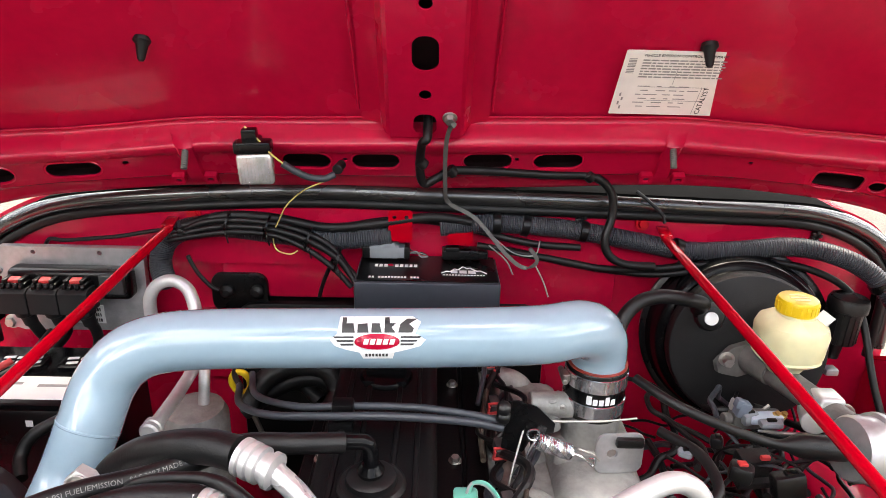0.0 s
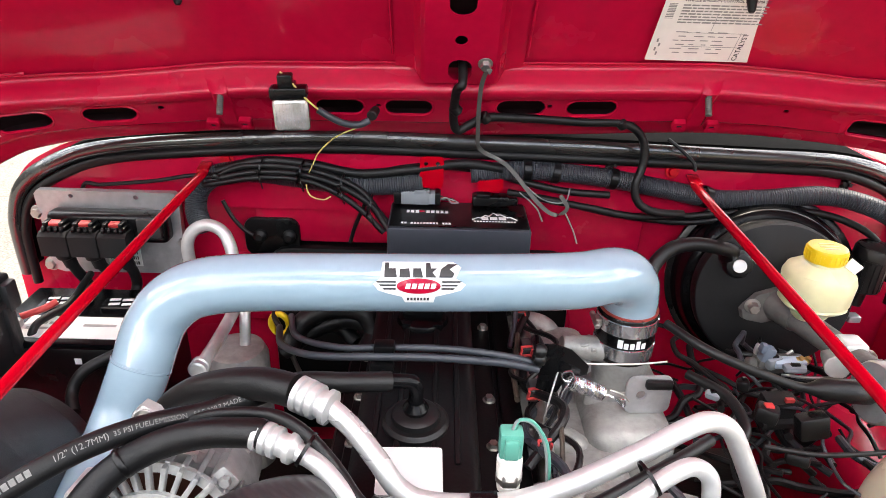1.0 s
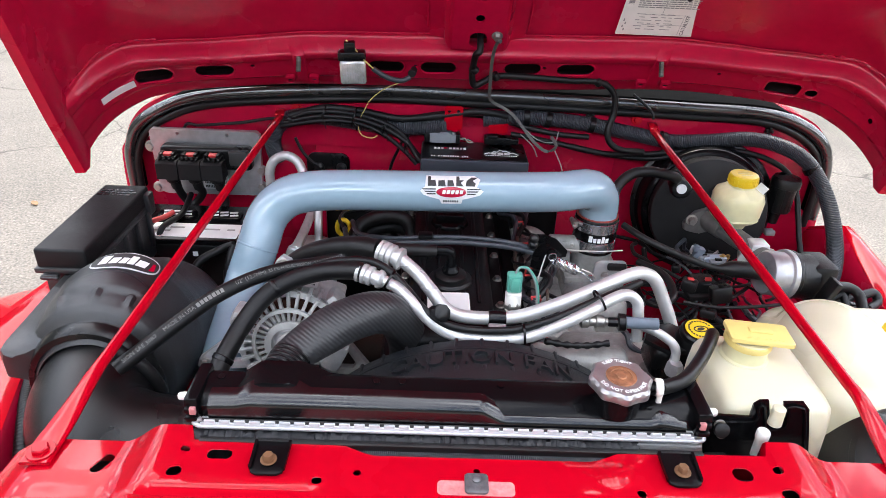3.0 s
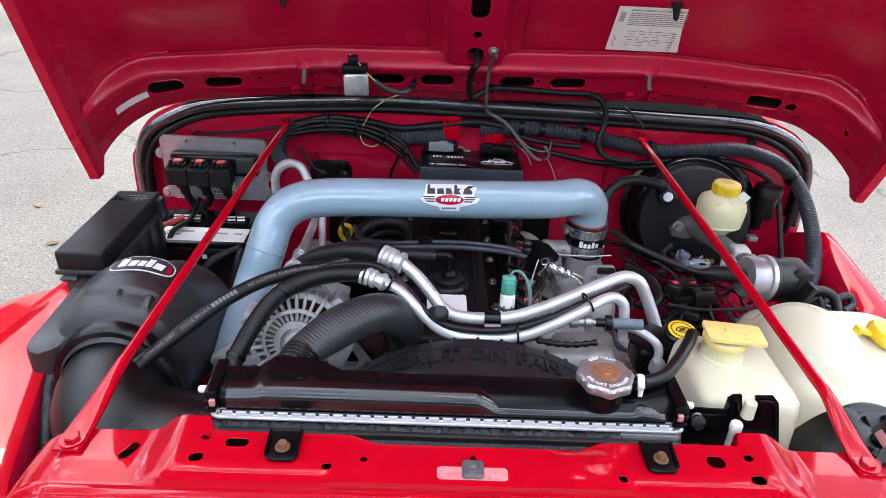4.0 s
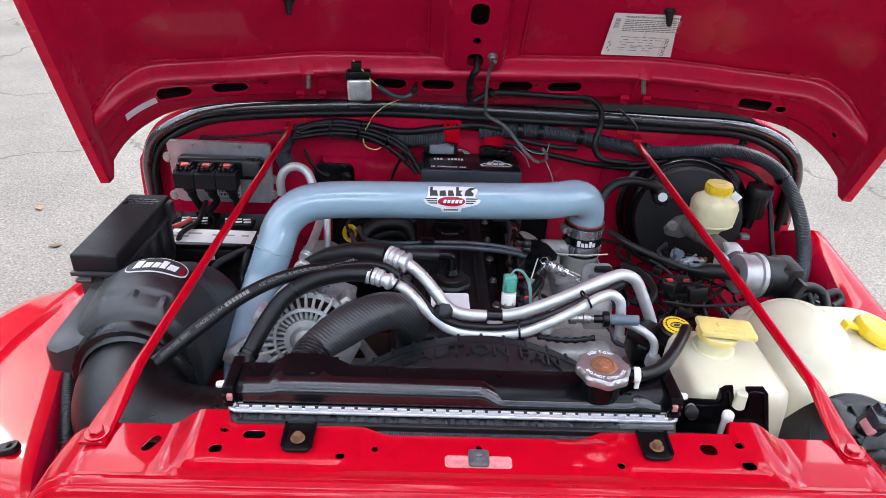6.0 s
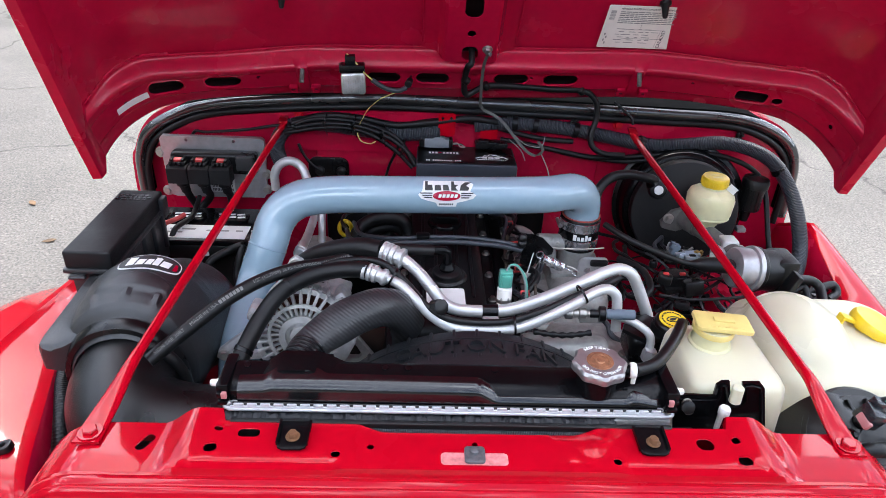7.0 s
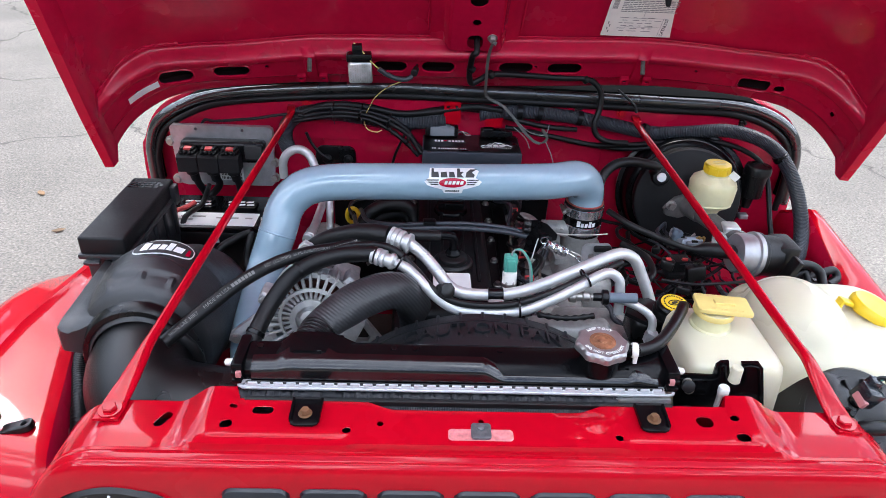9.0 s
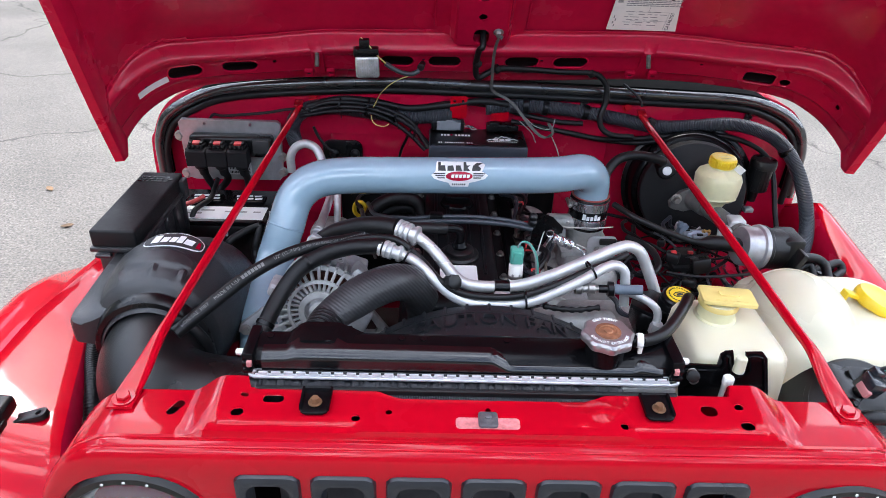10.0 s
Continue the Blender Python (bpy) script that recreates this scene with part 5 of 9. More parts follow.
tube(bm, [(0.135, 0.26, 0.88), (0.138, 0.45, 0.885), (0.138, 0.62, 0.885), (0.136, 0.78, 0.88)], 0.011, 12)
part("fuel_rail", bm, STEEL, engine)
bm = B()
box(bm, (0.20, 0.50, 0.80), (0.11, 0.52, 0.10), 0.03, seg=4)
part("intake_manifold", bm, CAST, engine)
for k in range(6):
    y = 0.27 + 0.095 * k
    bm = B()
    tube(bm, [(0.115, y, 0.83), (0.15, y, 0.85), (0.185, y, 0.84), (0.21, y, 0.80)], 0.022, 14)
    part("runner", bm, CAST, engine)
    bm = B()
    cyl(bm, (0.140, y + 0.03, 0.86), (0.132, y + 0.028, 0.900), 0.009, 0.008, 14)
    part("injector", bm, GLOSS, engine)
    bm = B()
    box(bm, (0.130, y + 0.026, 0.912), (0.015, 0.022, 0.026), 0.003, rot=(20, 0, 10))
    part("injector_plug", bm, INK, engine)
    bm = B()
    box(bm, (0.130, y + 0.016, 0.922), (0.018, 0.004, 0.003), 0.001, rot=(20, 0, 10))
    for sx in (-0.0075, 0.0075):
        box(bm, (0.130 + sx, y + 0.014, 0.913), (0.003, 0.005, 0.018), 0.001, rot=(20, 0, 10))
    box(bm, (0.130, y + 0.013, 0.909), (0.016, 0.004, 0.003), 0.001, rot=(20, 0, 10))
    part("injector_clip", bm, REDPLAST, engine, "red locking clip")
# front cover casting and plenum
bm = B()
box(bm, (0.174, 0.220, 0.893), (0.15, 0.05, 0.09), 0.018, seg=3)
box(bm, (0.245, 0.30, 0.82), (0.16, 0.14, 0.11), 0.03, seg=3)
part("front_casting", bm, CAST, engine)
bm = B()
box(bm, (0.262, 0.52, 0.825), (0.12, 0.16, 0.10), 0.03, seg=4)
part("plenum", bm, CAST, engine)
for x, y, z, r in ((0.20, 0.24, 0.885, 0.012), (0.29, 0.25, 0.88, 0.014), (0.165, 0.22, 0.87, 0.010)):
    bm = B()
    cyl(bm, (x, y, z - 0.03), (x, y, z), r, r * 0.9, 16)
    hexbolt(bm, (x, y, z), (0, 0, 1), r * 0.7, 0.006)
    part("boss", bm, CAST, engine)

# ---- throttle body ----
TBX, TBY = 0.262, 0.562
throttle = thing("throttle_body", "cast aluminium throttle body with linkage and spring", "")
throttle.parent = engine
bm = B()
lathe(bm, [(0.050, 0.0), (0.050, 0.012), (0.040, 0.016), (0.038, 0.05), (0.040, 0.066)], (TBX, TBY, 0.862), (0, 0, 1), 36)
box(bm, (TBX, TBY, 0.874), (0.115, 0.10, 0.020), 0.008)
part("housing", bm, CAST, throttle)
bm = B()
cyl(bm, (TBX - 0.03, TBY - 0.01, 0.935), (TBX - 0.088, TBY - 0.012, 0.940), 0.018, 0.015, 20)
cyl(bm, (TBX - 0.055, TBY - 0.012, 0.90), (TBX - 0.06, TBY - 0.012, 0.95), 0.013, 0.013, 16)
part("idle_motor", bm, CAST, throttle)
bm = B()
prism(bm, rounded(0.062, 0.058, 0.012, 4), 0.004, pose(TBX + 0.022, TBY - 0.068, 0.905, 88, 0, 4), holes=[ring2d(0.007, 12, -0.01, 0.0)], bevel=0.001)
part("linkage_plate", bm, ZINC, throttle)
bm = B()
box(bm, (TBX + 0.032, TBY - 0.075, 0.925), (0.036, 0.010, 0.014), 0.004)
part("cable_end", bm, PLASTIC, throttle)
bm = B()
plate = [(p[0], p[2]) for p in ((0.123, 0.460, 1.000), (0.145, 0.460, 1.002), (0.168, 0.460, 0.994), (0.191, 0.460, 0.971), (0.190, 0.460, 0.958), (0.165, 0.460, 0.952), (0.156, 0.460, 0.932), (0.151, 0.460, 0.927), (0.128, 0.460, 0.936), (0.131, 0.460, 0.973))]
prism(bm, plate, 0.003, Matrix.Translation((0, 0.46, 0)) @ FLIP, bevel=0.001)
part("cable_bracket", bm, SATIN, throttle)
bm = B()
a, b = Vector((0.121, 0.455, 0.985)), Vector((0.138, 0.455, 0.981))
for k in range(2):
    lathe(bm, [(0.006, 0.0), (0.009, 0.004), (0.009, 0.010), (0.006, 0.014)], a + Vector((0, 0, 0.012 * k)), b - a, 16)
part("cable_seat", bm, PLASTIC, throttle)
bm = B()
a, b = Vector((0.169, 0.452, 0.953)), Vector((0.212, 0.458, 0.932))
pts = [a.lerp(b, k / 150) + (b - a).to_track_quat("Z", "Y").to_matrix() @ Vector((math.cos(k * 0.80), math.sin(k * 0.80), 0)) * 0.0086 for k in range(151)]
tube(bm, pts, 0.0019, 6, raw=True)
cyl(bm, a.lerp(b, 0.04), a.lerp(b, 0.96), 0.0076, 0.0076, 14)
part("return_spring", bm, CHROME, throttle, "bright coiled return spring")
bm = B()
tube(bm, [b, (0.227, 0.460, 0.924), (0.243, 0.462, 0.909), (0.244, 0.462, 0.918), (0.237, 0.462, 0.920)], 0.0014, 6)
part("spring_hook", bm, CHROME, throttle)
bm = B()
tube(bm, [a, (0.160, 0.452, 0.955), (0.158, 0.452, 0.965), (0.168, 0.452, 0.968), (0.171, 0.452, 0.958), (0.159, 0.450, 0.934), (0.154, 0.440, 0.894)], 0.0013, 6)
part("spring_hook", bm, CHROME, throttle)
for q in ([(0.152, 0.465, 0.974), (0.198, 0.475, 0.964), (0.259, 0.488, 0.956), (0.301, 0.495, 0.956)], [(0.160, 0.465, 0.978), (0.153, 0.460, 0.958), (0.141, 0.440, 0.920), (0.131, 0.420, 0.879)], [(0.226, 0.475, 0.924), (0.246, 0.478, 0.914), (0.256, 0.480, 0.902)]):
    bm = B()
    tube(bm, q, 0.0014, 6)
    part("wire_rod", bm, STEEL, throttle)
# silicone coupler with clamps
coupler = thing("hose_coupler", "black silicone coupler with two polished clamps", "coupler")
bm = B()
lathe(bm, [(0.039, 0.0), (0.0405, 0.002), (0.0405, 0.070), (0.039, 0.072)], (TBX, TBY, 0.925), (0, 0, 1), 40)
part("sleeve", bm, SATIN, coupler)
for h, w in ((0.007, 0.020), (0.046, 0.020)):
    bm = B()
    lathe(bm, [(0.0405, 0), (0.0418, 0.0008), (0.0418, w - 0.0008), (0.0405, w)], (TBX, TBY, 0.925 + h), (0, 0, 1), 40, caps=False)
    clamp = part("clamp_band", bm, CHROME, coupler, "polished steel band clamp")
    bm = B()
    box(bm, (TBX - 0.043, TBY - 0.010, 0.925 + h + w / 2), (0.010, 0.016, 0.012), 0.002)
    cyl(bm, (TBX - 0.046, TBY - 0.028, 0.925 + h + w / 2), (TBX - 0.046, TBY + 0.01, 0.925 + h + w / 2), 0.004, 0.004, 12)
    part("clamp_screw", bm, STEEL, clamp)
bm = B()
lathe(bm, [(0.0375, 0), (0.0395, 0.001), (0.0395, 0.003)], (TBX, TBY, 0.996), (0, 0, 1), 40)
part("inner_liner", bm, LINER, coupler, "thin red silicone edge")
for k, (x, w) in enumerate(((-0.016, 0.007), (-0.008, 0.006), (0.0, 0.006), (0.008, 0.006), (0.016, 0.007))):
    bm = B()
    n = 4
    rows = [[(TBX + 0.041 * math.sin(a), TBY - 0.041 * math.cos(a), 0.955 + z) for a in (( x + w * (j / n - 0.5)) / 0.041 for j in range(n + 1))] for z in (0.0, 0.013 if k in (0, 3) else 0.009)]
    loft(bm, rows)
    part("logo_shape", bm, WHITE, coupler, "plain white logo shapes")

# ---- intake pipe ----
pipe = thing("intake_pipe", "pale blue painted metal air intake pipe across the engine", "intake pipe")
bm = B()
axis = spline([(TBX, TBY, 0.985), (TBX, TBY - 0.001, 1.015), (TBX - 0.008, TBY - 0.010, 1.041), (TBX - 0.034, TBY - 0.028, 1.060), (0.17, 0.516, 1.060), (0.05, 0.508, 1.058), (-0.10, 0.505, 1.056), (-0.22, 0.504, 1.053), (-0.285, 0.500, 1.047), (-0.321, 0.493, 1.032), (-0.346, 0.482, 1.003), (-0.360, 0.456, 0.960), (-0.379, 0.432, 0.906), (-0.386, 0.384, 0.874), (-0.387, 0.320, 0.855), (-0.380, 0.260, 0.825), (-0.365, 0.200, 0.780)], 8)
tube(bm, axis, 0.0362, 40, raw=True)
part("pipe", bm, BLUE, pipe)
bm = B()
c = Vector((-0.360, 0.456, 0.960))
d = Vector((-0.379, 0.432, 0.906)) - Vector((-0.346, 0.482, 1.003))
lathe(bm, [(0.0362, -0.002), (0.0370, -0.001), (0.0370, 0.001), (0.0362, 0.002)], c, d, 40, caps=False)
part("weld_seam", bm, BLUE, pipe)


def pipe_decal(name, outline, mat, cx, off, holes=(), label=""):
    """Flat decal shape laid on the front of the pipe."""
    bm = B()
    prism(bm, outline, 0.0003, Matrix(), holes=holes)
    for q in range(3):
        bmesh.ops.triangulate(bm, faces=bm.faces)
        bmesh.ops.subdivide_edges(bm, edges=[e for e in bm.edges if e.calc_length() > 0.006], cuts=1)
    for v in bm.verts:
        x, y, z = v.co
        f = (x + cx + 0.10) / 0.15
        yc, zc = 0.505 + 0.003 * f, 1.056 + 0.002 * f
        a = y / 0.0362 + radians(27)
        r = 0.0364 + off + z
        v.co = (cx + x, yc - r * math.cos(a), zc + r * math.sin(a))
    return part(name, bm, mat, pipe, label, smooth=False)


DX = -0.021
pipe_decal("decal_white", [(-0.054, -0.001), (-0.046, 0.006), (-0.044, 0.028), (0.040, 0.028), (0.050, 0.020), (0.044, 0.006), (0.056, -0.001), (0.050, -0.008), (0.036, -0.012), (0.020, -0.016), (0.018, -0.024), (-0.016, -0.024), (-0.020, -0.016), (-0.036, -0.012), (-0.048, -0.008)], WHITE, DX, 0.0002, label="white backing of a winged decal")
for o in ([(-0.041, 0.007), (-0.041, 0.026), (-0.036, 0.026), (-0.036, 0.018), (-0.028, 0.018), (-0.026, 0.007)], [(-0.023, 0.007), (-0.023, 0.017), (-0.012, 0.018), (-0.010, 0.007)], [(-0.007, 0.007), (-0.007, 0.018), (0.002, 0.018), (0.005, 0.007)],
          [(0.008, 0.007), (0.008, 0.026), (0.013, 0.026), (0.014, 0.018), (0.021, 0.018), (0.016, 0.013), (0.021, 0.007)], [(0.024, 0.007), (0.026, 0.017), (0.034, 0.024), (0.046, 0.024), (0.036, 0.017), (0.042, 0.012), (0.040, 0.007)]):
    pipe_decal("decal_block", o, INK, DX, 0.0010)
for sg in (-1, 1):
    for k in range(3):
        pipe_decal("decal_stripe", [(sg * 0.027, 0.003 - 0.004 * k), (sg * (0.051 - 0.004 * k), 0.003 - 0.004 * k), (sg * (0.049 - 0.004 * k), 0.0008 - 0.004 * k), (sg * 0.027, 0.0008 - 0.004 * k)], INK, DX, 0.0010)
pipe_decal("decal_oval", [(0.026 * math.cos(2 * math.pi * k / 28), -0.003 + 0.0088 * math.sin(2 * math.pi * k / 28)) for k in range(28)], LOGO_RED, DX, 0.0015, label="red oval")
for k in range(5):
    x = -0.016 + 0.0075 * k
    pipe_decal("decal_bar", [(x, -0.006), (x + 0.0055, -0.006), (x + 0.0070, 0.000), (x + 0.0015, 0.000)], WHITE, DX, 0.0020)
for k in range(7):
    x = -0.0135 + 0.0039 * k
    pipe_decal("decal_bar", [(x, -0.0205), (x + 0.0026, -0.0205), (x + 0.0026, -0.0170), (x, -0.0170)], INK, DX, 0.0010)


# ---- air filter housing ----
airbox = thing("air_filter_housing", "black plastic cold air intake housing with logo plate", "air filter box")
AC = Vector((-0.512, 0.0, 0.892))
DOME = ((0.150, 0.088, 0.0, -0.010), (0.160, 0.100, 0.0, -0.008), (0.178, 0.104, 0.0, -0.006), (0.184, 0.1125, 0.0, -0.004), (0.192, 0.1185, 0.0, -0.003), (0.206, 0.1215, 0.0, -0.001), (0.235, 0.1265, 0.0, 0.0), (0.285, 0.131, 0.0, 0.001), (0.305, 0.131, 0.0, -0.003), (0.325, 0.130, 0.002, -0.016), (0.36, 0.128, 0.006, -0.034), (0.40, 0.122, 0.010, -0.050), (0.43, 0.108, 0.012, -0.060), (0.445, 0.085, 0.012, -0.065))


def ease(x, a, b):
    f = max(0.0, min(1.0, (x - a) / (b - a)))
    return f * f * (3 - 2 * f)


def dome_relief(y, a):
    """Raised shield and short gussets moulded into the front of the dome."""
    shield = 0.0052 * ease(-abs(a), -0.60, -0.50) * ease(y, 0.212 + 0.012 * a * a, 0.224 + 0.012 * a * a) * (1 - ease(y, 0.252 - 0.05 * a * a, 0.262 - 0.05 * a * a))
    gusset = sum(0.0062 * (1 - ease(abs(a - c), 0.018, 0.046)) for c in (-0.52, -0.06, 0.42)) * ease(y, 0.190, 0.208) * (1 - ease(y, 0.214, 0.224))
    return max(shield, gusset)


bm = B()
rows = []
for (y0, *p), (y1, *q) in zip(DOME, DOME[1:]):
    steps = max(2, int((y1 - y0) / 0.0024))
    for j in range(steps + (y1 == DOME[-1][0])):
        f = j / steps
        y = y0 + (y1 - y0) * f
        r, dx, dz = (u + (v - u) * f for u, v in zip(p, q))
        row = []
        for k in range(145):
            a = -math.pi + 2 * math.pi * k / 144
            rr = r + dome_relief(y, a)
            row.append(AC + Vector((dx + rr * math.sin(a) * (0.76 if a > 0 else 1.0), y, dz + rr * math.cos(a))))
        rows.append(row)
vs = loft(bm, rows)
bm.faces.new([v for v in vs[-1][:-1]])
bmesh.ops.remove_doubles(bm, verts=bm.verts, dist=1e-5)
part("housing", bm, GRAINED, airbox)
bm = B()
rows = []
for y, yi, r, xo, zd in ((0.134, 0.176, 0.098, -0.630, -0.010), (0.136, 0.177, 0.100, -0.642, -0.006), (0.142, 0.180, 0.104, -0.648, -0.002), (0.160, 0.190, 0.1115, -0.650, 0.0), (0.190, 0.208, 0.119, -0.651, 0.0), (0.235, 0.240, 0.1255, -0.653, 0.0), (0.30, 0.30, 0.1300, -0.656, 0.0), (0.38, 0.38, 0.132, -0.658, 0.0), (0.435, 0.435, 0.122, -0.658, 0.0)):
    sink = 0.0 if yi < 0.3 else 0.003 if yi < 0.31 else 0.040 if yi < 0.4 else 0.060
    c = [AC + Vector((-r * math.sin(radians(a)), yi, r * math.cos(radians(a)) * 0.97 - sink)) for a in (30, 38, 45, 52)]
    e = c[-1]
    y, zd = y + 0.024, zd + 0.024
    for f, sag in ((0.3, 0.003), (0.6, 0.005), (0.85, 0.003)):
        c.append(Vector((e.x + (xo - e.x) * f, yi + (y - yi) * f, e.z + (AC.z + 0.034 - e.z) * f - sag + zd * f)))
    c += [Vector((xo + 0.001, y, AC.z + 0.030 + zd)), Vector((xo - 0.002, y, AC.z + 0.020 + zd)), Vector((xo - 0.002, y, AC.z + 0.014)), Vector((xo - 0.002, y, AC.z + 0.009)), Vector((xo + 0.006, y, AC.z + 0.007)), Vector((AC.x - 0.06, yi, AC.z - 0.020))]
    rows.append(c)
vs = loft(bm, rows)
bm.faces.new(vs[0])
bm.faces.new(vs[-1][::-1])
bmesh.ops.recalc_face_normals(bm, faces=bm.faces)
part("base", bm, GRAINED, airbox, angle=24)
bm = B()
loft(bm, [[AC + Vector((r * math.sin(a) * (0.80 if math.sin(a) > 0 else 1.0), y, -0.006 + r * math.cos(a))) for a in (2 * math.pi * q / 64 for q in range(65))] for y, r in ((0.152, 0.092), (0.1525, 0.1000), (0.154, 0.1015), (0.170, 0.1065), (0.1725, 0.1060), (0.173, 0.100))])
bmesh.ops.remove_doubles(bm, verts=bm.verts, dist=1e-5)
part("collar", bm, SATIN, airbox)
bm = B()
hexbolt(bm, (-0.604, 0.172, 0.908), (0, -1, 0.2), 0.006, 0.010, 0.008)
part("screw", bm, CHROME, airbox)


def housing_patch(name, outline, mat, off, label=""):
    bm = B()
    prism(bm, outline, 0.0006, Matrix())
    bmesh.ops.subdivide_edges(bm, edges=[e for e in bm.edges if e.calc_length() > 0.010], cuts=3)
    for v in bm.verts:
        x, y, z = v.co
        a, yy = x / 0.13 + radians(4), 0.285 + y * 1.2
        r = 0.1305 + 0.052 * (yy - 0.270) + off + z
        v.co = AC + Vector((r * math.sin(a) * (0.76 if math.sin(a) > 0 else 1.0), yy, r * math.cos(a)))
    return part(name, bm, mat, airbox, label, smooth=False)


plate = [(0.057 * math.copysign(abs(math.cos(a)) ** 0.6, math.cos(a)), 0.0150 * math.copysign(abs(math.sin(a)) ** 0.7, math.sin(a))) for a in (2 * math.pi * k / 24 for k in range(24))]
housing_patch("logo_plate_edge", [(x * 1.04, y * 1.13) for x, y in plate], WHITE, 0.0006, "white edge of the logo plate")
housing_patch("logo_plate", plate, INK, 0.0014, "black logo plate")
for x, w, h in ((-0.043, 0.013, 0.017), (-0.027, 0.012, 0.012), (-0.012, 0.012, 0.012), (0.003, 0.012, 0.017), (0.018, 0.018, 0.012)):
    housing_patch("logo_shape", [(x, -0.008), (x + w, -0.008), (x + w + 0.003, -0.008 + h), (x + 0.003, -0.008 + h)], WHITE, 0.0022)
housing_patch("logo_corner", [(0.044, -0.009), (0.053, -0.007), (0.050, 0.006), (0.045, 0.005)], LOGO_RED, 0.0022)
# inlet elbow
elbow = thing("inlet_elbow", "large matt black inlet duct elbow", "air duct")
bm = B()
tube(bm, [(-0.512, 0.165, 0.884), (-0.511, 0.132, 0.882), (-0.500, 0.100, 0.876), (-0.477, 0.078, 0.867), (-0.440, 0.068, 0.858), (-0.390, 0.066, 0.852), (-0.335, 0.068, 0.848)], 0.08, 40, n=6, radius=lambda s, i: 0.084 - 0.004 * min(1, s / 0.2))
part("duct", bm, PLASTIC, elbow)
bm = B()
loom(bm, [AC + Vector((0.086 * math.sin(a), 0.148, -0.008 + 0.086 * math.cos(a))) for a in (radians(20 + 12 * k) for k in range(12))], 0.010, 10, 0.008)
part("bellows", bm, RUBBER, elbow)

# ---- fuse box ----
fuse = thing("fuse_box", "black plastic power distribution box with hinged lid", "fuse box")
FM = pose(-0.654, 0.490, 0.977)
bm = B()
box(bm, (0, 0, 0), (0.084, 0.262, 0.036), 0.005, seg=3)
bmesh.ops.transform(bm, matrix=FM, verts=bm.verts)
lid = part("lid", bm, MATT, fuse)
bm = B()
box(bm, (0, 0, -0.021), (0.092, 0.270, 0.010), 0.003)
bmesh.ops.transform(bm, matrix=FM, verts=bm.verts)
part("lid_rim", bm, GRAINED, lid)
bm = B()
box(bm, (0.002, 0.0, -0.075), (0.080, 0.252, 0.105), 0.006)
bmesh.ops.transform(bm, matrix=FM, verts=bm.verts)
part("base", bm, GRAINED, fuse)
for k in range(5):
    bm = B()
    box(bm, (0.045, -0.10 + 0.05 * k, -0.062), (0.008, 0.010, 0.075), 0.002)
    bmesh.ops.transform(bm, matrix=FM, verts=bm.verts)
    part("base_rib", bm, GRAINED, fuse)
for k, y in enumerate((-0.136, -0.136)):
    bm = B()
    box(bm, (0.0 + 0.05 * k - 0.02, y, -0.030), (0.026, 0.012, 0.010), 0.002)
    cyl(bm, (-0.035 + 0.05 * k, y - 0.004, -0.030), (-0.005 + 0.05 * k, y - 0.004, -0.030), 0.0035, 0.0035, 10)
    bmesh.ops.transform(bm, matrix=FM, verts=bm.verts)
    part("latch", bm, GRAINED, fuse)
for r in range(3):
    bm = B()
    x = -0.030
    rr = random.Random(r)
    while x < 0.030:
        w = rr.uniform(0.004, 0.010)
        box(bm, (x, 0.104 - 0.010 * r, 0.0182), (w, 0.006, 0.0010), 0)
        x += w + 0.003
    bmesh.ops.transform(bm, matrix=FM, verts=bm.verts)
    part("embossed_bars", bm, GLOSS, fuse, smooth=False)
bm = B()
box(bm, (0.045, 0.115, -0.012), (0.014, 0.026, 0.044), 0.004)
bmesh.ops.transform(bm, matrix=FM, verts=bm.verts)
part("side_catch", bm, GRAINED, fuse)

# ---- battery ----
battery = thing("battery", "black car battery with white label beside the firewall", "battery")
bm = B()
box(bm, (-0.560, 0.690, 0.785), (0.245, 0.172, 0.180), 0.008)
part("case", bm, PLASTIC, battery)
bm = B()
box(bm, (-0.560, 0.690, 0.876), (0.240, 0.168, 0.014), 0.005)
part("cover", bm, GLOSS, battery)
bm = B()
box(bm, (-0.545, 0.650, 0.8835), (0.185, 0.060, 0.001), 0)
part("label", bm, WHITE, battery, "white paper label")
for x, w, yy in ((-0.615, 0.022, 0.660), (-0.585, 0.030, 0.660), (-0.612, 0.034, 0.645), (-0.520, 0.050, 0.655), (-0.472, 0.016, 0.655)):
    bm = B()
    box(bm, (x, yy, 0.8843), (w, 0.006, 0.0006), 0)
    part("print_bar", bm, GREYINK, battery)
for x in (-0.605, -0.505):
    bm = B()
    prism(bm, rounded(0.078, 0.040, 0.010, 4), 0.007, pose(x, 0.718, 0.882, 0, 0, 0), bevel=0.002)
    cp = part("vent_cap", bm, GLOSS, battery)
    for r in range(2):
        for k in range(3):
            bm = B()
            box(bm, (x - 0.022 + 0.021 * k + 0.004 * r, 0.726 - 0.014 * r, 0.8895), (0.017, 0.007, 0.0006), 0, rot=(0, 0, 8))
            part("print_bar", bm, WHITE, cp)
bm = B()
cyl(bm, (-0.652, 0.63, 0.88), (-0.652, 0.63, 0.902), 0.012, 0.010, 16)
box(bm, (-0.652, 0.63, 0.890), (0.034, 0.05, 0.014), 0.003)
part("terminal", bm, ZINC, battery)
bm = B()
tube(bm, [(-0.64, 0.655, 0.897), (-0.615, 0.675, 0.90), (-0.60, 0.69, 0.905)], 0.0055, 10)
part("red_lead", bm, REDPLAST, battery, "pinkish red battery lead")
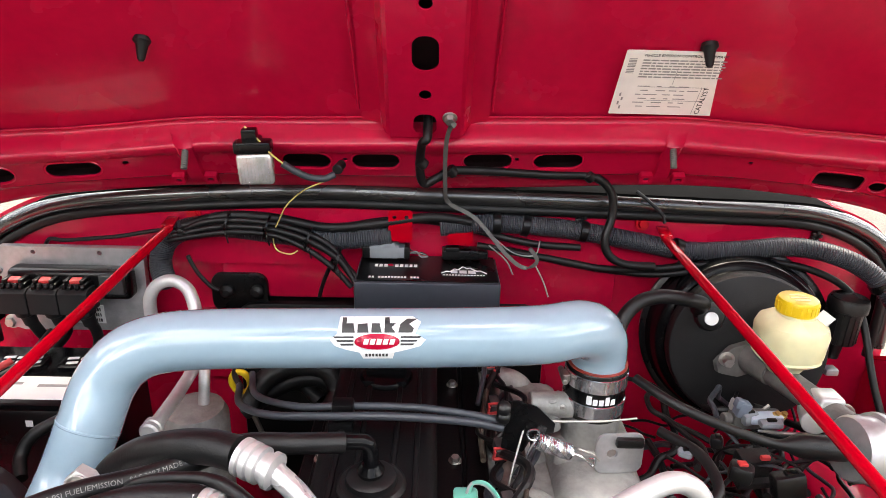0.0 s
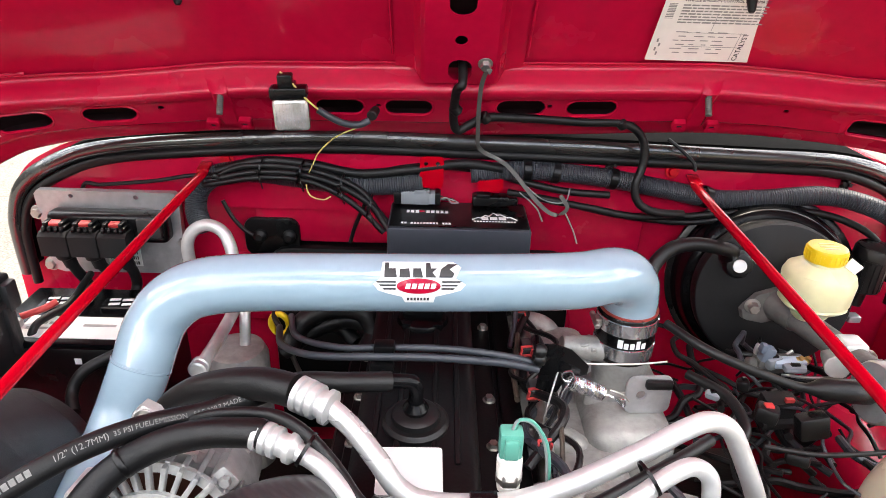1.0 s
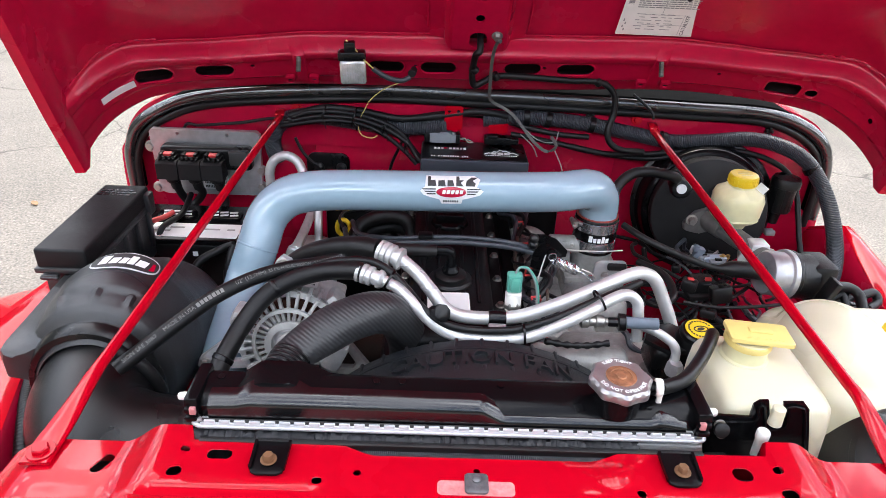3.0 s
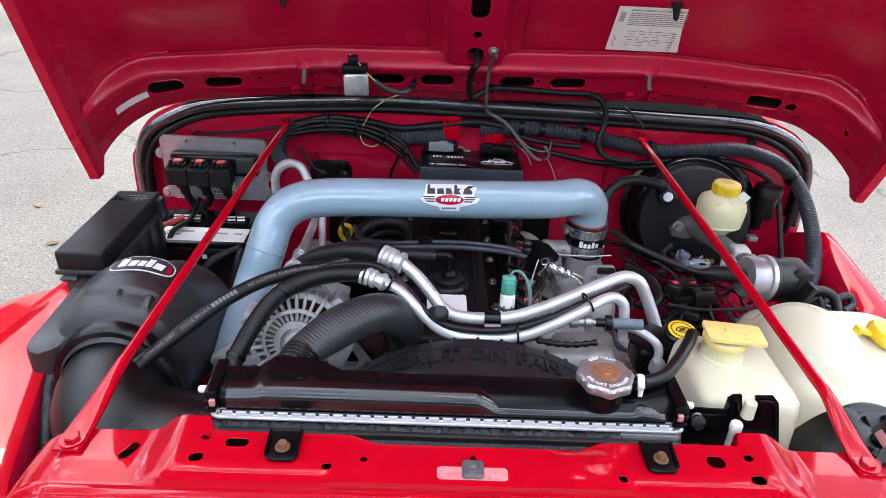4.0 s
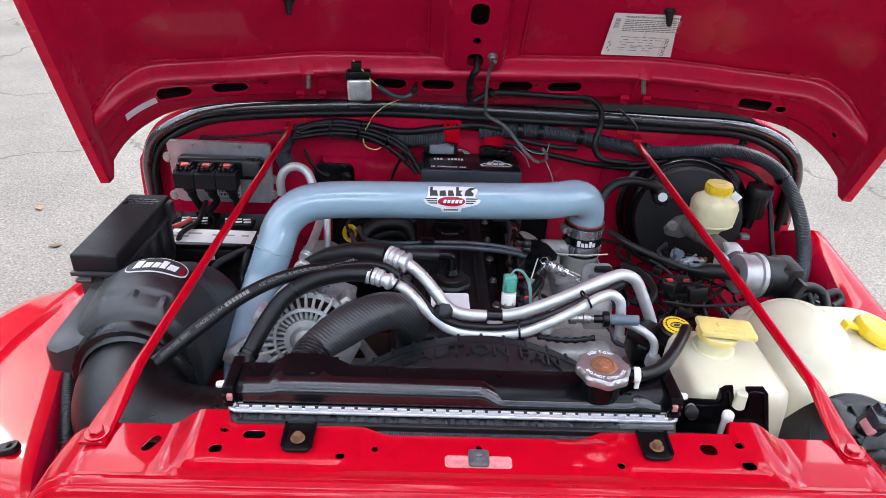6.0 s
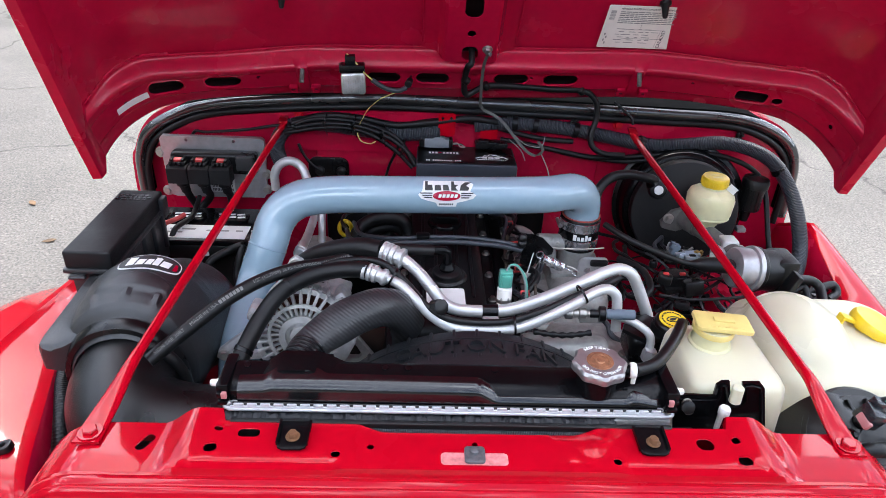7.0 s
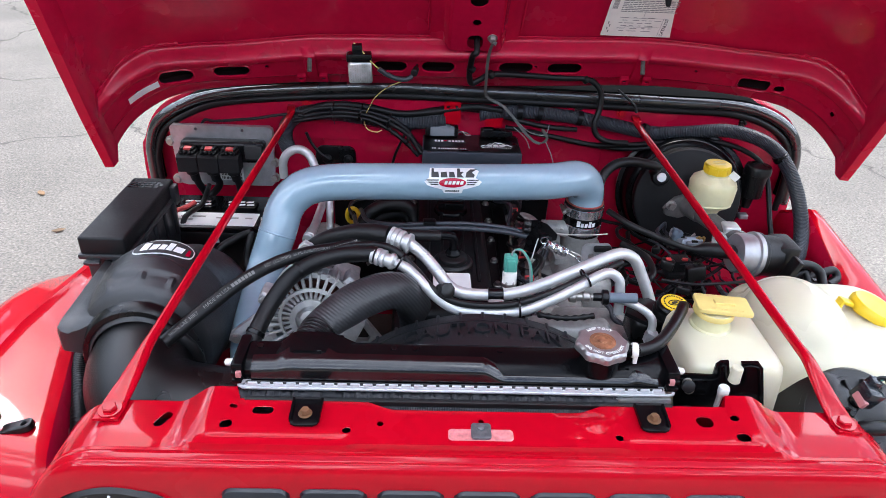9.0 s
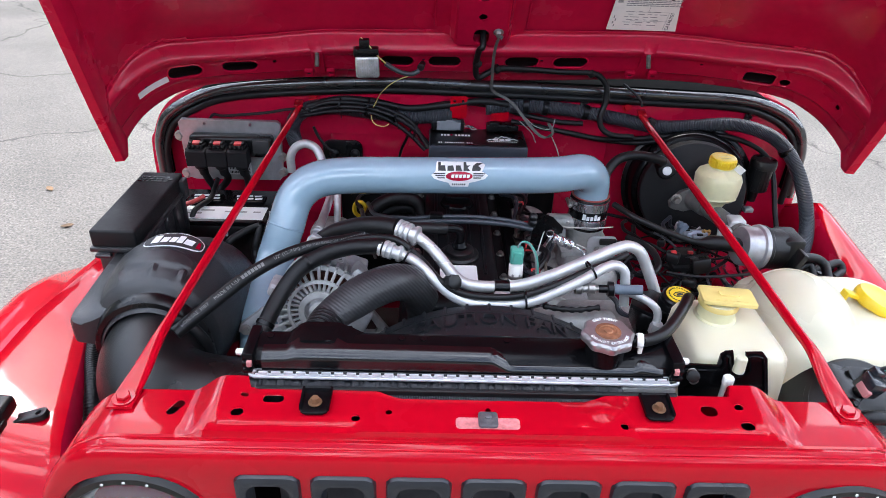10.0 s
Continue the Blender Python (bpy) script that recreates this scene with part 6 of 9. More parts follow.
bm = B()
box(bm, (-0.532, 0.600, 0.856), (0.010, 0.001, 0.010), 0)
part("mark", bm, WHITE, battery)
for q, r in (([(-0.615, 0.620, 0.864), (-0.607, 0.640, 0.894), (-0.591, 0.700, 0.893), (-0.595, 0.760, 0.897), (-0.602, 0.800, 0.896)], 0.006),
             ([(-0.511, 0.530, 0.818), (-0.526, 0.560, 0.831), (-0.514, 0.580, 0.853), (-0.480, 0.600, 0.867), (-0.451, 0.600, 0.880)], 0.009),
             ([(-0.451, 0.600, 0.880), (-0.458, 0.580, 0.855), (-0.460, 0.560, 0.823), (-0.440, 0.520, 0.812)], 0.008),
             ([(-0.686, 0.780, 0.854), (-0.611, 0.790, 0.862), (-0.485, 0.790, 0.862), (-0.442, 0.780, 0.861)], 0.005)):
    t = thing("battery_cable", "black battery cable beside the battery", "cable", group="battery cables")
    bm = B()
    tube(bm, q, r, 12)
    part("sheath", bm, RUBBER, t)

hd = thing("battery_clamp", "black battery hold-down strap with threaded rod", "clamp")
bm = B()
box(bm, (-0.435, 0.690, 0.860), (0.012, 0.10, 0.020), 0.003)
part("strap", bm, SATIN, hd)
bm = B()
tube(bm, [(-0.440, 0.632, 0.800), (-0.438, 0.632, 0.850), (-0.436, 0.634, 0.898)], 0.003, 8, step=0.002, radius=lambda s, i: 0.0034 if i % 2 else 0.0029)
part("rod", bm, STEEL, hd)

# ---- control module on the firewall ----
ecu = thing("control_module", "engine control module on a bare metal plate", "control module")
bm = B()
prism(bm, [(-0.118, -0.072), (-0.100, -0.078), (0.110, -0.076), (0.118, -0.066), (0.122, 0.070), (0.114, 0.077), (-0.116, 0.077), (-0.122, 0.070)], 0.016, Matrix.Translation((-0.565, 0.832, 0.960)) @ FLIP, bevel=0.002, holes=[ring2d(0.004, 10, -0.06, 0.068), ring2d(0.004, 10, 0.05, 0.068)])
part("plate", bm, ZINC, ecu)
for x, z in ((-0.690, 0.994), (-0.688, 0.895), (-0.448, 0.905), (-0.446, 0.945)):
    bm = B()
    hexbolt(bm, (x, 0.838, z), (0, -1, 0.1), 0.009, 0.012, 0.013)
    part("bolt", bm, STEEL, ecu)
bm = B()
box(bm, (-0.558, 0.817, 0.982), (0.200, 0.034, 0.054), 0.010, seg=3)
part("connector_block", bm, SATIN, ecu)
for k, x in enumerate((-0.635, -0.586, -0.537)):
    y, z = 0.788, 0.964
    bm = B()
    prism(bm, [(-0.020, -0.020), (0.018, -0.020), (0.018, 0.020), (-0.012, 0.022), (-0.020, 0.016)], 0.0465, Matrix(((0, 0, 1, x - 0.0233), (1, 0, 0, y), (0, 1, 0, z), (0, 0, 0, 1))), bevel=0.002)
    plug = part("plug", bm, MATT, ecu)
    # locking lever with its knuckles and red tab
    bm = B()
    box(bm, (x, y + 0.004, z + 0.025), (0.040, 0.026, 0.010), 0.003)
    for sx in (-0.015, -0.005, 0.006, 0.015):
        cyl(bm, (x + sx - 0.003, y - 0.009, z + 0.025), (x + sx + 0.003, y - 0.009, z + 0.025), 0.0058, 0.0058, 12)
    part("lever", bm, SATIN, plug)
    bm = B()
    box(bm, (x + 0.001, y - 0.001, z + 0.033), (0.018, 0.013, 0.007), 0.002, rot=(12, 0, 0))
    part("red_tab", bm, REDPLAST, plug, "red locking tab")
    for sx in (-0.013, 0.013):
        bm = B()
        box(bm, (x + sx, y + 0.002, z + 0.0335), (0.007, 0.022, 0.006), 0.0015)
        part("latch_arm", bm, SATIN, plug)
    bm = B()
    lathe(bm, [(0.017, 0.0), (0.016, 0.012), (0.0115, 0.016), (0.0105, 0.034)], (x + 0.002, y + 0.004, z - 0.018), (0.08, 0.22, -1), 16)
    part("boot", bm, MATT, plug)
    bm = B()
    tube(bm, [(x + 0.004, y + 0.010, z - 0.045), (x + 0.008, y + 0.018, z - 0.068), (x + (0.020, -0.016, 0.006)[k], y + 0.020, z - 0.098), (x + (0.026, -0.045, 0.002)[k], y - 0.02, z - 0.120)], 0.009, 12)
    part("cable", bm, RUBBER, plug)
bm = B()
box(bm, (-0.484, 0.798, 0.987), (0.040, 0.012, 0.034), 0.003)
part("empty_socket", bm, INK, ecu)
bm = B()
box(bm, (-0.552, 0.830, 0.915), (0.058, 0.002, 0.034), 0)
part("bar_code_label", bm, WHITE, ecu, "white bar code label")
bx, by, bz = (-0.551, 0.828, 0.915)
for k in range(3):
    bm = B()
    for j in range(14):
        box(bm, (bx - 0.024 + 0.0036 * j, by - 0.0006, bz + 0.010 - 0.010 * k), (0.0016 if (j * 7 + k) % 3 else 0.0026, 0.0006, 0.006), 0)
    part("bar_code", bm, INK, ecu, smooth=False)
bm = B()
tube(bm, [(-0.352, 0.828, 1.076), (-0.388, 0.834, 1.072), (-0.428, 0.840, 1.066), (-0.478, 0.845, 1.055), (-0.534, 0.850, 1.047), (-0.584, 0.855, 1.041), (-0.608, 0.858, 1.042), (-0.622, 0.862, 1.026)], 0.0035, 8)
wire_ob = part("antenna_lead", bm, RUBBER)
tagged(wire_ob, "thin black lead running along the cowl", "cable")

# ---- switch controller box ----
pod = thing("switch_controller", "dark grey metal controller box with printed top", "controller box")
PX0, PX1, PY0, PY1, PZ = -0.082, 0.150, 0.748, 0.862, 1.022
bm = B()
box(bm, ((PX0 + PX1) / 2, (PY0 + PY1) / 2, PZ - 0.030), (PX1 - PX0, PY1 - PY0, 0.060), 0.004)
part("case", bm, ANODISED, pod)
bm = B()
box(bm, ((PX0 + PX1) / 2, (PY0 + PY1) / 2 + 0.002, PZ + 0.0005), (PX1 - PX0 - 0.008, PY1 - PY0 - 0.008, 0.002), 0)
part("top_plate", bm, SATIN, pod)
bm = B()
x = PX0 + 0.028
for w in (0.006, 0.007, 0.007, 0.009, 0.007, 0.007, 0.007, 0.006, 0.007):
    if abs(w - 0.009) > 1e-6:
        box(bm, (x + w / 2, PY1 - 0.048, PZ + 0.002), (w * 0.8, 0.010, 0.0006), 0)
    x += w + 0.001
part("logo_bars", bm, WHITE, pod, "plain white print bars", smooth=False)
bm = B()
box(bm, (PX0 + 0.054, PY1 - 0.046, PZ + 0.002), (0.007, 0.008, 0.0006), 0, rot=(0, 0, 30))
part("logo_dot", bm, LOGO_RED, pod)
bm = B()
for k in range(16):
    if k not in (2, 12):
        box(bm, (PX0 + 0.024 + 0.0051 * k, PY1 - 0.096, PZ + 0.002), (0.0036, 0.006, 0.0006), 0)
part("print_bars", bm, WHITE, pod, smooth=False)
bm = B()
ridge = [(0.0, 0.0), (0.010, 0.008), (0.015, 0.006), (0.022, 0.018), (0.028, 0.014), (0.036, 0.028), (0.042, 0.020), (0.048, 0.022), (0.058, 0.010), (0.064, 0.011), (0.074, 0.0)]
tube(bm, [(PX1 - 0.094 + a, PY1 - 0.076 + b, PZ + 0.002) for a, b in ridge], 0.0012, 5, n=1)
for k, w in enumerate((0.011, 0.012, 0.012)):
    box(bm, (PX1 - 0.073 + 0.0145 * k, PY1 - 0.070, PZ + 0.002), (w, 0.011, 0.0006), 0)
for k in range(14):
    box(bm, (PX1 - 0.090 + 0.005 * k, PY1 - 0.083, PZ + 0.002), (0.0035, 0.003, 0.0006), 0)
part("mountain_mark", bm, WHITE, pod, "plain white mountain outline", smooth=False)
bm = B()
box(bm, (-0.040, 0.846, 1.039), (0.050, 0.026, 0.024), 0.004)
box(bm, (-0.014, 0.846, 1.038), (0.018, 0.024, 0.020), 0.003)
box(bm, (-0.032, 0.840, 1.050), (0.020, 0.014, 0.008), 0.002)
part("grey_connector", bm, GREYPL, pod, "grey plastic connector")
bm = B()
box(bm, (-0.070, 0.846, 1.038), (0.014, 0.024, 0.022), 0.004)
part("connector_boot", bm, SATIN, pod)
bm = B()
box(bm, (-0.002, 0.846, 1.038), (0.010, 0.026, 0.022), 0.003)
part("connector_seal", bm, SATIN, pod)
bm = B()
box(bm, (0.088, 0.846, 1.036), (0.062, 0.026, 0.018), 0.004)
box(bm, (0.075, 0.840, 1.046), (0.024, 0.016, 0.008), 0.002)
box(bm, (0.126, 0.846, 1.035), (0.018, 0.020, 0.014), 0.003)
part("black_connector", bm, SATIN, pod)
for k in range(5):
    bm = B()
    tube(bm, [(0.002, 0.846, 1.034 + 0.003 * (k % 3)), (0.014, 0.842 + 0.003 * k, 1.038 - 0.002 * k), (0.022, 0.846 + 0.002 * k, 1.028 + 0.001 * k), (0.034, 0.852, 1.026)], 0.0016, 6)
    part("wire", bm, (WIRE_W, REDPLAST, RUBBER, WIRE_W, RUBBER)[k], pod)
for c, w, h in (((-0.013, 0.838, 1.085), 0.040, 0.054), ((0.087, 0.838, 1.070), 0.042, 0.032)):
    t = thing("bracket", "small red painted steel bracket on the cowl", "bracket", group="cowl brackets")
    bm = B()
    prism(bm, rounded(w, h, 0.006, 3), 0.003, Matrix.Translation(c) @ FLIP, holes=[ring2d(0.0035, 10, -0.010, h * 0.28), ring2d(0.0035, 10, 0.010, h * 0.28)])
    part("plate", bm, RED, t)

# ---- brake booster, master cylinder, reservoir ----
booster = thing("brake_booster", "round black brake booster on the firewall", "brake booster")
b0, bd = Vector((0.572, 0.868, 0.900)), Vector((-0.028, -0.160, 0.032))
bm = B()
lathe(bm, [(0.125, 0.0), (0.140, 0.012), (0.150, 0.050), (0.152, 0.056), (0.156, 0.058), (0.156, 0.066), (0.150, 0.069)], b0, bd, 56)
part("rear_shell", bm, SATIN, booster)
bm = B()
lathe(bm, [(0.150, 0.066), (0.143, 0.072), (0.141, 0.077), (0.143, 0.082), (0.139, 0.087), (0.137, 0.108), (0.132, 0.115), (0.124, 0.118), (0.122, 0.126)], b0, bd, 64)
part("front_shell", bm, GLOSS, booster)
bm = B()
lathe(bm, [(0.1195, 0.118), (0.1225, 0.124), (0.1225, 0.146), (0.1195, 0.152), (0.114, 0.154), (0.078, 0.156), (0.072, 0.159), (0.040, 0.160), (0.010, 0.160)], b0, bd, 64)
part("front_face", bm, MATT, booster, "matt dark grey front disc")
bm = B()
vc = Vector((0.481, 0.695, 1.000)) + Vector((-0.020, -0.004, 0.002))
lathe(bm, [(0.017, -0.058), (0.018, -0.010), (0.022, -0.006), (0.022, 0.003), (0.018, 0.010), (0.0125, 0.012)], vc, bd, 24)
part("valve_grommet", bm, RUBBER, booster)
bm = B()
lathe(bm, [(0.0105, 0.011), (0.010, 0.0145), (0.006, 0.0155)], vc, bd, 20)
part("valve_cap", bm, WHITE, booster, "white check valve cap")
vac = thing("vacuum_hose", "thick black vacuum hose to the brake booster", "hose")
bm = B()
tube(bm, [vc + Vector((-0.017, 0.006, 0.008)), (0.441, 0.676, 1.030), (0.404, 0.665, 1.043), (0.372, 0.662, 1.047), (0.338, 0.655, 1.040), (0.313, 0.640, 1.018), (0.300, 0.615, 0.985)], 0.0105, 16)
part("hose", bm, RUBBER, vac)
mc = thing("master_cylinder", "cast brake master cylinder with bolted flange", "master cylinder")
m0, m1 = Vector((0.545, 0.712, 0.925)), Vector((0.610, 0.545, 0.915))
bm = B()
cyl(bm, m0, m1, 0.021, 0.018, 24)
cyl(bm, m0, m0.lerp(m1, 0.28), 0.026, 0.023, 24)
cyl(bm, m1, m1 + (m1 - m0).normalized() * 0.012, 0.020, 0.018, 24)
part("bore", bm, DIRTY_CAST, mc)
bm = B()
prism(bm, [(-0.058, -0.008), (-0.050, -0.014), (-0.028, -0.026), (0.028, -0.026), (0.050, -0.014), (0.058, -0.008), (0.058, 0.008), (0.050, 0.014), (0.028, 0.026), (-0.028, 0.026), (-0.050, 0.014), (-0.058, 0.008)], 0.012, basis(m0, (0.96, 0.1, 0.28), (-0.3, 0.1, 0.9)), bevel=0.003)
part("flange", bm, DIRTY_CAST, mc)
bm = B()
hexbolt(bm, (0.500, 0.690, 0.930), (-0.2, -1, 0.1), 0.0085, 0.018, 0.012)
part("flange_nut", bm, STEEL, mc)
bm = B()
box(bm, (0.598, 0.585, 0.922), (0.036, 0.036, 0.034), 0.006, seg=3)
part("outlet_block", bm, ALU, mc)
bm = B()
cyl(bm, (0.566, 0.552, 0.912), (0.588, 0.600, 0.902), 0.0165, 0.0165, 20)
part("end_plug", bm, ALU, mc, "bright end plug")
for q in ([(0.596, 0.570, 0.929), (0.627, 0.580, 0.922), (0.653, 0.600, 0.894), (0.650, 0.620, 0.864)], [(0.541, 0.620, 0.894), (0.525, 0.620, 0.879), (0.501, 0.620, 0.870), (0.488, 0.630, 0.853)], [(0.589, 0.560, 0.918), (0.577, 0.560, 0.892), (0.551, 0.580, 0.874), (0.521, 0.600, 0.864)]):
    bm = B()
    tube(bm, q, 0.0028, 8)
    part("brake_line", bm, STEEL, mc)
res = thing("brake_fluid_reservoir", "yellowed brake fluid reservoir with yellow cap", "reservoir")
R0 = Vector((0.568, 0.655, 0.935))
bm = B()
rows = []
for h, sx, sy in ((0.0, 0.024, 0.020), (0.012, 0.030, 0.026), (0.020, 0.044, 0.036), (0.026, 0.050, 0.042), (0.030, 0.049, 0.041), (0.034, 0.051, 0.043), (0.068, 0.053, 0.045), (0.080, 0.048, 0.042), (0.088, 0.034, 0.032), (0.092, 0.027, 0.026), (0.100, 0.026, 0.026)):
    rows.append([R0 + Vector((0.92 * sx * math.copysign(abs(math.cos(a)) ** 0.75, math.cos(a)), sy * math.copysign(abs(math.sin(a)) ** 0.75, math.sin(a)), h)) for a in (2 * math.pi * k / 36 for k in range(37))])
vs = loft(bm, rows)
bmesh.ops.remove_doubles(bm, verts=bm.verts, dist=1e-5)
part("tank", bm, MILKY2, res)
bm = B()
lathe(bm, [(0.0270, 0.096), (0.0280, 0.098), (0.0280, 0.114), (0.0265, 0.117), (0.020, 0.118), (0.010, 0.118)], R0, (0, 0, 1), 36)
cp = part("cap", bm, YELLOW, res, "yellow screw cap")
for k in range(24):
    a = 2 * math.pi * k / 24
    bm = B()
    box(bm, R0 + Vector((0.028 * math.cos(a), 0.028 * math.sin(a), 0.106)), (0.002, 0.003, 0.013), 0, rot=(0, 0, math.degrees(a)))
    part("grip", bm, YELLOW, cp)
for k in range(3):
    bm = B()
    box(bm, R0 + Vector((0.0, -0.011 + 0.009 * k, 0.1185)), (0.028 - 0.006 * abs(k - 1), 0.003, 0.0008), 0)
    part("print_bar", bm, YELLOW2, cp)
bm = B()
box(bm, (0.599, 0.640, 1.023), (0.020, 0.002, 0.030), 0, rot=(0, 30, -30))
part("paper_tag", bm, WHITE, res)
acc = thing("vacuum_canister", "black ribbed cylindrical canister with a grey top", "canister")
bm = B()
A0 = Vector((0.716, 0.765, 0.925))
lathe(bm, [(0.010, -0.03), (0.012, -0.004), (0.026, 0.002), (0.0265, 0.058), (0.031, 0.060), (0.031, 0.072), (0.029, 0.078), (0.027, 0.079)], A0, (0.05, 0, 1), 32)
part("body", bm, PLASTIC, acc)
bm = B()
lathe(bm, [(0.0285, 0.0785), (0.028, 0.0805)], A0, (0.05, 0, 1), 32)
part("top_disc", bm, SATIN, acc)
for k in range(18):
    a = 2 * math.pi * k / 18
    bm = B()
    box(bm, A0 + Vector((0.0268 * math.cos(a), 0.0268 * math.sin(a), 0.03)), (0.002, 0.003, 0.052), 0, rot=(0, 0, math.degrees(a)))
    part("rib", bm, PLASTIC, acc)
bm = B()
box(bm, A0 + Vector((-0.012, -0.02, -0.045)), (0.022, 0.02, 0.012), 0.003)
part("foot", bm, ZINC, acc)

# ---- cruise servo ----
servo = thing("cruise_servo", "cruise control servo with bright can and black housing", "servo")
bm = B()
sa = Vector((1, 0.08, -0.12)).normalized()
S0 = Vector((0.568, 0.470, 0.934))
lathe(bm, [(0.020, -0.012), (0.038, -0.010), (0.041, -0.006), (0.041, 0.022), (0.046, 0.024), (0.047, 0.030), (0.045, 0.036)], S0, sa, 40)
part("can", bm, ZINC, servo)
bm = B()
lathe(bm, [(0.0465, 0.034), (0.046, 0.040), (0.042, 0.044), (0.042, 0.075)], S0, sa, 40)
box(bm, S0 + sa * 0.092, (0.045, 0.068, 0.078), 0.008)
part("housing", bm, PLASTIC, servo)
bm = B()
box(bm, S0 + Vector((0.085, -0.052, -0.01)), (0.012, 0.03, 0.06), 0.003, rot=(0, 20, 0))
part("bracket", bm, PLASTIC, servo)
cab = thing("cruise_cable", "black cruise control cable with rubber boot", "cable")
bm = B()
c = [S0 + sa * -0.008, (0.529, 0.455, 0.946), (0.496, 0.460, 0.945), (0.461, 0.465, 0.944), (0.416, 0.470, 0.957), (0.370, 0.480, 0.972), (0.337, 0.500, 0.981), (0.308, 0.540, 0.986)]
tube(bm, c, 0.006, 14, step=0.008, radius=lambda s, i: 0.0155 if 0.012 < s < 0.075 else max(0.0062, 0.0155 - (s - 0.075) * 0.5) if s >= 0.075 else 0.012)
part("cable_and_boot", bm, RUBBER, cab)


# ---- alternator ----
alt = thing("alternator", "cast aluminium alternator with cooling slots", "alternator")
AL = Vector((-0.259, 0.235, 0.925))
ad = Vector((0.05, -1, 0.22)).normalized()
AMt = Matrix.Translation(AL) @ aim(ad)
bm = B()
lathe(bm, [(0.068, -0.135), (0.070, -0.13), (0.070, -0.034), (0.066, -0.026), (0.050, -0.022)], AL, ad, 40)
part("stator", bm, ALT_CAST, alt)
bm = B()
lathe(bm, [(0.060, -0.03), (0.060, -0.016), (0.03, -0.014)], AL, ad, 36)
part("winding", bm, COPPER, alt, "copper windings behind the slots")
for r0, r1, h in ((0.070, 0.079, 0.0), (0.026, 0.036, 0.016), (0.050, 0.055, 0.012)):
    bm = B()
    lathe(bm, [(r0, h - 0.004), (r1, h - 0.003), (r1, h + 0.003), (r0, h + 0.004), (r0, h - 0.004)], AL, ad, 48, caps=False)
    part("rim", bm, ALT_CAST, alt)
bm = B()
lathe(bm, [(0.080, -0.075), (0.080, -0.040), (0.076, -0.034), (0.070, -0.034)], AL, ad, 48, caps=False)
part("front_band", bm, ALT_CAST, alt)
for k in range(32):
    a = 2 * math.pi * k / 32
    bm = B()
    box(bm, (0.056, 0, 0.006), (0.046, 0.0052, 0.009), 0.0015)
    box(bm, (0.0775, 0, -0.020), (0.006, 0.0055, 0.042), 0.0015)
    bmesh.ops.transform(bm, matrix=AMt @ Matrix.Rotation(a, 4, "Z"), verts=bm.verts)
    part("vane", bm, ALT_CAST, alt)
bm = B()
lathe(bm, [(0.030, -0.014), (0.028, 0.010), (0.020, 0.014), (0.018, 0.020), (0.010, 0.022)], AL, ad, 24)
hexbolt(bm, AL + ad * 0.022, ad, 0.010, 0.010)
part("bearing_cap", bm, ALT_CAST, alt)
for a in (40, 160, 280):
    bm = B()
    m = AMt @ Matrix.Rotation(radians(a), 4, "Z") @ Matrix.Translation((0.084, 0, -0.03))
    box(bm, (0, 0, 0), (0.022, 0.026, 0.05), 0.006)
    hexbolt(bm, (0.002, 0, 0.026), (0, 0, 1), 0.006, 0.006)
    bmesh.ops.transform(bm, matrix=m, verts=bm.verts)
    part("ear", bm, ALT_CAST, alt)
bm = B()
prism(bm, rounded(0.055, 0.018, 0.003, 3), 0.001, basis(AL + Vector((0.012, 0.035, 0.0815)), (1, 0, -0.15), (0, 1, 0.2)))
lab = part("rating_label", bm, ALU, alt, "silver rating label")
bm = B()
for k in range(5):
    box(bm, AL + Vector((-0.004 + 0.009 * k, 0.035, 0.0835 - 0.0012 * k)), (0.006, 0.008, 0.0006), 0)
part("print_bars", bm, INK, lab, smooth=False)
bm = B()
box(bm, (-0.188, 0.220, 0.926), (0.03, 0.06, 0.05), 0.008, rot=(0, 25, 0))
box(bm, (-0.214, 0.300, 0.971), (0.06, 0.06, 0.014), 0.005, rot=(0, 20, 0))
part("mounting_bracket", bm, ALT_CAST, alt)
for a0, r1, w in ((200, 0.150, 0.020), (330, 0.130, 0.018), (95, 0.118, 0.020)):
    # triangular webbed arm of the end frame
    bm = B()
    prism(bm, [(0.060, -0.040), (0.074, -0.034), (r1, -w * 0.55), (r1 + 0.008, 0.0), (r1, w * 0.55), (0.074, 0.034), (0.060, 0.040)], 0.014, AMt @ Matrix.Rotation(radians(a0), 4, "Z") @ Matrix.Translation((0, 0, -0.034)), bevel=0.003, holes=[[(0.082, -0.018), (r1 - 0.022, -0.004), (r1 - 0.022, 0.004), (0.082, 0.018)]])
    arm = part("arm", bm, ALT_CAST, alt)
    bm = B()
    hexbolt(bm, AMt @ Matrix.Rotation(radians(a0), 4, "Z") @ Vector((r1 - 0.006, 0, -0.020)), ad, 0.007, 0.007, 0.010)
    part("arm_bolt", bm, STEEL, arm)

# ---- upper radiator hose ----
uh = thing("upper_radiator_hose", "large black moulded radiator hose with clamp", "hose")
bm = B()
c = tube(bm, [(-0.229, 0.062, 1.008), (-0.221, 0.085, 1.013), (-0.198, 0.115, 1.018), (-0.164, 0.145, 1.025), (-0.127, 0.175, 1.021), (-0.098, 0.205, 0.993), (-0.084, 0.235, 0.935), (-0.082, 0.260, 0.874), (-0.079, 0.280, 0.813)], 0.027, 28, step=0.003, radius=lambda s, i: 0.0245 + 0.0050 * min(1, max(0, (s - 0.03) / 0.05)) + (0.00012 if i % 2 else 0.0))
part("hose", bm, WEAVE, uh)
bm = B()
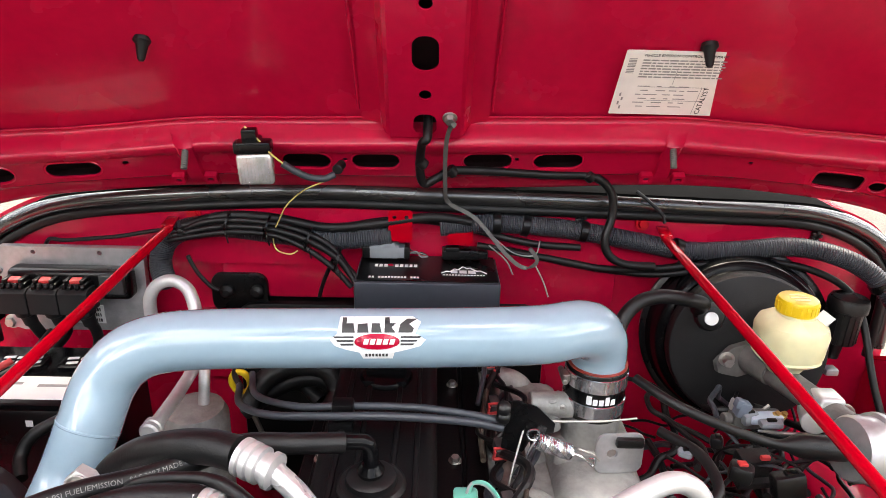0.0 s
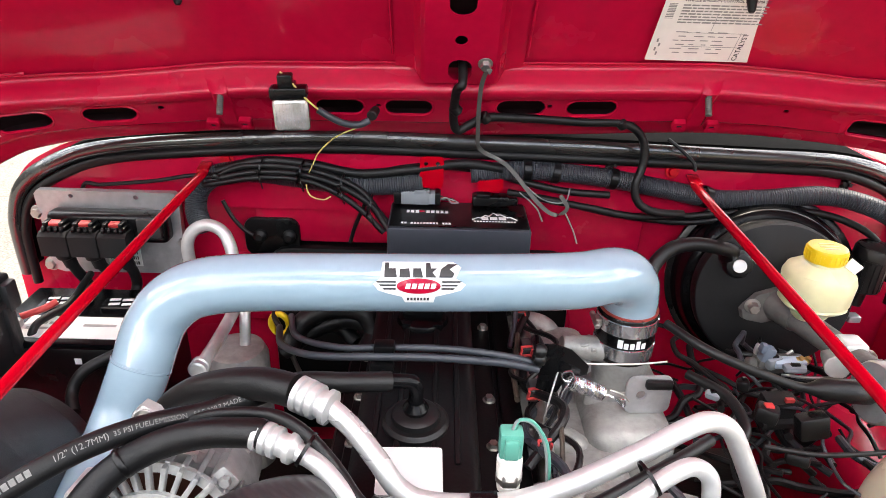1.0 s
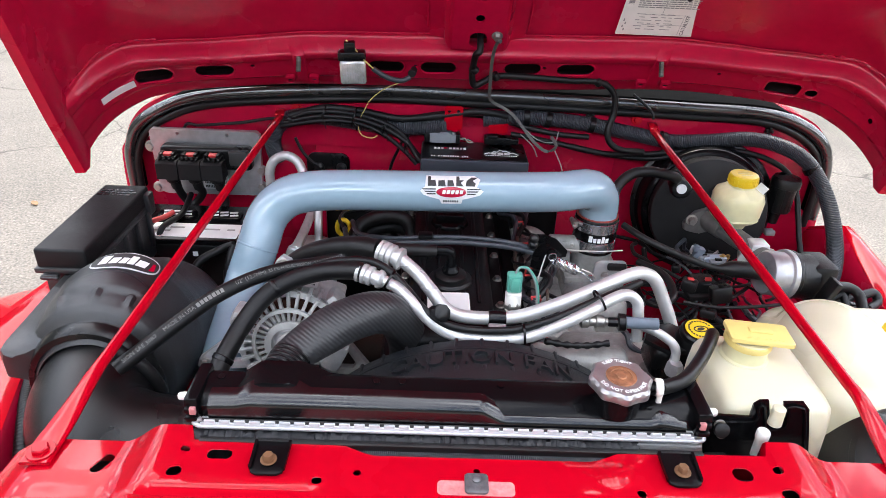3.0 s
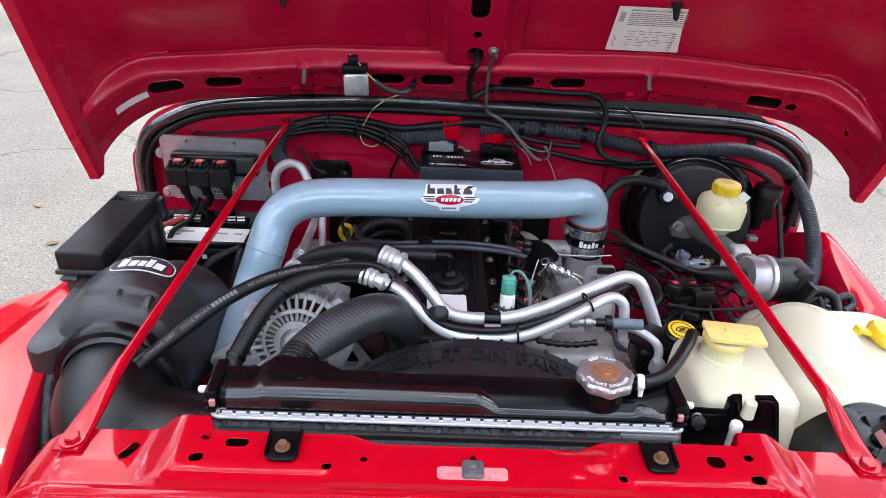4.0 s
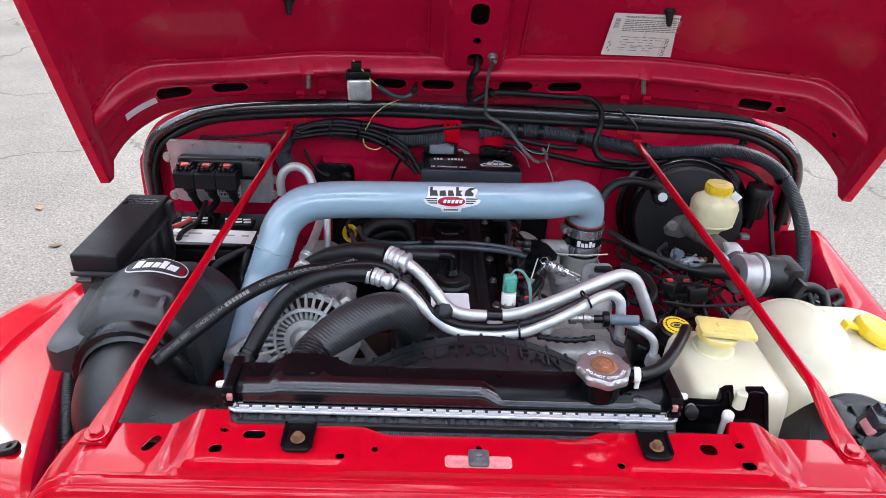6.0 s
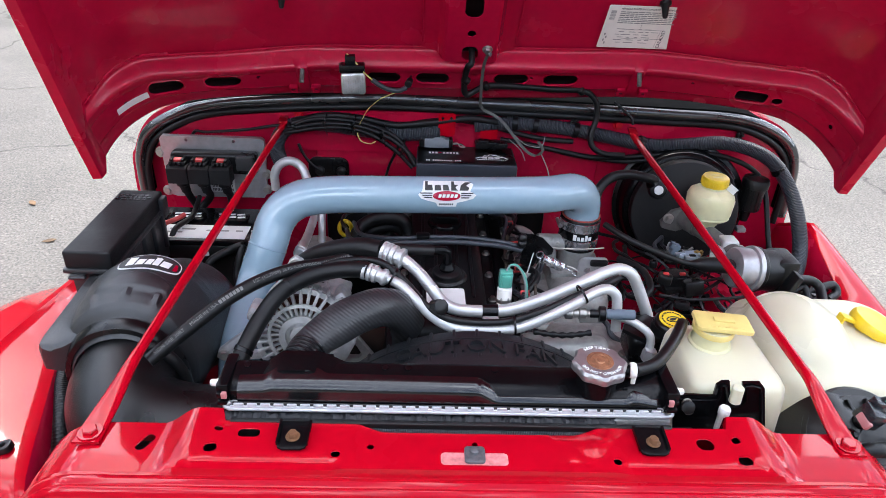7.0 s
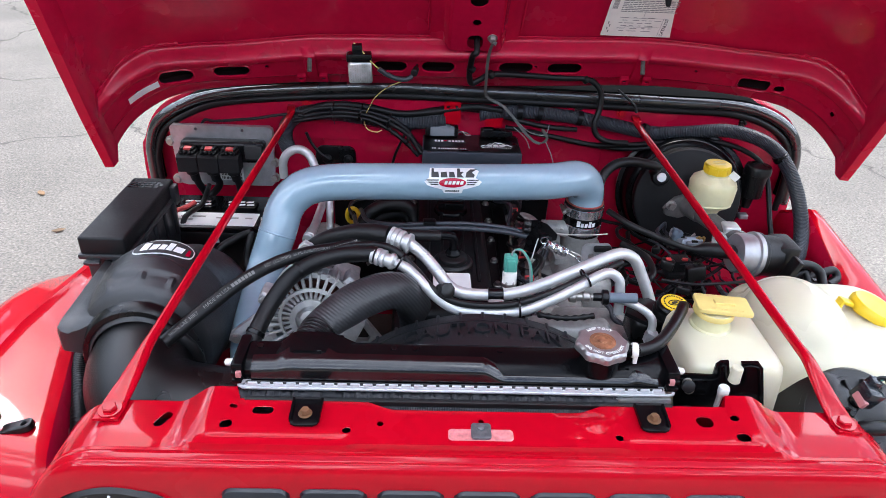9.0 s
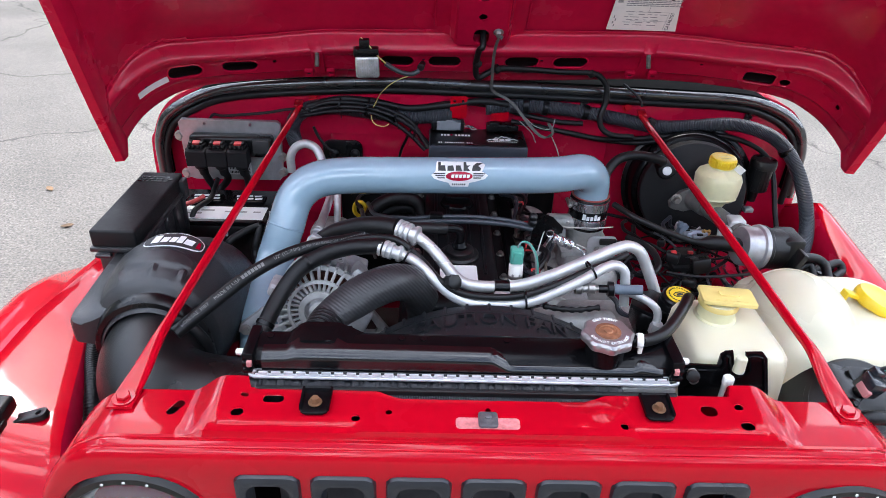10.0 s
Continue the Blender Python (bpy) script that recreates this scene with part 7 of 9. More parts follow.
q = Vector((-0.223, 0.074, 1.012))
dv = (Vector((-0.221, 0.085, 1.013)) - Vector((-0.229, 0.062, 1.008)))
for h in (-0.010, -0.004, 0.002, 0.008):
    lathe(bm, [(0.0245, -0.002), (0.0255, -0.001), (0.0255, 0.001), (0.0245, 0.002)], q + dv.normalized() * h, dv, 30, caps=False)
box(bm, q + Vector((0.030, -0.012, -0.004)), (0.022, 0.016, 0.016), 0.003)
part("clamp", bm, SATIN, uh, "black spring hose clamp")
bm = B()
cyl(bm, Vector((-0.235, 0.030, 1.015)) + Vector((-0.004, 0.006, -0.022)), (-0.228, 0.066, 1.008), 0.036, 0.0235, 28)
part("tank_neck", bm, GLOSS, uh)

# ---- air conditioning lines ----
ac = thing("upper_ac_line", "bare aluminium air conditioning line with black hose", "pipe")
bm = B()
tube(bm, [(-0.298, 0.340, 0.944), (-0.281, 0.345, 0.982), (-0.248, 0.340, 1.012), (-0.205, 0.325, 1.035), (-0.164, 0.310, 1.048), (-0.132, 0.298, 1.050)], 0.0165, 20)
part("hose", bm, RUBBER, ac)
bm = B()
f0, f1 = Vector((-0.130, 0.296, 1.050)), Vector((-0.093, 0.280, 1.044))
L = (f1 - f0).length
lathe(bm, [(0.0150, 0.0), (0.0178, 0.001), (0.0178, 0.0060), (0.0152, 0.0072), (0.0152, 0.0088), (0.0178, 0.010), (0.0178, 0.0150), (0.0150, 0.0162), (0.0150, 0.0178), (0.0174, 0.019), (0.0174, 0.0240), (0.0140, 0.0255), (0.0140, L * 0.78), (0.0172, L * 0.80), (0.0172, L * 0.93), (0.0115, L)], f0, f1 - f0, 28)
part("ferrule", bm, ALU, ac, "crimped aluminium ferrule")
bm = B()
tube(bm, [f1 - (f1 - f0) * 0.1, (-0.073, 0.268, 1.031), (-0.050, 0.250, 1.012), (-0.030, 0.236, 0.992), (-0.005, 0.230, 0.982), (0.040, 0.230, 0.980), (0.083, 0.232, 0.984), (0.135, 0.242, 0.999), (0.194, 0.262, 1.016), (0.241, 0.284, 1.026), (0.270, 0.296, 1.027), (0.294, 0.300, 1.014), (0.311, 0.298, 0.985), (0.327, 0.290, 0.950), (0.337, 0.285, 0.924)], 0.0102, 18)
part("pipe", bm, ALU, ac)
ac2 = thing("lower_ac_line", "second aluminium air conditioning line with black hose", "pipe")
bm = B()
tube(bm, [(-0.336, 0.120, 0.946), (-0.328, 0.150, 0.961), (-0.314, 0.190, 0.981), (-0.288, 0.225, 1.008), (-0.251, 0.245, 1.025), (-0.206, 0.250, 1.038), (-0.161, 0.246, 1.044), (-0.150, 0.244, 1.043)], 0.0135, 18)
part("hose", bm, RUBBER, ac2)
bm = B()
lathe(bm, [(0.0140, -0.004), (0.0148, -0.003), (0.0148, 0.003), (0.0140, 0.004)], (-0.330, 0.143, 0.958), (0.3, 0.6, 0.5), 20, caps=False)
part("cable_tie", bm, SATIN, ac2)
bm = B()
lathe(bm, [(0.0140, -0.003), (0.0146, -0.002), (0.0146, 0.002), (0.0140, 0.003)], (-0.274, 0.234, 1.017), (0.8, 0.5, 0.4), 20, caps=False)
part("cable_tie", bm, SATIN, ac2)
bm = B()
f0, f1 = Vector((-0.157, 0.246, 1.043)), Vector((-0.117, 0.232, 1.037))
L = (f1 - f0).length
lathe(bm, [(0.0125, 0.0), (0.0146, 0.001), (0.0146, 0.0055), (0.0124, 0.0066), (0.0124, 0.0082), (0.0146, 0.0094), (0.0146, 0.0145), (0.0122, 0.0156), (0.0122, 0.0172), (0.0144, 0.0185), (0.0144, 0.0235), (0.0112, 0.0250), (0.0112, L * 0.76), (0.0138, L * 0.78), (0.0138, L * 0.90), (0.0095, L)], f0, f1 - f0, 26)
part("ferrule", bm, ALU, ac2, "crimped aluminium ferrule")
bm = B()
tube(bm, [f1 - (f1 - f0) * 0.1, (-0.098, 0.222, 1.032), (-0.072, 0.204, 1.016), (-0.046, 0.190, 0.996), (-0.016, 0.184, 0.981), (0.028, 0.184, 0.975), (0.079, 0.187, 0.977), (0.125, 0.196, 0.990), (0.177, 0.214, 1.008), (0.214, 0.232, 1.020), (0.236, 0.240, 1.022), (0.252, 0.240, 1.011), (0.256, 0.235, 0.992), (0.258, 0.225, 0.952)], 0.0085, 16)
part("pipe", bm, ALU, ac2)
bm = B()
tube(bm, [(0.243, 0.230, 0.981), (0.266, 0.220, 0.979), (0.286, 0.210, 0.975), (0.303, 0.200, 0.965), (0.308, 0.195, 0.950), (0.304, 0.190, 0.932)], 0.0068, 14)
part("return_pipe", bm, ALU, ac2)
bm = B()
hexbolt(bm, (0.305, 0.185, 0.924), (0.1, 0, 1), 0.012, 0.020)
part("hex_fitting", bm, ZINC, ac2)
bm = B()
c = Vector((-0.035, 0.185, 1.017))
lathe(bm, [(0.008, -0.022), (0.0110, -0.021), (0.0110, -0.006), (0.0130, -0.004), (0.0130, 0.004), (0.008, 0.006)], c, (0.5, -0.7, 0.5), 8)
part("service_cap", bm, SATIN, ac2, "black service port cap")
# retaining bracket over both lines
hb = thing("pipe_clamp", "black rubber-lined clamp holding the aluminium lines", "clamp")
bm = B()
cc = Vector((0.048, 0.230, 0.980))
lathe(bm, [(0.0105, -0.013), (0.0125, -0.012), (0.0125, 0.012), (0.0105, 0.013)], cc, (1, 0, 0), 24, caps=False)
box(bm, cc + Vector((0, -0.020, -0.018)), (0.024, 0.004, 0.04), 0.002, rot=(25, 0, 0))
part("band", bm, SATIN, hb)
bm = B()
box(bm, (0.046, 0.200, 0.979), (0.026, 0.010, 0.022), 0.003)
hexbolt(bm, (0.045, 0.194, 0.983), (0, -1, 0.6), 0.006, 0.005)
part("tab", bm, ZINC, hb)
# black line tied along the aluminium pipes
bl = thing("tied_vacuum_line", "thin black line tied along the aluminium pipes", "hose")
bm = B()
tube(bm, [(-0.270, 0.285, 1.000), (-0.209, 0.275, 1.037), (-0.151, 0.262, 1.052), (-0.117, 0.246, 1.050), (-0.086, 0.226, 1.030), (-0.058, 0.198, 1.012), (-0.026, 0.186, 0.997), (0.018, 0.186, 0.989), (0.073, 0.190, 0.990), (0.130, 0.206, 1.001), (0.188, 0.230, 1.016), (0.235, 0.256, 1.021), (0.264, 0.275, 1.023)], 0.0058, 12)
part("line", bm, RUBBER, bl)
for p, dd in (((0.083, 0.188, 0.983), (1, 0, 0.1)), ((0.193, 0.228, 1.019), (1, 0.3, 0.5)), ((-0.110, 0.232, 1.039), (1, -0.3, -0.5))):
    bm = B()
    lathe(bm, [(0.0155, -0.0018), (0.0168, -0.0015), (0.0168, 0.0015), (0.0155, 0.0018)], p, dd, 18, caps=False)
    part("cable_tie", bm, SATIN, bl)

# ---- printed fuel hose ----
fh_ob = thing("fuel_hose", "black fuel hose with white printed lettering", "hose")
fpts = [(-0.456, 0.105, 0.966), (-0.428, 0.135, 0.980), (-0.394, 0.170, 0.997), (-0.356, 0.205, 1.015), (-0.312, 0.240, 1.026), (-0.265, 0.268, 1.030), (-0.212, 0.295, 1.027), (-0.143, 0.330, 1.034), (-0.094, 0.346, 1.025), (-0.046, 0.361, 1.016)]
bm = B()
curve = tube(bm, fpts, 0.0108, 18, hollow=0.0035, step=0.006)
part("hose", bm, RUBBER, fh_ob)
curve = spline(fpts, 10)
FACE = (-0.05, -0.75, 0.62)
for body_txt, s0, size in (("SION SAE 30R7", 0.037, 0.0080), ("MADE IN USA", 0.099, 0.0082), ("1/2\" (12.7MM)", 0.208, 0.0080), ("35 PSI FUEL/EMISSION", 0.266, 0.0066), ("SAE 30R7 MADE IN", 0.330, 0.0066)):
    part("printed_lettering", print_on_tube(letters(body_txt, size, 0.0003), curve, 0.0108, s0, FACE), HOSEINK, fh_ob, smooth=False)
bm = B()
for k in range(7):
    box(bm, (-0.021 + 0.006 * k, 0, 0), (0.0046, 0.0062, 0.0003), 0)
bmesh.ops.subdivide_edges(bm, edges=bm.edges, cuts=1)
part("print_bars", print_on_tube(bm, curve, 0.0108, 0.150, FACE), HOSEINK, fh_ob, smooth=False)

# ---- purge valve connector ----
gs = thing("pressure_switch", "white pressure switch with green connector", "sensor")
g0 = Vector((0.074, 0.262, 0.969))
bm = B()
lathe(bm, [(0.011, 0.0), (0.0115, 0.006), (0.009, 0.008), (0.009, 0.014), (0.0125, 0.015), (0.0125, 0.034), (0.010, 0.036)], g0, (0, 0.15, 1), 20)
part("body", bm, CREAMPL, gs)
bm = B()
lathe(bm, [(0.0125, 0.008), (0.0130, 0.010), (0.0130, 0.018), (0.012, 0.020)], g0 + Vector((0, -0.0005, 0)), (0, 0.15, 1), 6)
part("nut", bm, STEEL, gs)
bm = B()
box(bm, g0 + Vector((0, 0.008, 0.050)), (0.022, 0.018, 0.030), 0.003)
box(bm, g0 + Vector((0, -0.003, 0.050)), (0.014, 0.006, 0.022), 0.002)
part("connector", bm, GREEN, gs, "green plastic connector")
for k in range(2):
    bm = B()
    tube(bm, [g0 + Vector((0.002 * k, 0.008, 0.062)), g0 + Vector((0.006, 0.010, 0.074)), g0 + Vector((0.020, 0.010, 0.070 + 0.002 * k)), g0 + Vector((0.033 + 0.002 * k, 0.010, 0.045)), g0 + Vector((0.038 + 0.002 * k, 0.008, 0.005)), g0 + Vector((0.037, 0.008, -0.04))], 0.0018, 8)
    part("wire", bm, (WIRE_W, GREEN)[k], gs)

# ---- power steering reservoir ----
ps = thing("power_steering_reservoir", "black power steering reservoir with yellow cap", "reservoir")
bm = B()
box(bm, (0.328, 0.240, 0.919), (0.09, 0.07, 0.06), 0.016, seg=3)
lathe(bm, [(0.028, -0.06), (0.030, -0.005), (0.028, 0.0)], (0.345, 0.222, 0.968), (0, 0, 1), 28)
part("tank", bm, SATIN, ps)
bm = B()
prism(bm, [(0.270, 0.225), (0.284, 0.262), (0.322, 0.270), (0.330, 0.262), (0.345, 0.268), (0.362, 0.262), (0.372, 0.240), (0.368, 0.205), (0.300, 0.196)], 0.007, Matrix.Translation((0, 0, 0.948)), bevel=0.002)
part("rim", bm, SATIN, ps)
bm = B()
lathe(bm, [(0.027, 0.0), (0.028, 0.002), (0.028, 0.010), (0.0255, 0.013), (0.022, 0.0135)], (0.346, 0.220, 0.966), (0.02, -0.1, 1), 32)
cp = part("cap", bm, SATIN, ps, "black cap with yellow disc")
bm = B()
lathe(bm, [(0.0225, 0.0132), (0.022, 0.0148), (0.018, 0.0150)], (0.346, 0.220, 0.966), (0.02, -0.1, 1), 32)
part("yellow_disc", bm, YELLOW, cp)
PSM = Matrix.Translation((0.346, 0.2185, 0.9812)) @ aim((0.02, -0.1, 1))
bm = B()
tube(bm, [PSM @ Vector((0.0105 * math.cos(a), 0.0060 * math.sin(a), 0)) for a in (2 * math.pi * k / 24 for k in range(25))], 0.0009, 5, n=1)
part("symbol", bm, INK, cp)
bm = B()
prism(bm, [(-0.007, -0.002), (-0.002, -0.0035), (0.004, -0.002), (0.007, 0.001), (0.002, 0.003), (-0.004, 0.002)], 0.0006, PSM)
part("symbol", bm, INK, cp, smooth=False)
bm = B()
for k in range(22):
    a = radians(20 + 14.5 * k)
    box(bm, PSM @ Vector((0.0170 * math.cos(a), 0.0170 * math.sin(a), 0.0)), (0.0024, 0.0030, 0.0006), 0, rot=(0, 0, math.degrees(a)))
part("print_bars", bm, INK, cp, smooth=False)

# ---- coolant bottle ----
cb = thing("coolant_bottle", "milky plastic coolant bottle with square yellow cap", "bottle")
bm = B()
rows = []
for z, x0, x1, y0, y1, r in ((0.76, 0.310, 0.450, 0.036, 0.20, 0.02), (0.90, 0.311, 0.458, 0.034, 0.185, 0.022), (0.965, 0.312, 0.454, 0.036, 0.182, 0.020), (0.986, 0.314, 0.451, 0.038, 0.182, 0.020), (0.994, 0.318, 0.446, 0.043, 0.181, 0.020), (0.998, 0.325, 0.437, 0.053, 0.179, 0.022), (1.000, 0.345, 0.415, 0.080, 0.170, 0.02)):
    rows.append([((x0 + x1) / 2 + a, (y0 + y1) / 2 + b, z) for a, b in rounded(x1 - x0, y1 - y0, r, 6)])
for r_ in rows:
    r_.append(r_[0])
vs = loft(bm, rows)
bm.faces.new(vs[-1][:-1])
bmesh.ops.remove_doubles(bm, verts=bm.verts, dist=1e-5)
part("tank", bm, MILKY, cb)
bm = B()
N0 = Vector((0.370, 0.136, 0.996))
lathe(bm, [(0.032, 0.0), (0.031, 0.006), (0.028, 0.008), (0.026, 0.030), (0.027, 0.032), (0.027, 0.036)], N0, (0, -0.05, 1), 32)
part("neck", bm, MILKY2, cb)
bm = B()
lathe(bm, [(0.028, 0.0), (0.0305, 0.002), (0.0305, 0.008), (0.029, 0.010)], N0 + Vector((0, 0, 0.025)), (0, -0.05, 1), 32)
prism(bm, rounded(0.080, 0.050, 0.006, 4), 0.006, Matrix.Translation(N0 + Vector((0.010, -0.002, 0.038))) @ pose(0, 0, 0, -3, 0, -8), bevel=0.002)
cp = part("cap", bm, YELLOW2, cb, "square pale yellow cap")
bm = B()
box(bm, N0 + Vector((0.012, -0.001, 0.0450)), (0.030, 0.012, 0.003), 0.001, rot=(-3, 0, -8))
for k in range(5):
    box(bm, N0 + Vector((-0.010 + 0.010 * k, -0.016 - 0.0014 * k, 0.0450)), (0.007, 0.003, 0.0012), 0, rot=(-3, 0, -8))
part("moulding", bm, YELLOW2, cp, smooth=False)
bk = thing("bottle_bracket", "black stamped bracket in front of the coolant bottle", "bracket")
bm = B()
outl = [(p[0], p[2]) for p in ((0.278, 0.022, 0.997), (0.334, 0.022, 0.995), (0.334, 0.022, 1.014), (0.340, 0.022, 1.020), (0.350, 0.022, 1.021), (0.360, 0.022, 0.988), (0.376, 0.022, 0.987), (0.368, 0.022, 1.019), (0.392, 0.022, 1.020), (0.401, 0.022, 1.010), (0.425, 0.022, 0.928), (0.294, 0.022, 0.924))]
prism(bm, outl, 0.004, Matrix.Translation((0, 0.022, 0)) @ FLIP, bevel=0.0008)
part("plate", bm, GLOSS, bk)
bm = B()
pg = Vector((0.364, 0.020, 1.001))
cyl(bm, pg + Vector((0, 0, -0.014)), pg + Vector((0, 0, 0.012)), 0.0085, 0.0078, 16)
part("bottle_peg", bm, MILKY, bk, "milky plastic locating peg")
bm = B()
lathe(bm, [(0.0065, -0.03), (0.0065, -0.004), (0.0078, -0.002), (0.0078, 0.007), (0.0065, 0.009)], (0.346, 0.006, 0.980), (0, 0, 1), 20)
part("white_valve_cap", bm, CREAMPL, bk, "small white cap")
bm = B()
box(bm, (0.330, -0.012, 0.945), (0.07, 0.03, 0.02), 0.005)
lathe(bm, [(0.009, 0), (0.009, 0.004), (0.006, 0.005)], (0.291, 0.000, 0.995), (0, -1, 0.4), 18)
part("lower_clip", bm, PLASTIC, bk)

# ---- washer bottle ----
wb = thing("washer_bottle", "large milky washer fluid bottle with yellow cap", "bottle")
bm = B()
rows = []
for z, x0, x1, y0, y1, r in ((0.72, 0.520, 0.82, 0.110, 0.38, 0.04), (0.82, 0.500, 0.84, 0.105, 0.40, 0.05), (0.875, 0.500, 0.83, 0.115, 0.40, 0.06), (0.902, 0.506, 0.81, 0.13, 0.40, 0.065)):
    rows.append([((x0 + x1) / 2 + a, (y0 + y1) / 2 + b, z) for a, b in rounded(x1 - x0, y1 - y0, r, 8)])
rows.append([(p[0] * 0.96 + 0.62 * 0.04, p[1] * 0.94 + 0.27 * 0.06, 0.916) for p in rows[-1]])
rows.append([(p[0] * 0.90 + 0.62 * 0.10, p[1] * 0.88 + 0.27 * 0.12, 0.922) for p in rows[-1]])
for r_ in rows:
    r_.append(r_[0])
vs = loft(bm, rows)
bm.faces.new(vs[-1][:-1])
bm.faces.new(vs[0][:-1][::-1])
bmesh.ops.remove_doubles(bm, verts=bm.verts, dist=1e-5)
# raised shoulder
hump = bmesh.ops.create_uvsphere(bm, u_segments=32, v_segments=16, radius=1.0)["verts"]
bmesh.ops.transform(bm, matrix=Matrix.Translation((0.588, 0.265, 0.905)) @ Matrix.Diagonal((0.088, 0.112, 0.080, 1)), verts=hump)
ob = part("tank", bm, MILKY, wb)
rm = ob.modifiers.new("blend", "REMESH")
rm.mode, rm.voxel_size, rm.use_smooth_shade = "VOXEL", 0.007, True
sm = ob.modifiers.new("soften", "SMOOTH")
sm.factor, sm.iterations = 0.6, 14
bm = B()
W0 = Vector((0.748, 0.290, 0.917))
lathe(bm, [(0.046, 0.0), (0.048, 0.004), (0.048, 0.012), (0.044, 0.018), (0.020, 0.022)], W0, (0.34, -0.05, 1), 36)
lathe(bm, [(0.036, -0.030), (0.036, 0.002)], W0, (0.34, -0.05, 1), 30)
box(bm, W0 + Vector((-0.050, 0.006, 0.020)), (0.034, 0.020, 0.008), 0.003, rot=(0, 19, 0))
box(bm, W0 + Vector((-0.066, 0.006, 0.014)), (0.006, 0.018, 0.020), 0.002, rot=(0, 12, 0))
part("cap", bm, YELLOW, wb, "yellow flip cap")

# ---- headlamp wiring and blower by the washer bottle ----
hw = thing("headlight_bucket", "black headlight bucket with ribs, plug and wiring", "headlight bucket")
HC, hd_ax = Vector((0.572, 0.020, 0.905)), Vector((0.05, -0.62, 0.78)).normalized()
HB = Matrix.Translation(HC) @ aim(hd_ax)
bm = B()
lathe(bm, [(0.086, -0.030), (0.088, -0.004), (0.084, 0.002), (0.074, 0.003), (0.073, 0.010), (0.068, 0.012), (0.050, 0.013), (0.048, 0.020), (0.044, 0.022), (0.028, 0.022), (0.026, 0.030), (0.010, 0.031)], HC, hd_ax, 48)
part("bucket", bm, PLASTIC, hw)
for k in range(14):
    a = 2 * math.pi * k / 14
    bm = B()
    box(bm, (0.058, 0, 0.015), (0.020, 0.005, 0.010), 0.0015)
    bmesh.ops.transform(bm, matrix=HB @ Matrix.Rotation(a, 4, "Z"), verts=bm.verts)
    part("rib", bm, PLASTIC, hw)
for k, a in enumerate((2.0, 2.7, 3.5)):
    bm = B()
    lathe(bm, [(0.010, 0.0), (0.010, 0.010), (0.007, 0.014), (0.004, 0.020)], HB @ Vector((0.036 * math.cos(a), 0.036 * math.sin(a), 0.020)), hd_ax, 10)
    part("adjuster", bm, SATIN, hw)
bm = B()
box(bm, (0.540, -0.004, 0.988), (0.026, 0.026, 0.030), 0.003, rot=(14, 18, 8))
box(bm, (0.545, 0.004, 0.999), (0.016, 0.014, 0.026), 0.002, rot=(14, 18, 8))
plug_ob = part("plug", bm, SLATE, hw, "dark grey plug")
bm = B()
box(bm, (0.5285, -0.010, 0.985), (0.008, 0.022, 0.012), 0.002, rot=(14, 18, 8))
part("lock", bm, PINKCLIP, plug_ob, "faded pink lock")
for k in range(4):
    bm = B()
    tube(bm, [(0.548 + 0.003 * k, 0.006, 1.006), (0.560 + 0.004 * k, 0.004, 1.012), (0.572 + 0.004 * k, -0.002, 0.994), (0.578 + 0.004 * k, -0.010, 0.966), (0.600 + 0.006 * k, 0.000, 0.945)], 0.0024, 8)
    part("wire", bm, (RUBBER, RUBBER, GREEN, RUBBER)[k], hw)
bm = B()
loom(bm, [(0.515, -0.030, 0.948), (0.532, -0.036, 0.958), (0.556, -0.034, 0.956), (0.585, -0.022, 0.946), (0.615, 0.000, 0.930)], 0.010, 12, 0.005)
part("conduit", bm, RUBBER, hw)
sp_guard = thing("splash_guard", "curved black rubber splash guard beside the washer bottle", "splash guard")
bm = B()
arc = [(0.440, 0.052, 0.868), (0.462, 0.050, 0.893), (0.482, 0.050, 0.917), (0.503, 0.050, 0.940), (0.527, 0.050, 0.955), (0.552, 0.050, 0.955), (0.578, 0.050, 0.942), (0.602, 0.052, 0.918), (0.622, 0.056, 0.885)]
sm_arc = spline(arc, 5)
loft(bm, [[p + Vector((0, dy, dz)) for p in sm_arc] for dy, dz in ((-0.055, -0.028), (-0.030, -0.012), (-0.010, -0.003), (0.012, 0.0), (0.030, -0.001))])
ob = part("guard", bm, PLASTIC, sp_guard)
so = ob.modifiers.new("thickness", "SOLIDIFY")
so.thickness = 0.003

# ---- looms along the cowl ----
ml = thing("main_wiring_loom", "thick grey corrugated wiring loom along the cowl", "wiring loom")
bm = B()
loom(bm, [(-0.396, 0.800, 0.986), (-0.412, 0.825, 1.014), (-0.404, 0.840, 1.048), (-0.369, 0.848, 1.069), (-0.301, 0.850, 1.073), (-0.192, 0.850, 1.060), (-0.110, 0.850, 1.056), (-0.028, 0.850, 1.064)], 0.0185, 16, 0.0040)
loom(bm, [(0.053, 0.850, 1.081), (0.135, 0.850, 1.089), (0.217, 0.850, 1.086), (0.301, 0.850, 1.077), (0.384, 0.845, 1.064), (0.469, 0.840, 1.051), (0.547, 0.830, 1.057), (0.637, 0.820, 1.069), (0.699, 0.800, 1.064), (0.751, 0.780, 1.042), (0.785, 0.750, 1.001), (0.798, 0.700, 0.952), (0.797, 0.650, 0.903), (0.778, 0.600, 0.871), (0.751, 0.560, 0.847)], 0.0165, 16, 0.0038)
part("conduit", bm, LOOM, ml)
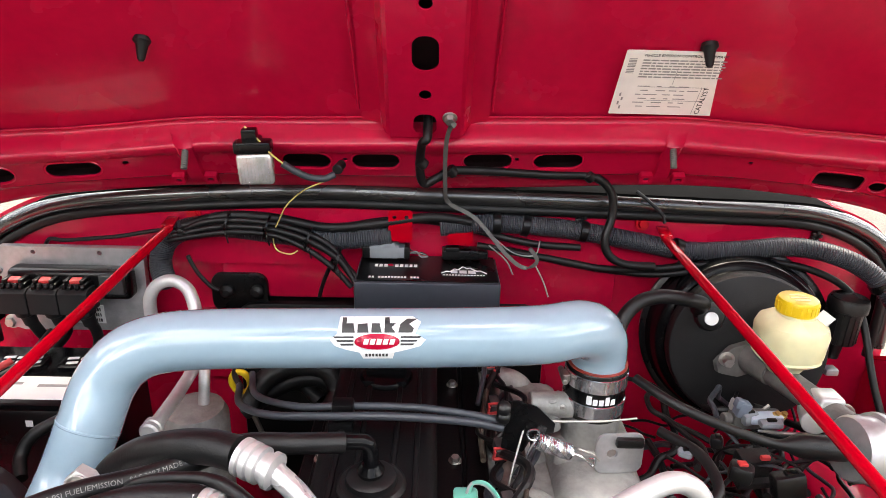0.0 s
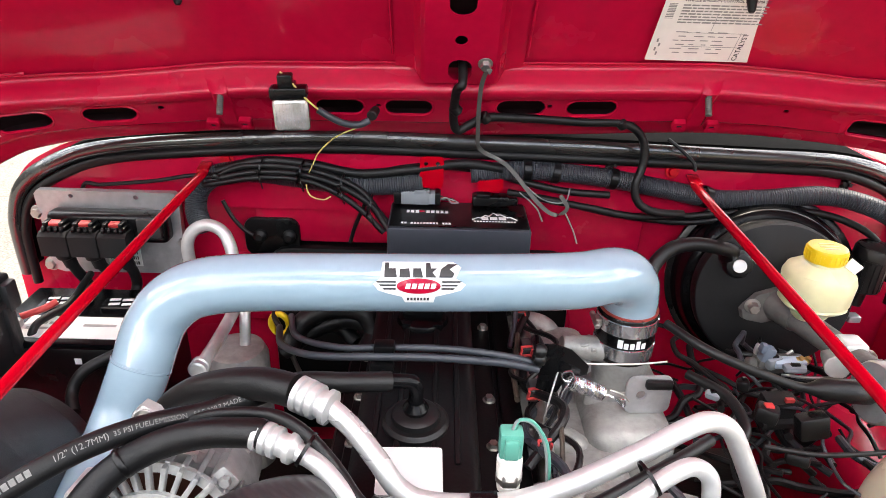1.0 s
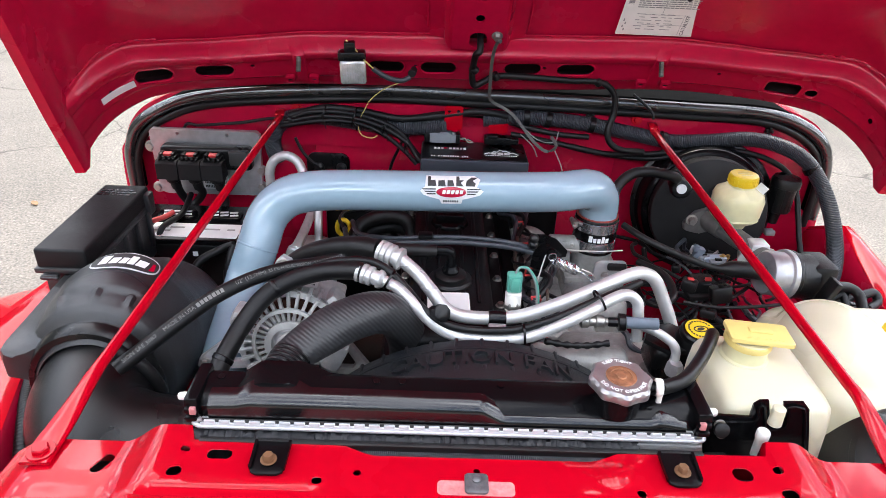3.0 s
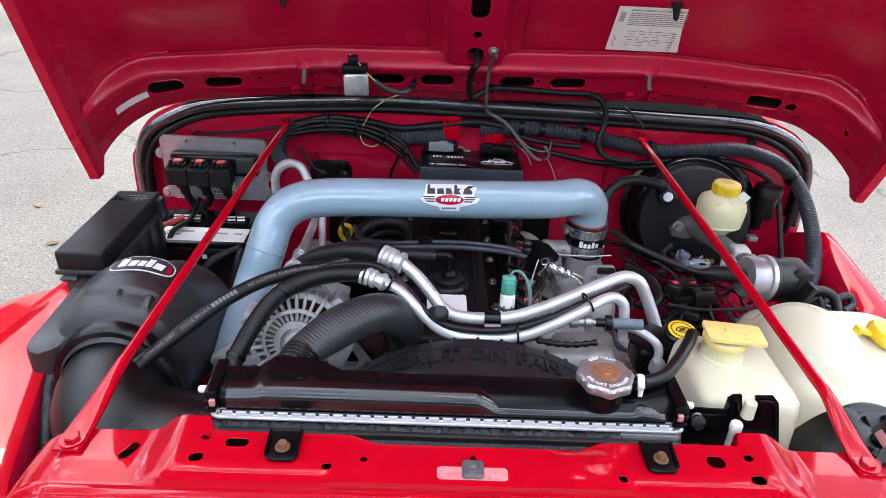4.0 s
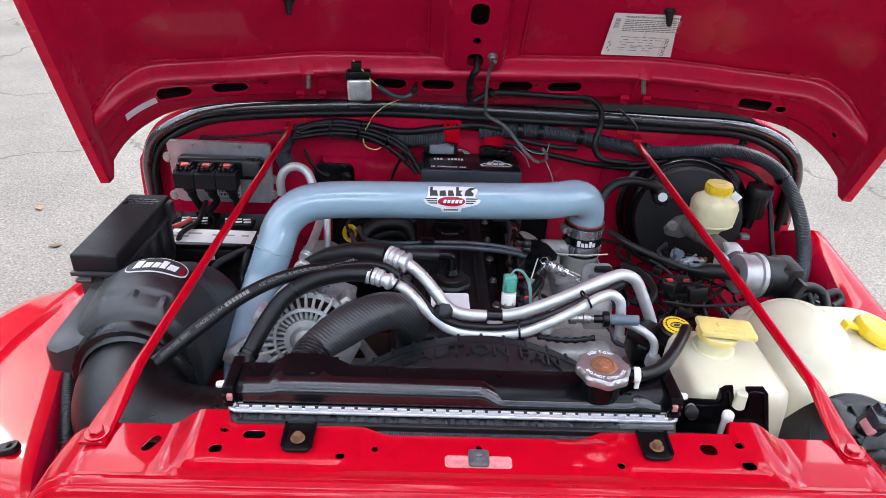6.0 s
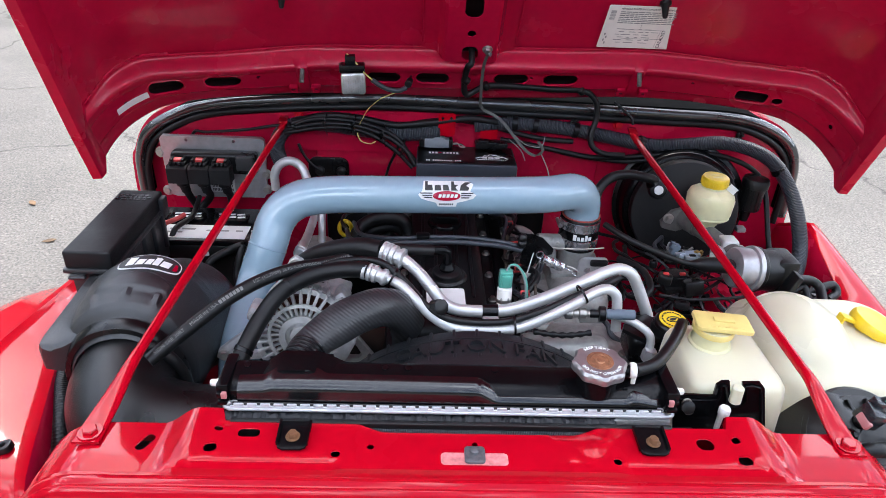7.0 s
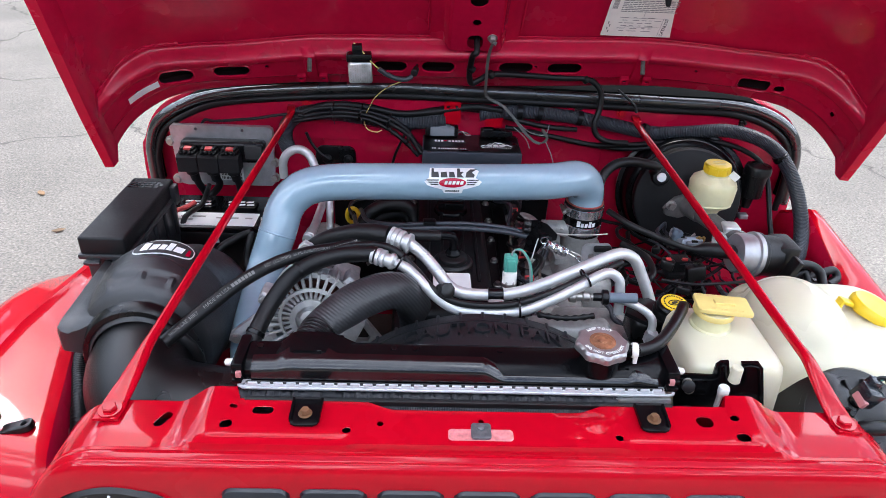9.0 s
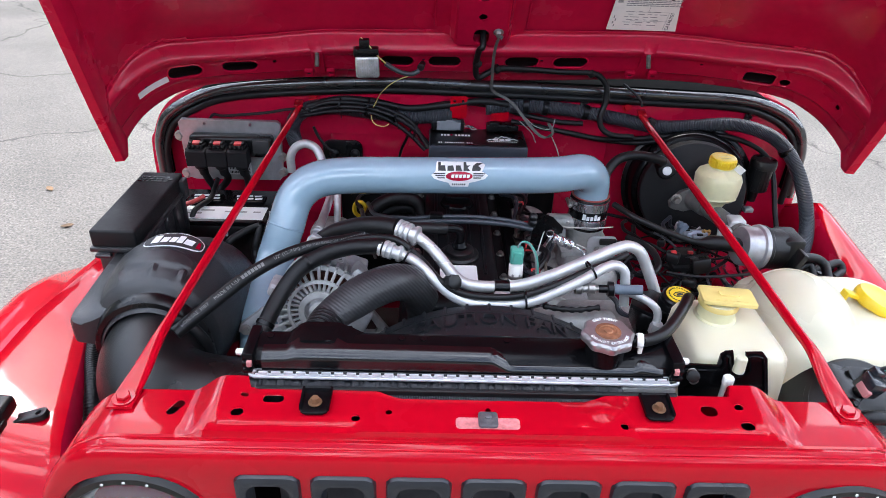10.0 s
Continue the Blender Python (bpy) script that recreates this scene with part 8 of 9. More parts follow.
for p, dd in (((-0.358, 0.848, 1.069), (1, 0, 0.1)), ((0.148, 0.850, 1.089), (1, 0, 0)), ((0.294, 0.850, 1.078), (1, 0, -0.2)), ((0.454, 0.840, 1.054), (1, 0, -0.3)), ((0.196, 0.850, 1.086), (1, 0, -0.2)), ((0.768, 0.770, 1.024), (0.6, -0.2, -0.8))):
    bm = B()
    lathe(bm, [(0.0165, -0.007), (0.0182, -0.006), (0.0182, 0.006), (0.0165, 0.007)], p, dd, 18, caps=False)
    part("tape_band", bm, SATIN, ml)
for k, q in enumerate(([(-0.372, 0.835, 1.078), (-0.298, 0.840, 1.096), (-0.218, 0.845, 1.091), (-0.137, 0.845, 1.077), (-0.056, 0.845, 1.085), (0.038, 0.845, 1.099), (0.106, 0.840, 1.094)],
                       [(-0.379, 0.830, 1.069), (-0.324, 0.832, 1.089), (-0.244, 0.835, 1.088), (-0.177, 0.835, 1.073), (-0.130, 0.830, 1.050), (-0.102, 0.820, 1.018), (-0.085, 0.810, 1.001)],
                       [(-0.384, 0.820, 1.066), (-0.311, 0.825, 1.081), (-0.230, 0.825, 1.080), (-0.163, 0.820, 1.062), (-0.116, 0.815, 1.034), (-0.095, 0.810, 1.008), (-0.083, 0.800, 0.995)],
                       [(-0.390, 0.815, 1.060), (-0.297, 0.818, 1.075), (-0.223, 0.820, 1.071), (-0.170, 0.815, 1.052), (-0.125, 0.810, 1.021), (-0.091, 0.800, 0.989)],
                       [(0.116, 0.840, 1.053), (0.192, 0.835, 1.043), (0.277, 0.830, 1.026), (0.360, 0.825, 1.016), (0.428, 0.820, 1.015), (0.496, 0.820, 1.025)],
                       [(0.164, 0.830, 1.048), (0.261, 0.825, 1.033), (0.330, 0.820, 1.023), (0.413, 0.820, 1.025), (0.521, 0.820, 1.037), (0.612, 0.810, 1.044), (0.680, 0.800, 1.032), (0.732, 0.790, 1.004), (0.754, 0.770, 0.962), (0.761, 0.720, 0.880), (0.760, 0.680, 0.840)],
                       [(-0.356, 0.800, 1.040), (-0.344, 0.800, 1.012), (-0.326, 0.800, 0.988), (-0.312, 0.800, 0.979)],
                       [(-0.117, 0.840, 1.046), (-0.134, 0.850, 1.006), (-0.149, 0.860, 0.969), (-0.157, 0.860, 0.941)])):
    t = thing("wiring_cable", "thin black cable bundled along the cowl", "cable", group="cowl cables")
    bm = B()
    r = (0.0085, 0.006, 0.0055, 0.005, 0.0055, 0.006, 0.0035, 0.0035)[k]
    if k == 0:
        loom(bm, q, r, 12, 0.005)
    else:
        tube(bm, q, r, 10)
    part("sheath", bm, RUBBER, t)
bm = B()
c = Vector((-0.367, 0.822, 1.069))
box(bm, c, (0.022, 0.012, 0.016), 0.004, rot=(0, 30, 0))
tagged(part("loom_clip", bm, SATIN), "black plastic loom clip on the cowl", "clip")
for px in ((0.291, 0.860, 1.099), (0.699, 0.860, 1.075)):
    bm = B()
    for k in range(5):
        a = 2 * math.pi * k / 5
        box(bm, Vector(px) + Vector((0.007 * math.cos(a), 0, 0.007 * math.sin(a))), (0.006, 0.008, 0.006), 0.001)
    cyl(bm, px, Vector(px) + Vector((0, 0.008, 0)), 0.006, 0.006, 10)
    tagged(part("trim_clip", bm, PLASTIC), "black push clip in the cowl", "clip", group="cowl clips")

# ---- washer hose and ground strap from hood to cowl ----
wh = thing("washer_hose", "black rubber washer hose from hood to cowl", "hose")
hk = hp(0.030 - CX, -0.004, 0.045)
bm = B()
tube(bm, [hp(0.030 - CX, 0.0, 0.01), hk + Vector((0, -0.01, -0.01)), (0.022, 0.760, 1.239), (0.019, 0.790, 1.194), (0.026, 0.800, 1.169), (0.047, 0.805, 1.178), (0.072, 0.810, 1.188), (0.135, 0.820, 1.186), (0.228, 0.825, 1.181), (0.294, 0.825, 1.180), (0.327, 0.825, 1.155), (0.332, 0.820, 1.116), (0.322, 0.810, 1.080), (0.330, 0.805, 1.054), (0.357, 0.800, 1.040), (0.406, 0.800, 1.037)], 0.0068, 12)
part("hose", bm, RUBBER, wh)
for p in ((0.022, 0.783, 1.206), (0.069, 0.808, 1.188), (0.289, 0.825, 1.180)):
    bm = B()
    lathe(bm, [(0.0068, -0.008), (0.009, -0.006), (0.009, 0.006), (0.0068, 0.008)], p, (0.6, 0.2, -0.6), 14)
    part("joint", bm, RUBBER, wh)
gsx = thing("ground_strap", "flat grey ground strap bolted to the hood rib", "strap")
sb = hp(0.062 - CX, 0.014, 0.040)
bm = B()
ribbon(bm, [sb, sb + Vector((0.008, -0.012, -0.012)), (0.066, 0.757, 1.272), (0.058, 0.775, 1.238), (0.059, 0.805, 1.164), (0.066, 0.825, 1.131), (0.111, 0.820, 1.106), (0.162, 0.800, 1.052), (0.192, 0.795, 1.032), (0.212, 0.795, 1.044), (0.199, 0.800, 1.065)], 0.0066, 0.0014, (1, 0.1, 0.2))
part("strap", bm, GREYBAND, gsx)
bm = B()
hexbolt(bm, sb, HN, 0.008, 0.010, 0.011)
part("bolt", bm, STEEL, gsx)
for q in ([(0.141, 0.830, 1.072), (0.176, 0.820, 1.048), (0.211, 0.820, 1.045), (0.220, 0.830, 1.067)], [(0.213, 0.820, 1.028), (0.228, 0.810, 1.000), (0.236, 0.800, 0.978)], [(0.134, 0.820, 1.061), (0.164, 0.820, 1.034), (0.177, 0.820, 1.009)]):
    t = thing("loose_wire", "loose pale wire end near the controller", "wire", group="loose wires")
    bm = B()
    tube(bm, q, 0.0012, 8)
    part("wire", bm, WIRE_W, t)

bl = thing("slim_wiring_loom", "slim black corrugated loom along the firewall", "wiring loom")
bm = B()
loom(bm, [(-0.129, 0.842, 1.074), (-0.052, 0.852, 1.088), (0.015, 0.860, 1.089), (0.087, 0.860, 1.080), (0.154, 0.845, 1.067), (0.221, 0.836, 1.058), (0.289, 0.836, 1.054)], 0.0062, 12, 0.0042)
part("loom", bm, RUBBER, bl)
tc = thing("thin_cable", "thin black cable between the seal and the brace", "cable")
bm = B()
tube(bm, [(0.376, 0.850, 1.150), (0.395, 0.840, 1.137), (0.417, 0.830, 1.118), (0.422, 0.825, 1.104)], 0.0030, 10)
part("cable", bm, RUBBER, tc)

# ---- under-hood lamp ----
ul = thing("under_hood_lamp", "under-hood lamp with clear lens and black socket", "lamp")
lm = basis(Vector((-0.2195, 0.748, 1.2015)), (1, 0.06, 0.03), (-0.05, -0.10, 1))
bm = B()
box(bm, (0, 0, 0), (0.052, 0.048, 0.022), 0.006, seg=3)
bmesh.ops.transform(bm, matrix=lm, verts=bm.verts)
part("lens", bm, material("crinkled_lens", (0.60, 0.60, 0.58), 0.12, metal=0.55, vary=0.45, grain=60, blotch=40, bump=1.0, bump_scale=70, coat=0.8), ul, "clear crinkled lens over a bright reflector")
for k in range(9):
    bm = B()
    box(bm, (-0.020 + 0.005 * k, 0, 0.0112), (0.0012, 0.040, 0.0010), 0.0003)
    bmesh.ops.transform(bm, matrix=lm, verts=bm.verts)
    part("lens_rib", bm, GLASS, ul)
bm = B()
box(bm, (-0.001, 0.032, -0.003), (0.054, 0.018, 0.026), 0.004)
box(bm, (-0.004, 0.048, -0.003), (0.022, 0.022, 0.018), 0.003)
box(bm, (-0.004, 0.030, -0.026), (0.016, 0.012, 0.050), 0.003)
bmesh.ops.transform(bm, matrix=lm, verts=bm.verts)
part("socket", bm, SATIN, ul)
bm = B()
tube(bm, [(-0.232, 0.748, 1.262), (-0.216, 0.742, 1.249), (-0.196, 0.738, 1.227), (-0.175, 0.745, 1.206)], 0.0014, 8)
part("wire", bm, WIRE_Y, ul, "yellow wire")
bm = B()
loom(bm, [(-0.180, 0.744, 1.210), (-0.165, 0.748, 1.199), (-0.146, 0.752, 1.189), (-0.124, 0.756, 1.185), (-0.108, 0.764, 1.190)], 0.0055, 10, 0.0035)
part("sleeve", bm, LOOM, ul)
bm = B()
tube(bm, [(-0.112, 0.766, 1.186), (-0.128, 0.795, 1.171), (-0.165, 0.808, 1.151), (-0.194, 0.816, 1.124), (-0.208, 0.822, 1.099), (-0.221, 0.825, 1.070), (-0.214, 0.810, 1.050), (-0.192, 0.805, 1.044), (-0.178, 0.805, 1.050)], 0.0012, 8)
part("drop_wire", bm, WIRE_Y, ul, "yellow wire hanging over the seal")
bm = B()
cyl(bm, (-0.104, 0.764, 1.197), (-0.100, 0.790, 1.200), 0.008, 0.007, 14)
part("grommet", bm, RUBBER, ul)

# ---- heater and accumulator pipes ----
hpipe = thing("aluminium_line", "bare aluminium line looping over behind the intake pipe", "pipe")
bm = B()
tube(bm, [(-0.406, 0.752, 0.945), (-0.405, 0.752, 0.982), (-0.393, 0.754, 1.005), (-0.370, 0.756, 1.015), (-0.346, 0.752, 1.006), (-0.332, 0.740, 0.986), (-0.322, 0.720, 0.960)], 0.0100, 16)
part("pipe", bm, ALU, hpipe)
bm = B()
tube(bm, [(-0.296, 0.700, 0.950), (-0.300, 0.640, 0.934), (-0.304, 0.570, 0.926), (-0.307, 0.505, 0.926)], 0.0090, 16)
tube(bm, [(-0.286, 0.660, 0.965), (-0.282, 0.625, 0.935), (-0.281, 0.605, 0.890)], 0.0080, 14)
part("pipe", bm, ALU, hpipe)
bm = B()
lathe(bm, [(0.010, 0), (0.0125, 0.002), (0.0125, 0.008), (0.0105, 0.010), (0.0125, 0.012), (0.0125, 0.018), (0.010, 0.020)], (-0.308, 0.488, 0.927), (0.02, 0.99, -0.02), 20)
part("ferrule", bm, ALU, hpipe)
accu = thing("accumulator_canister", "dull metal air conditioning accumulator canister", "canister")
bm = B()
lathe(bm, [(0.045, -0.20), (0.046, -0.01), (0.040, 0.004), (0.020, 0.008)], (-0.293, 0.600, 0.884), (0, 0, 1), 32)
part("can", bm, CAST, accu)
lp = thing("side_line", "short aluminium line beside the air filter housing", "pipe")
bm = B()
tube(bm, [(-0.494, 0.420, 0.847), (-0.473, 0.420, 0.859), (-0.448, 0.420, 0.857), (-0.410, 0.420, 0.871)], 0.0066, 12)
part("pipe", bm, ALU, lp)

# ---- dipstick and cables over the valve cover ----
dip = thing("dipstick", "oil dipstick with yellow ring handle", "dipstick")
D0 = Vector((-0.232, 0.625, 0.915))
bm = B()
tube(bm, [D0 + Vector((0.0, 0.0, 0.020 * 1)) * 0 + Vector((0.013 * math.cos(a), -0.004 * math.sin(a), 0.020 * math.sin(a))) for a in (2 * math.pi * k / 18 for k in range(19))], 0.0048, 10, n=2)
part("ring", bm, YELLOW, dip, "yellow plastic ring")
bm = B()
tube(bm, [D0 + Vector((0, 0, -0.02)), D0 + Vector((0.01, 0.01, -0.06)), D0 + Vector((0.03, 0.02, -0.14))], 0.004, 8)
part("tube", bm, STEEL, dip)
for k, q in enumerate(([(-0.226, 0.600, 0.926), (-0.211, 0.550, 0.930), (-0.157, 0.490, 0.956), (-0.076, 0.460, 0.977), (0.001, 0.450, 0.985), (0.080, 0.450, 0.980), (0.128, 0.455, 0.968)],
                       [(-0.213, 0.620, 0.933), (-0.191, 0.560, 0.937), (-0.123, 0.500, 0.962), (-0.054, 0.480, 0.978), (0.025, 0.470, 0.984), (0.092, 0.460, 0.982), (0.132, 0.460, 0.971)],
                       [(-0.226, 0.600, 0.926), (-0.238, 0.620, 0.935), (-0.227, 0.640, 0.945), (-0.196, 0.660, 0.942), (-0.168, 0.660, 0.934)])):
    t = thing("throttle_cable", "grey sheathed control cable over the valve cover", "cable", group="control cables")
    bm = B()
    tube(bm, q, (0.0050, 0.0046, 0.0040)[k], 12)
    part("sheath", bm, LOOM if k < 2 else RUBBER, t)
cc = Vector((-0.063, 0.475, 0.977))
bm = B()
box(bm, cc, (0.026, 0.020, 0.022), 0.003)
box(bm, cc + Vector((-0.002, -0.012, -0.016)), (0.030, 0.016, 0.014), 0.003)
tagged(part("cable_holder", bm, SATIN), "black plastic cable holder over the valve cover", "clip")
for k, q in enumerate(([(-0.214, 0.600, 0.894), (-0.193, 0.620, 0.926), (-0.153, 0.630, 0.941), (-0.109, 0.630, 0.936), (-0.092, 0.620, 0.908), (-0.099, 0.600, 0.890)], [(-0.230, 0.620, 0.868), (-0.167, 0.640, 0.907), (-0.116, 0.650, 0.906), (-0.096, 0.640, 0.875)], [(-0.214, 0.660, 0.876), (-0.155, 0.660, 0.892), (-0.122, 0.640, 0.875)])):
    t = thing("heater_hose", "black heater hose behind the valve cover", "hose", group="heater hoses")
    bm = B()
    tube(bm, q, (0.015, 0.013, 0.012)[k], 14)
    part("hose", bm, RUBBER, t)

# ---- wiring and small parts between engine and inner fender ----
rng = random.Random(11)
for k in range(16):
    t = thing("engine_wire", "dark wire in the harness beside the engine", "wire", group="engine wires")
    bm = B()
    x = 0.11 + 0.012 * (k % 4)
    y0 = 0.24 + 0.03 * k
    pts = [(x, y0, 0.90), (x + 0.02 + rng.uniform(-0.02, 0.03), y0 + 0.06, 0.915 + rng.uniform(-0.015, 0.02)), (x + rng.uniform(-0.02, 0.03), y0 + 0.14, 0.905), (x + 0.02, y0 + 0.22, 0.885)]
    tube(bm, pts, rng.choice((0.003, 0.004, 0.006)), 8)
    part("sheath", bm, rng.choice((RUBBER, RUBBER, RUBBER, LOOM, AMBERHOSE)), t)
for k in range(64):
    t = thing("harness_cable", "black harness cable low beside the brake booster", "cable", group="side harness")
    bm = B()
    q = Vector((0.36 + rng.uniform(0, 0.28), 0.34 + rng.uniform(0, 0.40), 0.80 + rng.uniform(-0.05, 0.075)))
    d = Vector((rng.uniform(-1, 1), rng.uniform(-1, 1), rng.uniform(-0.25, 0.25))).normalized()
    pts = [q.copy()]
    for j in range(7):
        d = (d + Vector((rng.uniform(-0.7, 0.7), rng.uniform(-0.7, 0.7), rng.uniform(-0.35, 0.35)))).normalized()
        q = q + d * rng.uniform(0.018, 0.034)
        q.z = min(q.z, 0.895)
        pts.append(q.copy())
    tube(bm, pts, rng.choice((0.0022, 0.003, 0.0042, 0.0055)), 8, n=5)
    part("sheath", bm, rng.choice((RUBBER, RUBBER, RUBBER, ENGINE_BLACK, LOOM)), t)
for k, (c, s, mt) in enumerate((((0.504, 0.600, 0.886), (0.045, 0.030, 0.035), GREYPL), ((0.488, 0.620, 0.896), (0.022, 0.02, 0.04), ALU), ((0.525, 0.580, 0.890), (0.06, 0.03, 0.02), GREYPL), ((0.363, 0.480, 0.916), (0.035, 0.025, 0.02), GREYPL),
                               ((0.415, 0.440, 0.921), (0.05, 0.04, 0.04), PLASTIC), ((0.476, 0.440, 0.903), (0.07, 0.04, 0.06), PLASTIC), ((0.443, 0.400, 0.887), (0.05, 0.04, 0.03), PLASTIC), ((0.770, 0.500, 0.844), (0.06, 0.05, 0.03), PLASTIC), ((0.797, 0.480, 0.844), (0.05, 0.05, 0.03), PLASTIC), ((0.410, 0.500, 0.919), (0.03, 0.03, 0.03), SATIN))):
    t = thing("wiring_connector", "plastic wiring connector low beside the engine", "connector", group="connectors")
    bm = B()
    s = tuple(q * 0.55 for q in s)
    box(bm, c, s, 0.005, rot=(rng.uniform(-12, 12), rng.uniform(-12, 12), rng.uniform(-30, 30)))
    part("shell", bm, mt, t)
    bm = B()
    box(bm, Vector(c) + Vector((0, 0, s[2] * 0.5)), (s[0] * 0.4, s[1] * 0.4, 0.006), 0.001)
    part("latch", bm, (REDPLAST if k == 4 else SATIN), t)
for q, r in (([(0.767, 0.520, 0.846), (0.794, 0.530, 0.855), (0.823, 0.520, 0.848), (0.797, 0.480, 0.844)], 0.010), ([(0.758, 0.550, 0.842), (0.766, 0.500, 0.837), (0.794, 0.500, 0.845)], 0.008), ([(0.385, 0.380, 0.922), (0.448, 0.370, 0.920), (0.534, 0.370, 0.928), (0.559, 0.370, 0.936)], 0.003), ([(0.343, 0.520, 0.919), (0.377, 0.470, 0.922), (0.382, 0.420, 0.913), (0.362, 0.400, 0.898)], 0.007)):
    t = thing("harness_branch", "black harness branch near the inner fender", "cable", group="side harness branches")
    bm = B()
    tube(bm, q, r, 10)
    part("sheath", bm, RUBBER, t)
# proportioning valve under the master cylinder
pv = thing("proportioning_valve", "cast valve block with pale blue plugs and brass fitting", "valve")
bm = B()
box(bm, (0.520, 0.612, 0.876), (0.075, 0.026, 0.024), 0.005)
cyl(bm, (0.482, 0.612, 0.876), (0.470, 0.610, 0.878), 0.009, 0.008, 14)
part("block", bm, DIRTY_CAST, pv)
bm = B()
box(bm, (0.494, 0.606, 0.897), (0.018, 0.018, 0.024), 0.003, rot=(0, 12, 0))
box(bm, (0.486, 0.604, 0.908), (0.010, 0.012, 0.014), 0.002, rot=(0, 12, 0))
part("plug", bm, HOSEBLUE, pv, "pale blue-grey plug")
bm = B()
box(bm, (0.525, 0.596, 0.889), (0.046, 0.018, 0.012), 0.003, rot=(6, -4, 0))
part("bridge", bm, material("pale_blue_plastic", (0.36, 0.42, 0.50), 0.4, vary=0.1), pv, "pale blue plastic bridge")
for k, x in enumerate((0.538, 0.548)):
    bm = B()
    lathe(bm, [(0.006, 0.0), (0.006, 0.008), (0.004, 0.009), (0.004, 0.013)], (x, 0.598, 0.888), (0.2, -0.4, 1), 6)
    part("fitting", bm, material("brass", (0.55, 0.36, 0.12), 0.3, metal=0.8, vary=0.15), pv, "small brass fitting")
# relay on the inner fender
rl = thing("relay", "black plastic relay with an orange-red lock", "relay")
bm = B()
box(bm, (0.462, 0.498, 0.888), (0.044, 0.026, 0.030), 0.003, rot=(8, 0, 6))
box(bm, (0.462, 0.494, 0.868), (0.050, 0.030, 0.012), 0.003, rot=(8, 0, 6))
part("case", bm, MATT, rl)
bm = B()
box(bm, (0.470, 0.487, 0.905), (0.012, 0.006, 0.006), 0.001)
part("lock", bm, REDPLAST, rl, "orange-red lock")
# harness behind the inlet elbow
for k, q in enumerate(([(-0.690, 0.330, 0.815), (-0.676, 0.270, 0.838), (-0.654, 0.206, 0.842), (-0.629, 0.148, 0.840), (-0.612, 0.100, 0.822), (-0.606, 0.060, 0.780)], [(-0.668, 0.330, 0.808), (-0.650, 0.258, 0.836), (-0.632, 0.200, 0.842), (-0.608, 0.140, 0.838), (-0.590, 0.095, 0.818)], [(-0.694, 0.300, 0.795), (-0.668, 0.210, 0.815), (-0.640, 0.140, 0.815), (-0.620, 0.070, 0.790)])):
    t = thing("headlight_loom", "black corrugated loom beside the inlet elbow", "wiring loom", group="headlight looms")
    bm = B()
    loom(bm, q, (0.0125, 0.0110, 0.010)[k], 12, 0.005)
    part("conduit", bm, RUBBER, t)
# hood catch on the fender
hc = thing("hood_catch", "black hood catch bracket on the fender", "hood catch")
bm = B()
prism(bm, rounded(0.060, 0.020, 0.008, 4), 0.010, Matrix.Translation((-0.665, 0.030, 0.856)) @ pose(0, 0, 0, 0, -14, 8), holes=[ring2d(0.004, 10, -0.018, 0), ring2d(0.004, 10, 0.018, 0)], bevel=0.002)
part("pad", bm, PLASTIC, hc)
bm = B()
box(bm, (-0.712, 0.030, 0.868), (0.040, 0.050, 0.035), 0.008, seg=3)
box(bm, (-0.705, 0.000, 0.860), (0.034, 0.04, 0.022), 0.006)
part("catch", bm, RUBBER, hc)

# inline fitting between the cast cover and the return pipe
fit = thing("inline_fitting", "steel fitting with black nut on a grey hose", "fitting")
a, b = Vector((0.166, 0.215, 0.991)), Vector((0.276, 0.205, 0.997))
d = (b - a)
bm = B()
lathe(bm, [(0.007, 0.0), (0.010, 0.002), (0.010, 0.012), (0.007, 0.014), (0.007, 0.022), (0.009, 0.024), (0.009, 0.034), (0.005, 0.036), (0.005, 0.044)], a, d, 18)
part("stem", bm, STEEL, fit)
bm = B()
lathe(bm, [(0.006, 0.0), (0.007, 0.002), (0.007, 0.014), (0.013, 0.015), (0.013, 0.024), (0.008, 0.026)], a + d * 0.36, d, 12)
part("nut", bm, SATIN, fit)
bm = B()
tube(bm, [a + d * 0.55, a + d * 0.8, b], 0.0085, 14)
part("hose", bm, HOSEBLUE, fit)
# twisted lead under the aluminium lines
tw = thing("twisted_lead", "black sleeved lead under the aluminium lines", "cable")
bm = B()
tube(bm, [(0.117, 0.200, 0.964), (0.144, 0.200, 0.959), (0.176, 0.200, 0.958), (0.210, 0.200, 0.964)], 0.005, 10, step=0.003, radius=lambda s, i: 0.0046 + 0.0010 * math.sin(i * 1.3))
part("sheath", bm, RUBBER, tw)
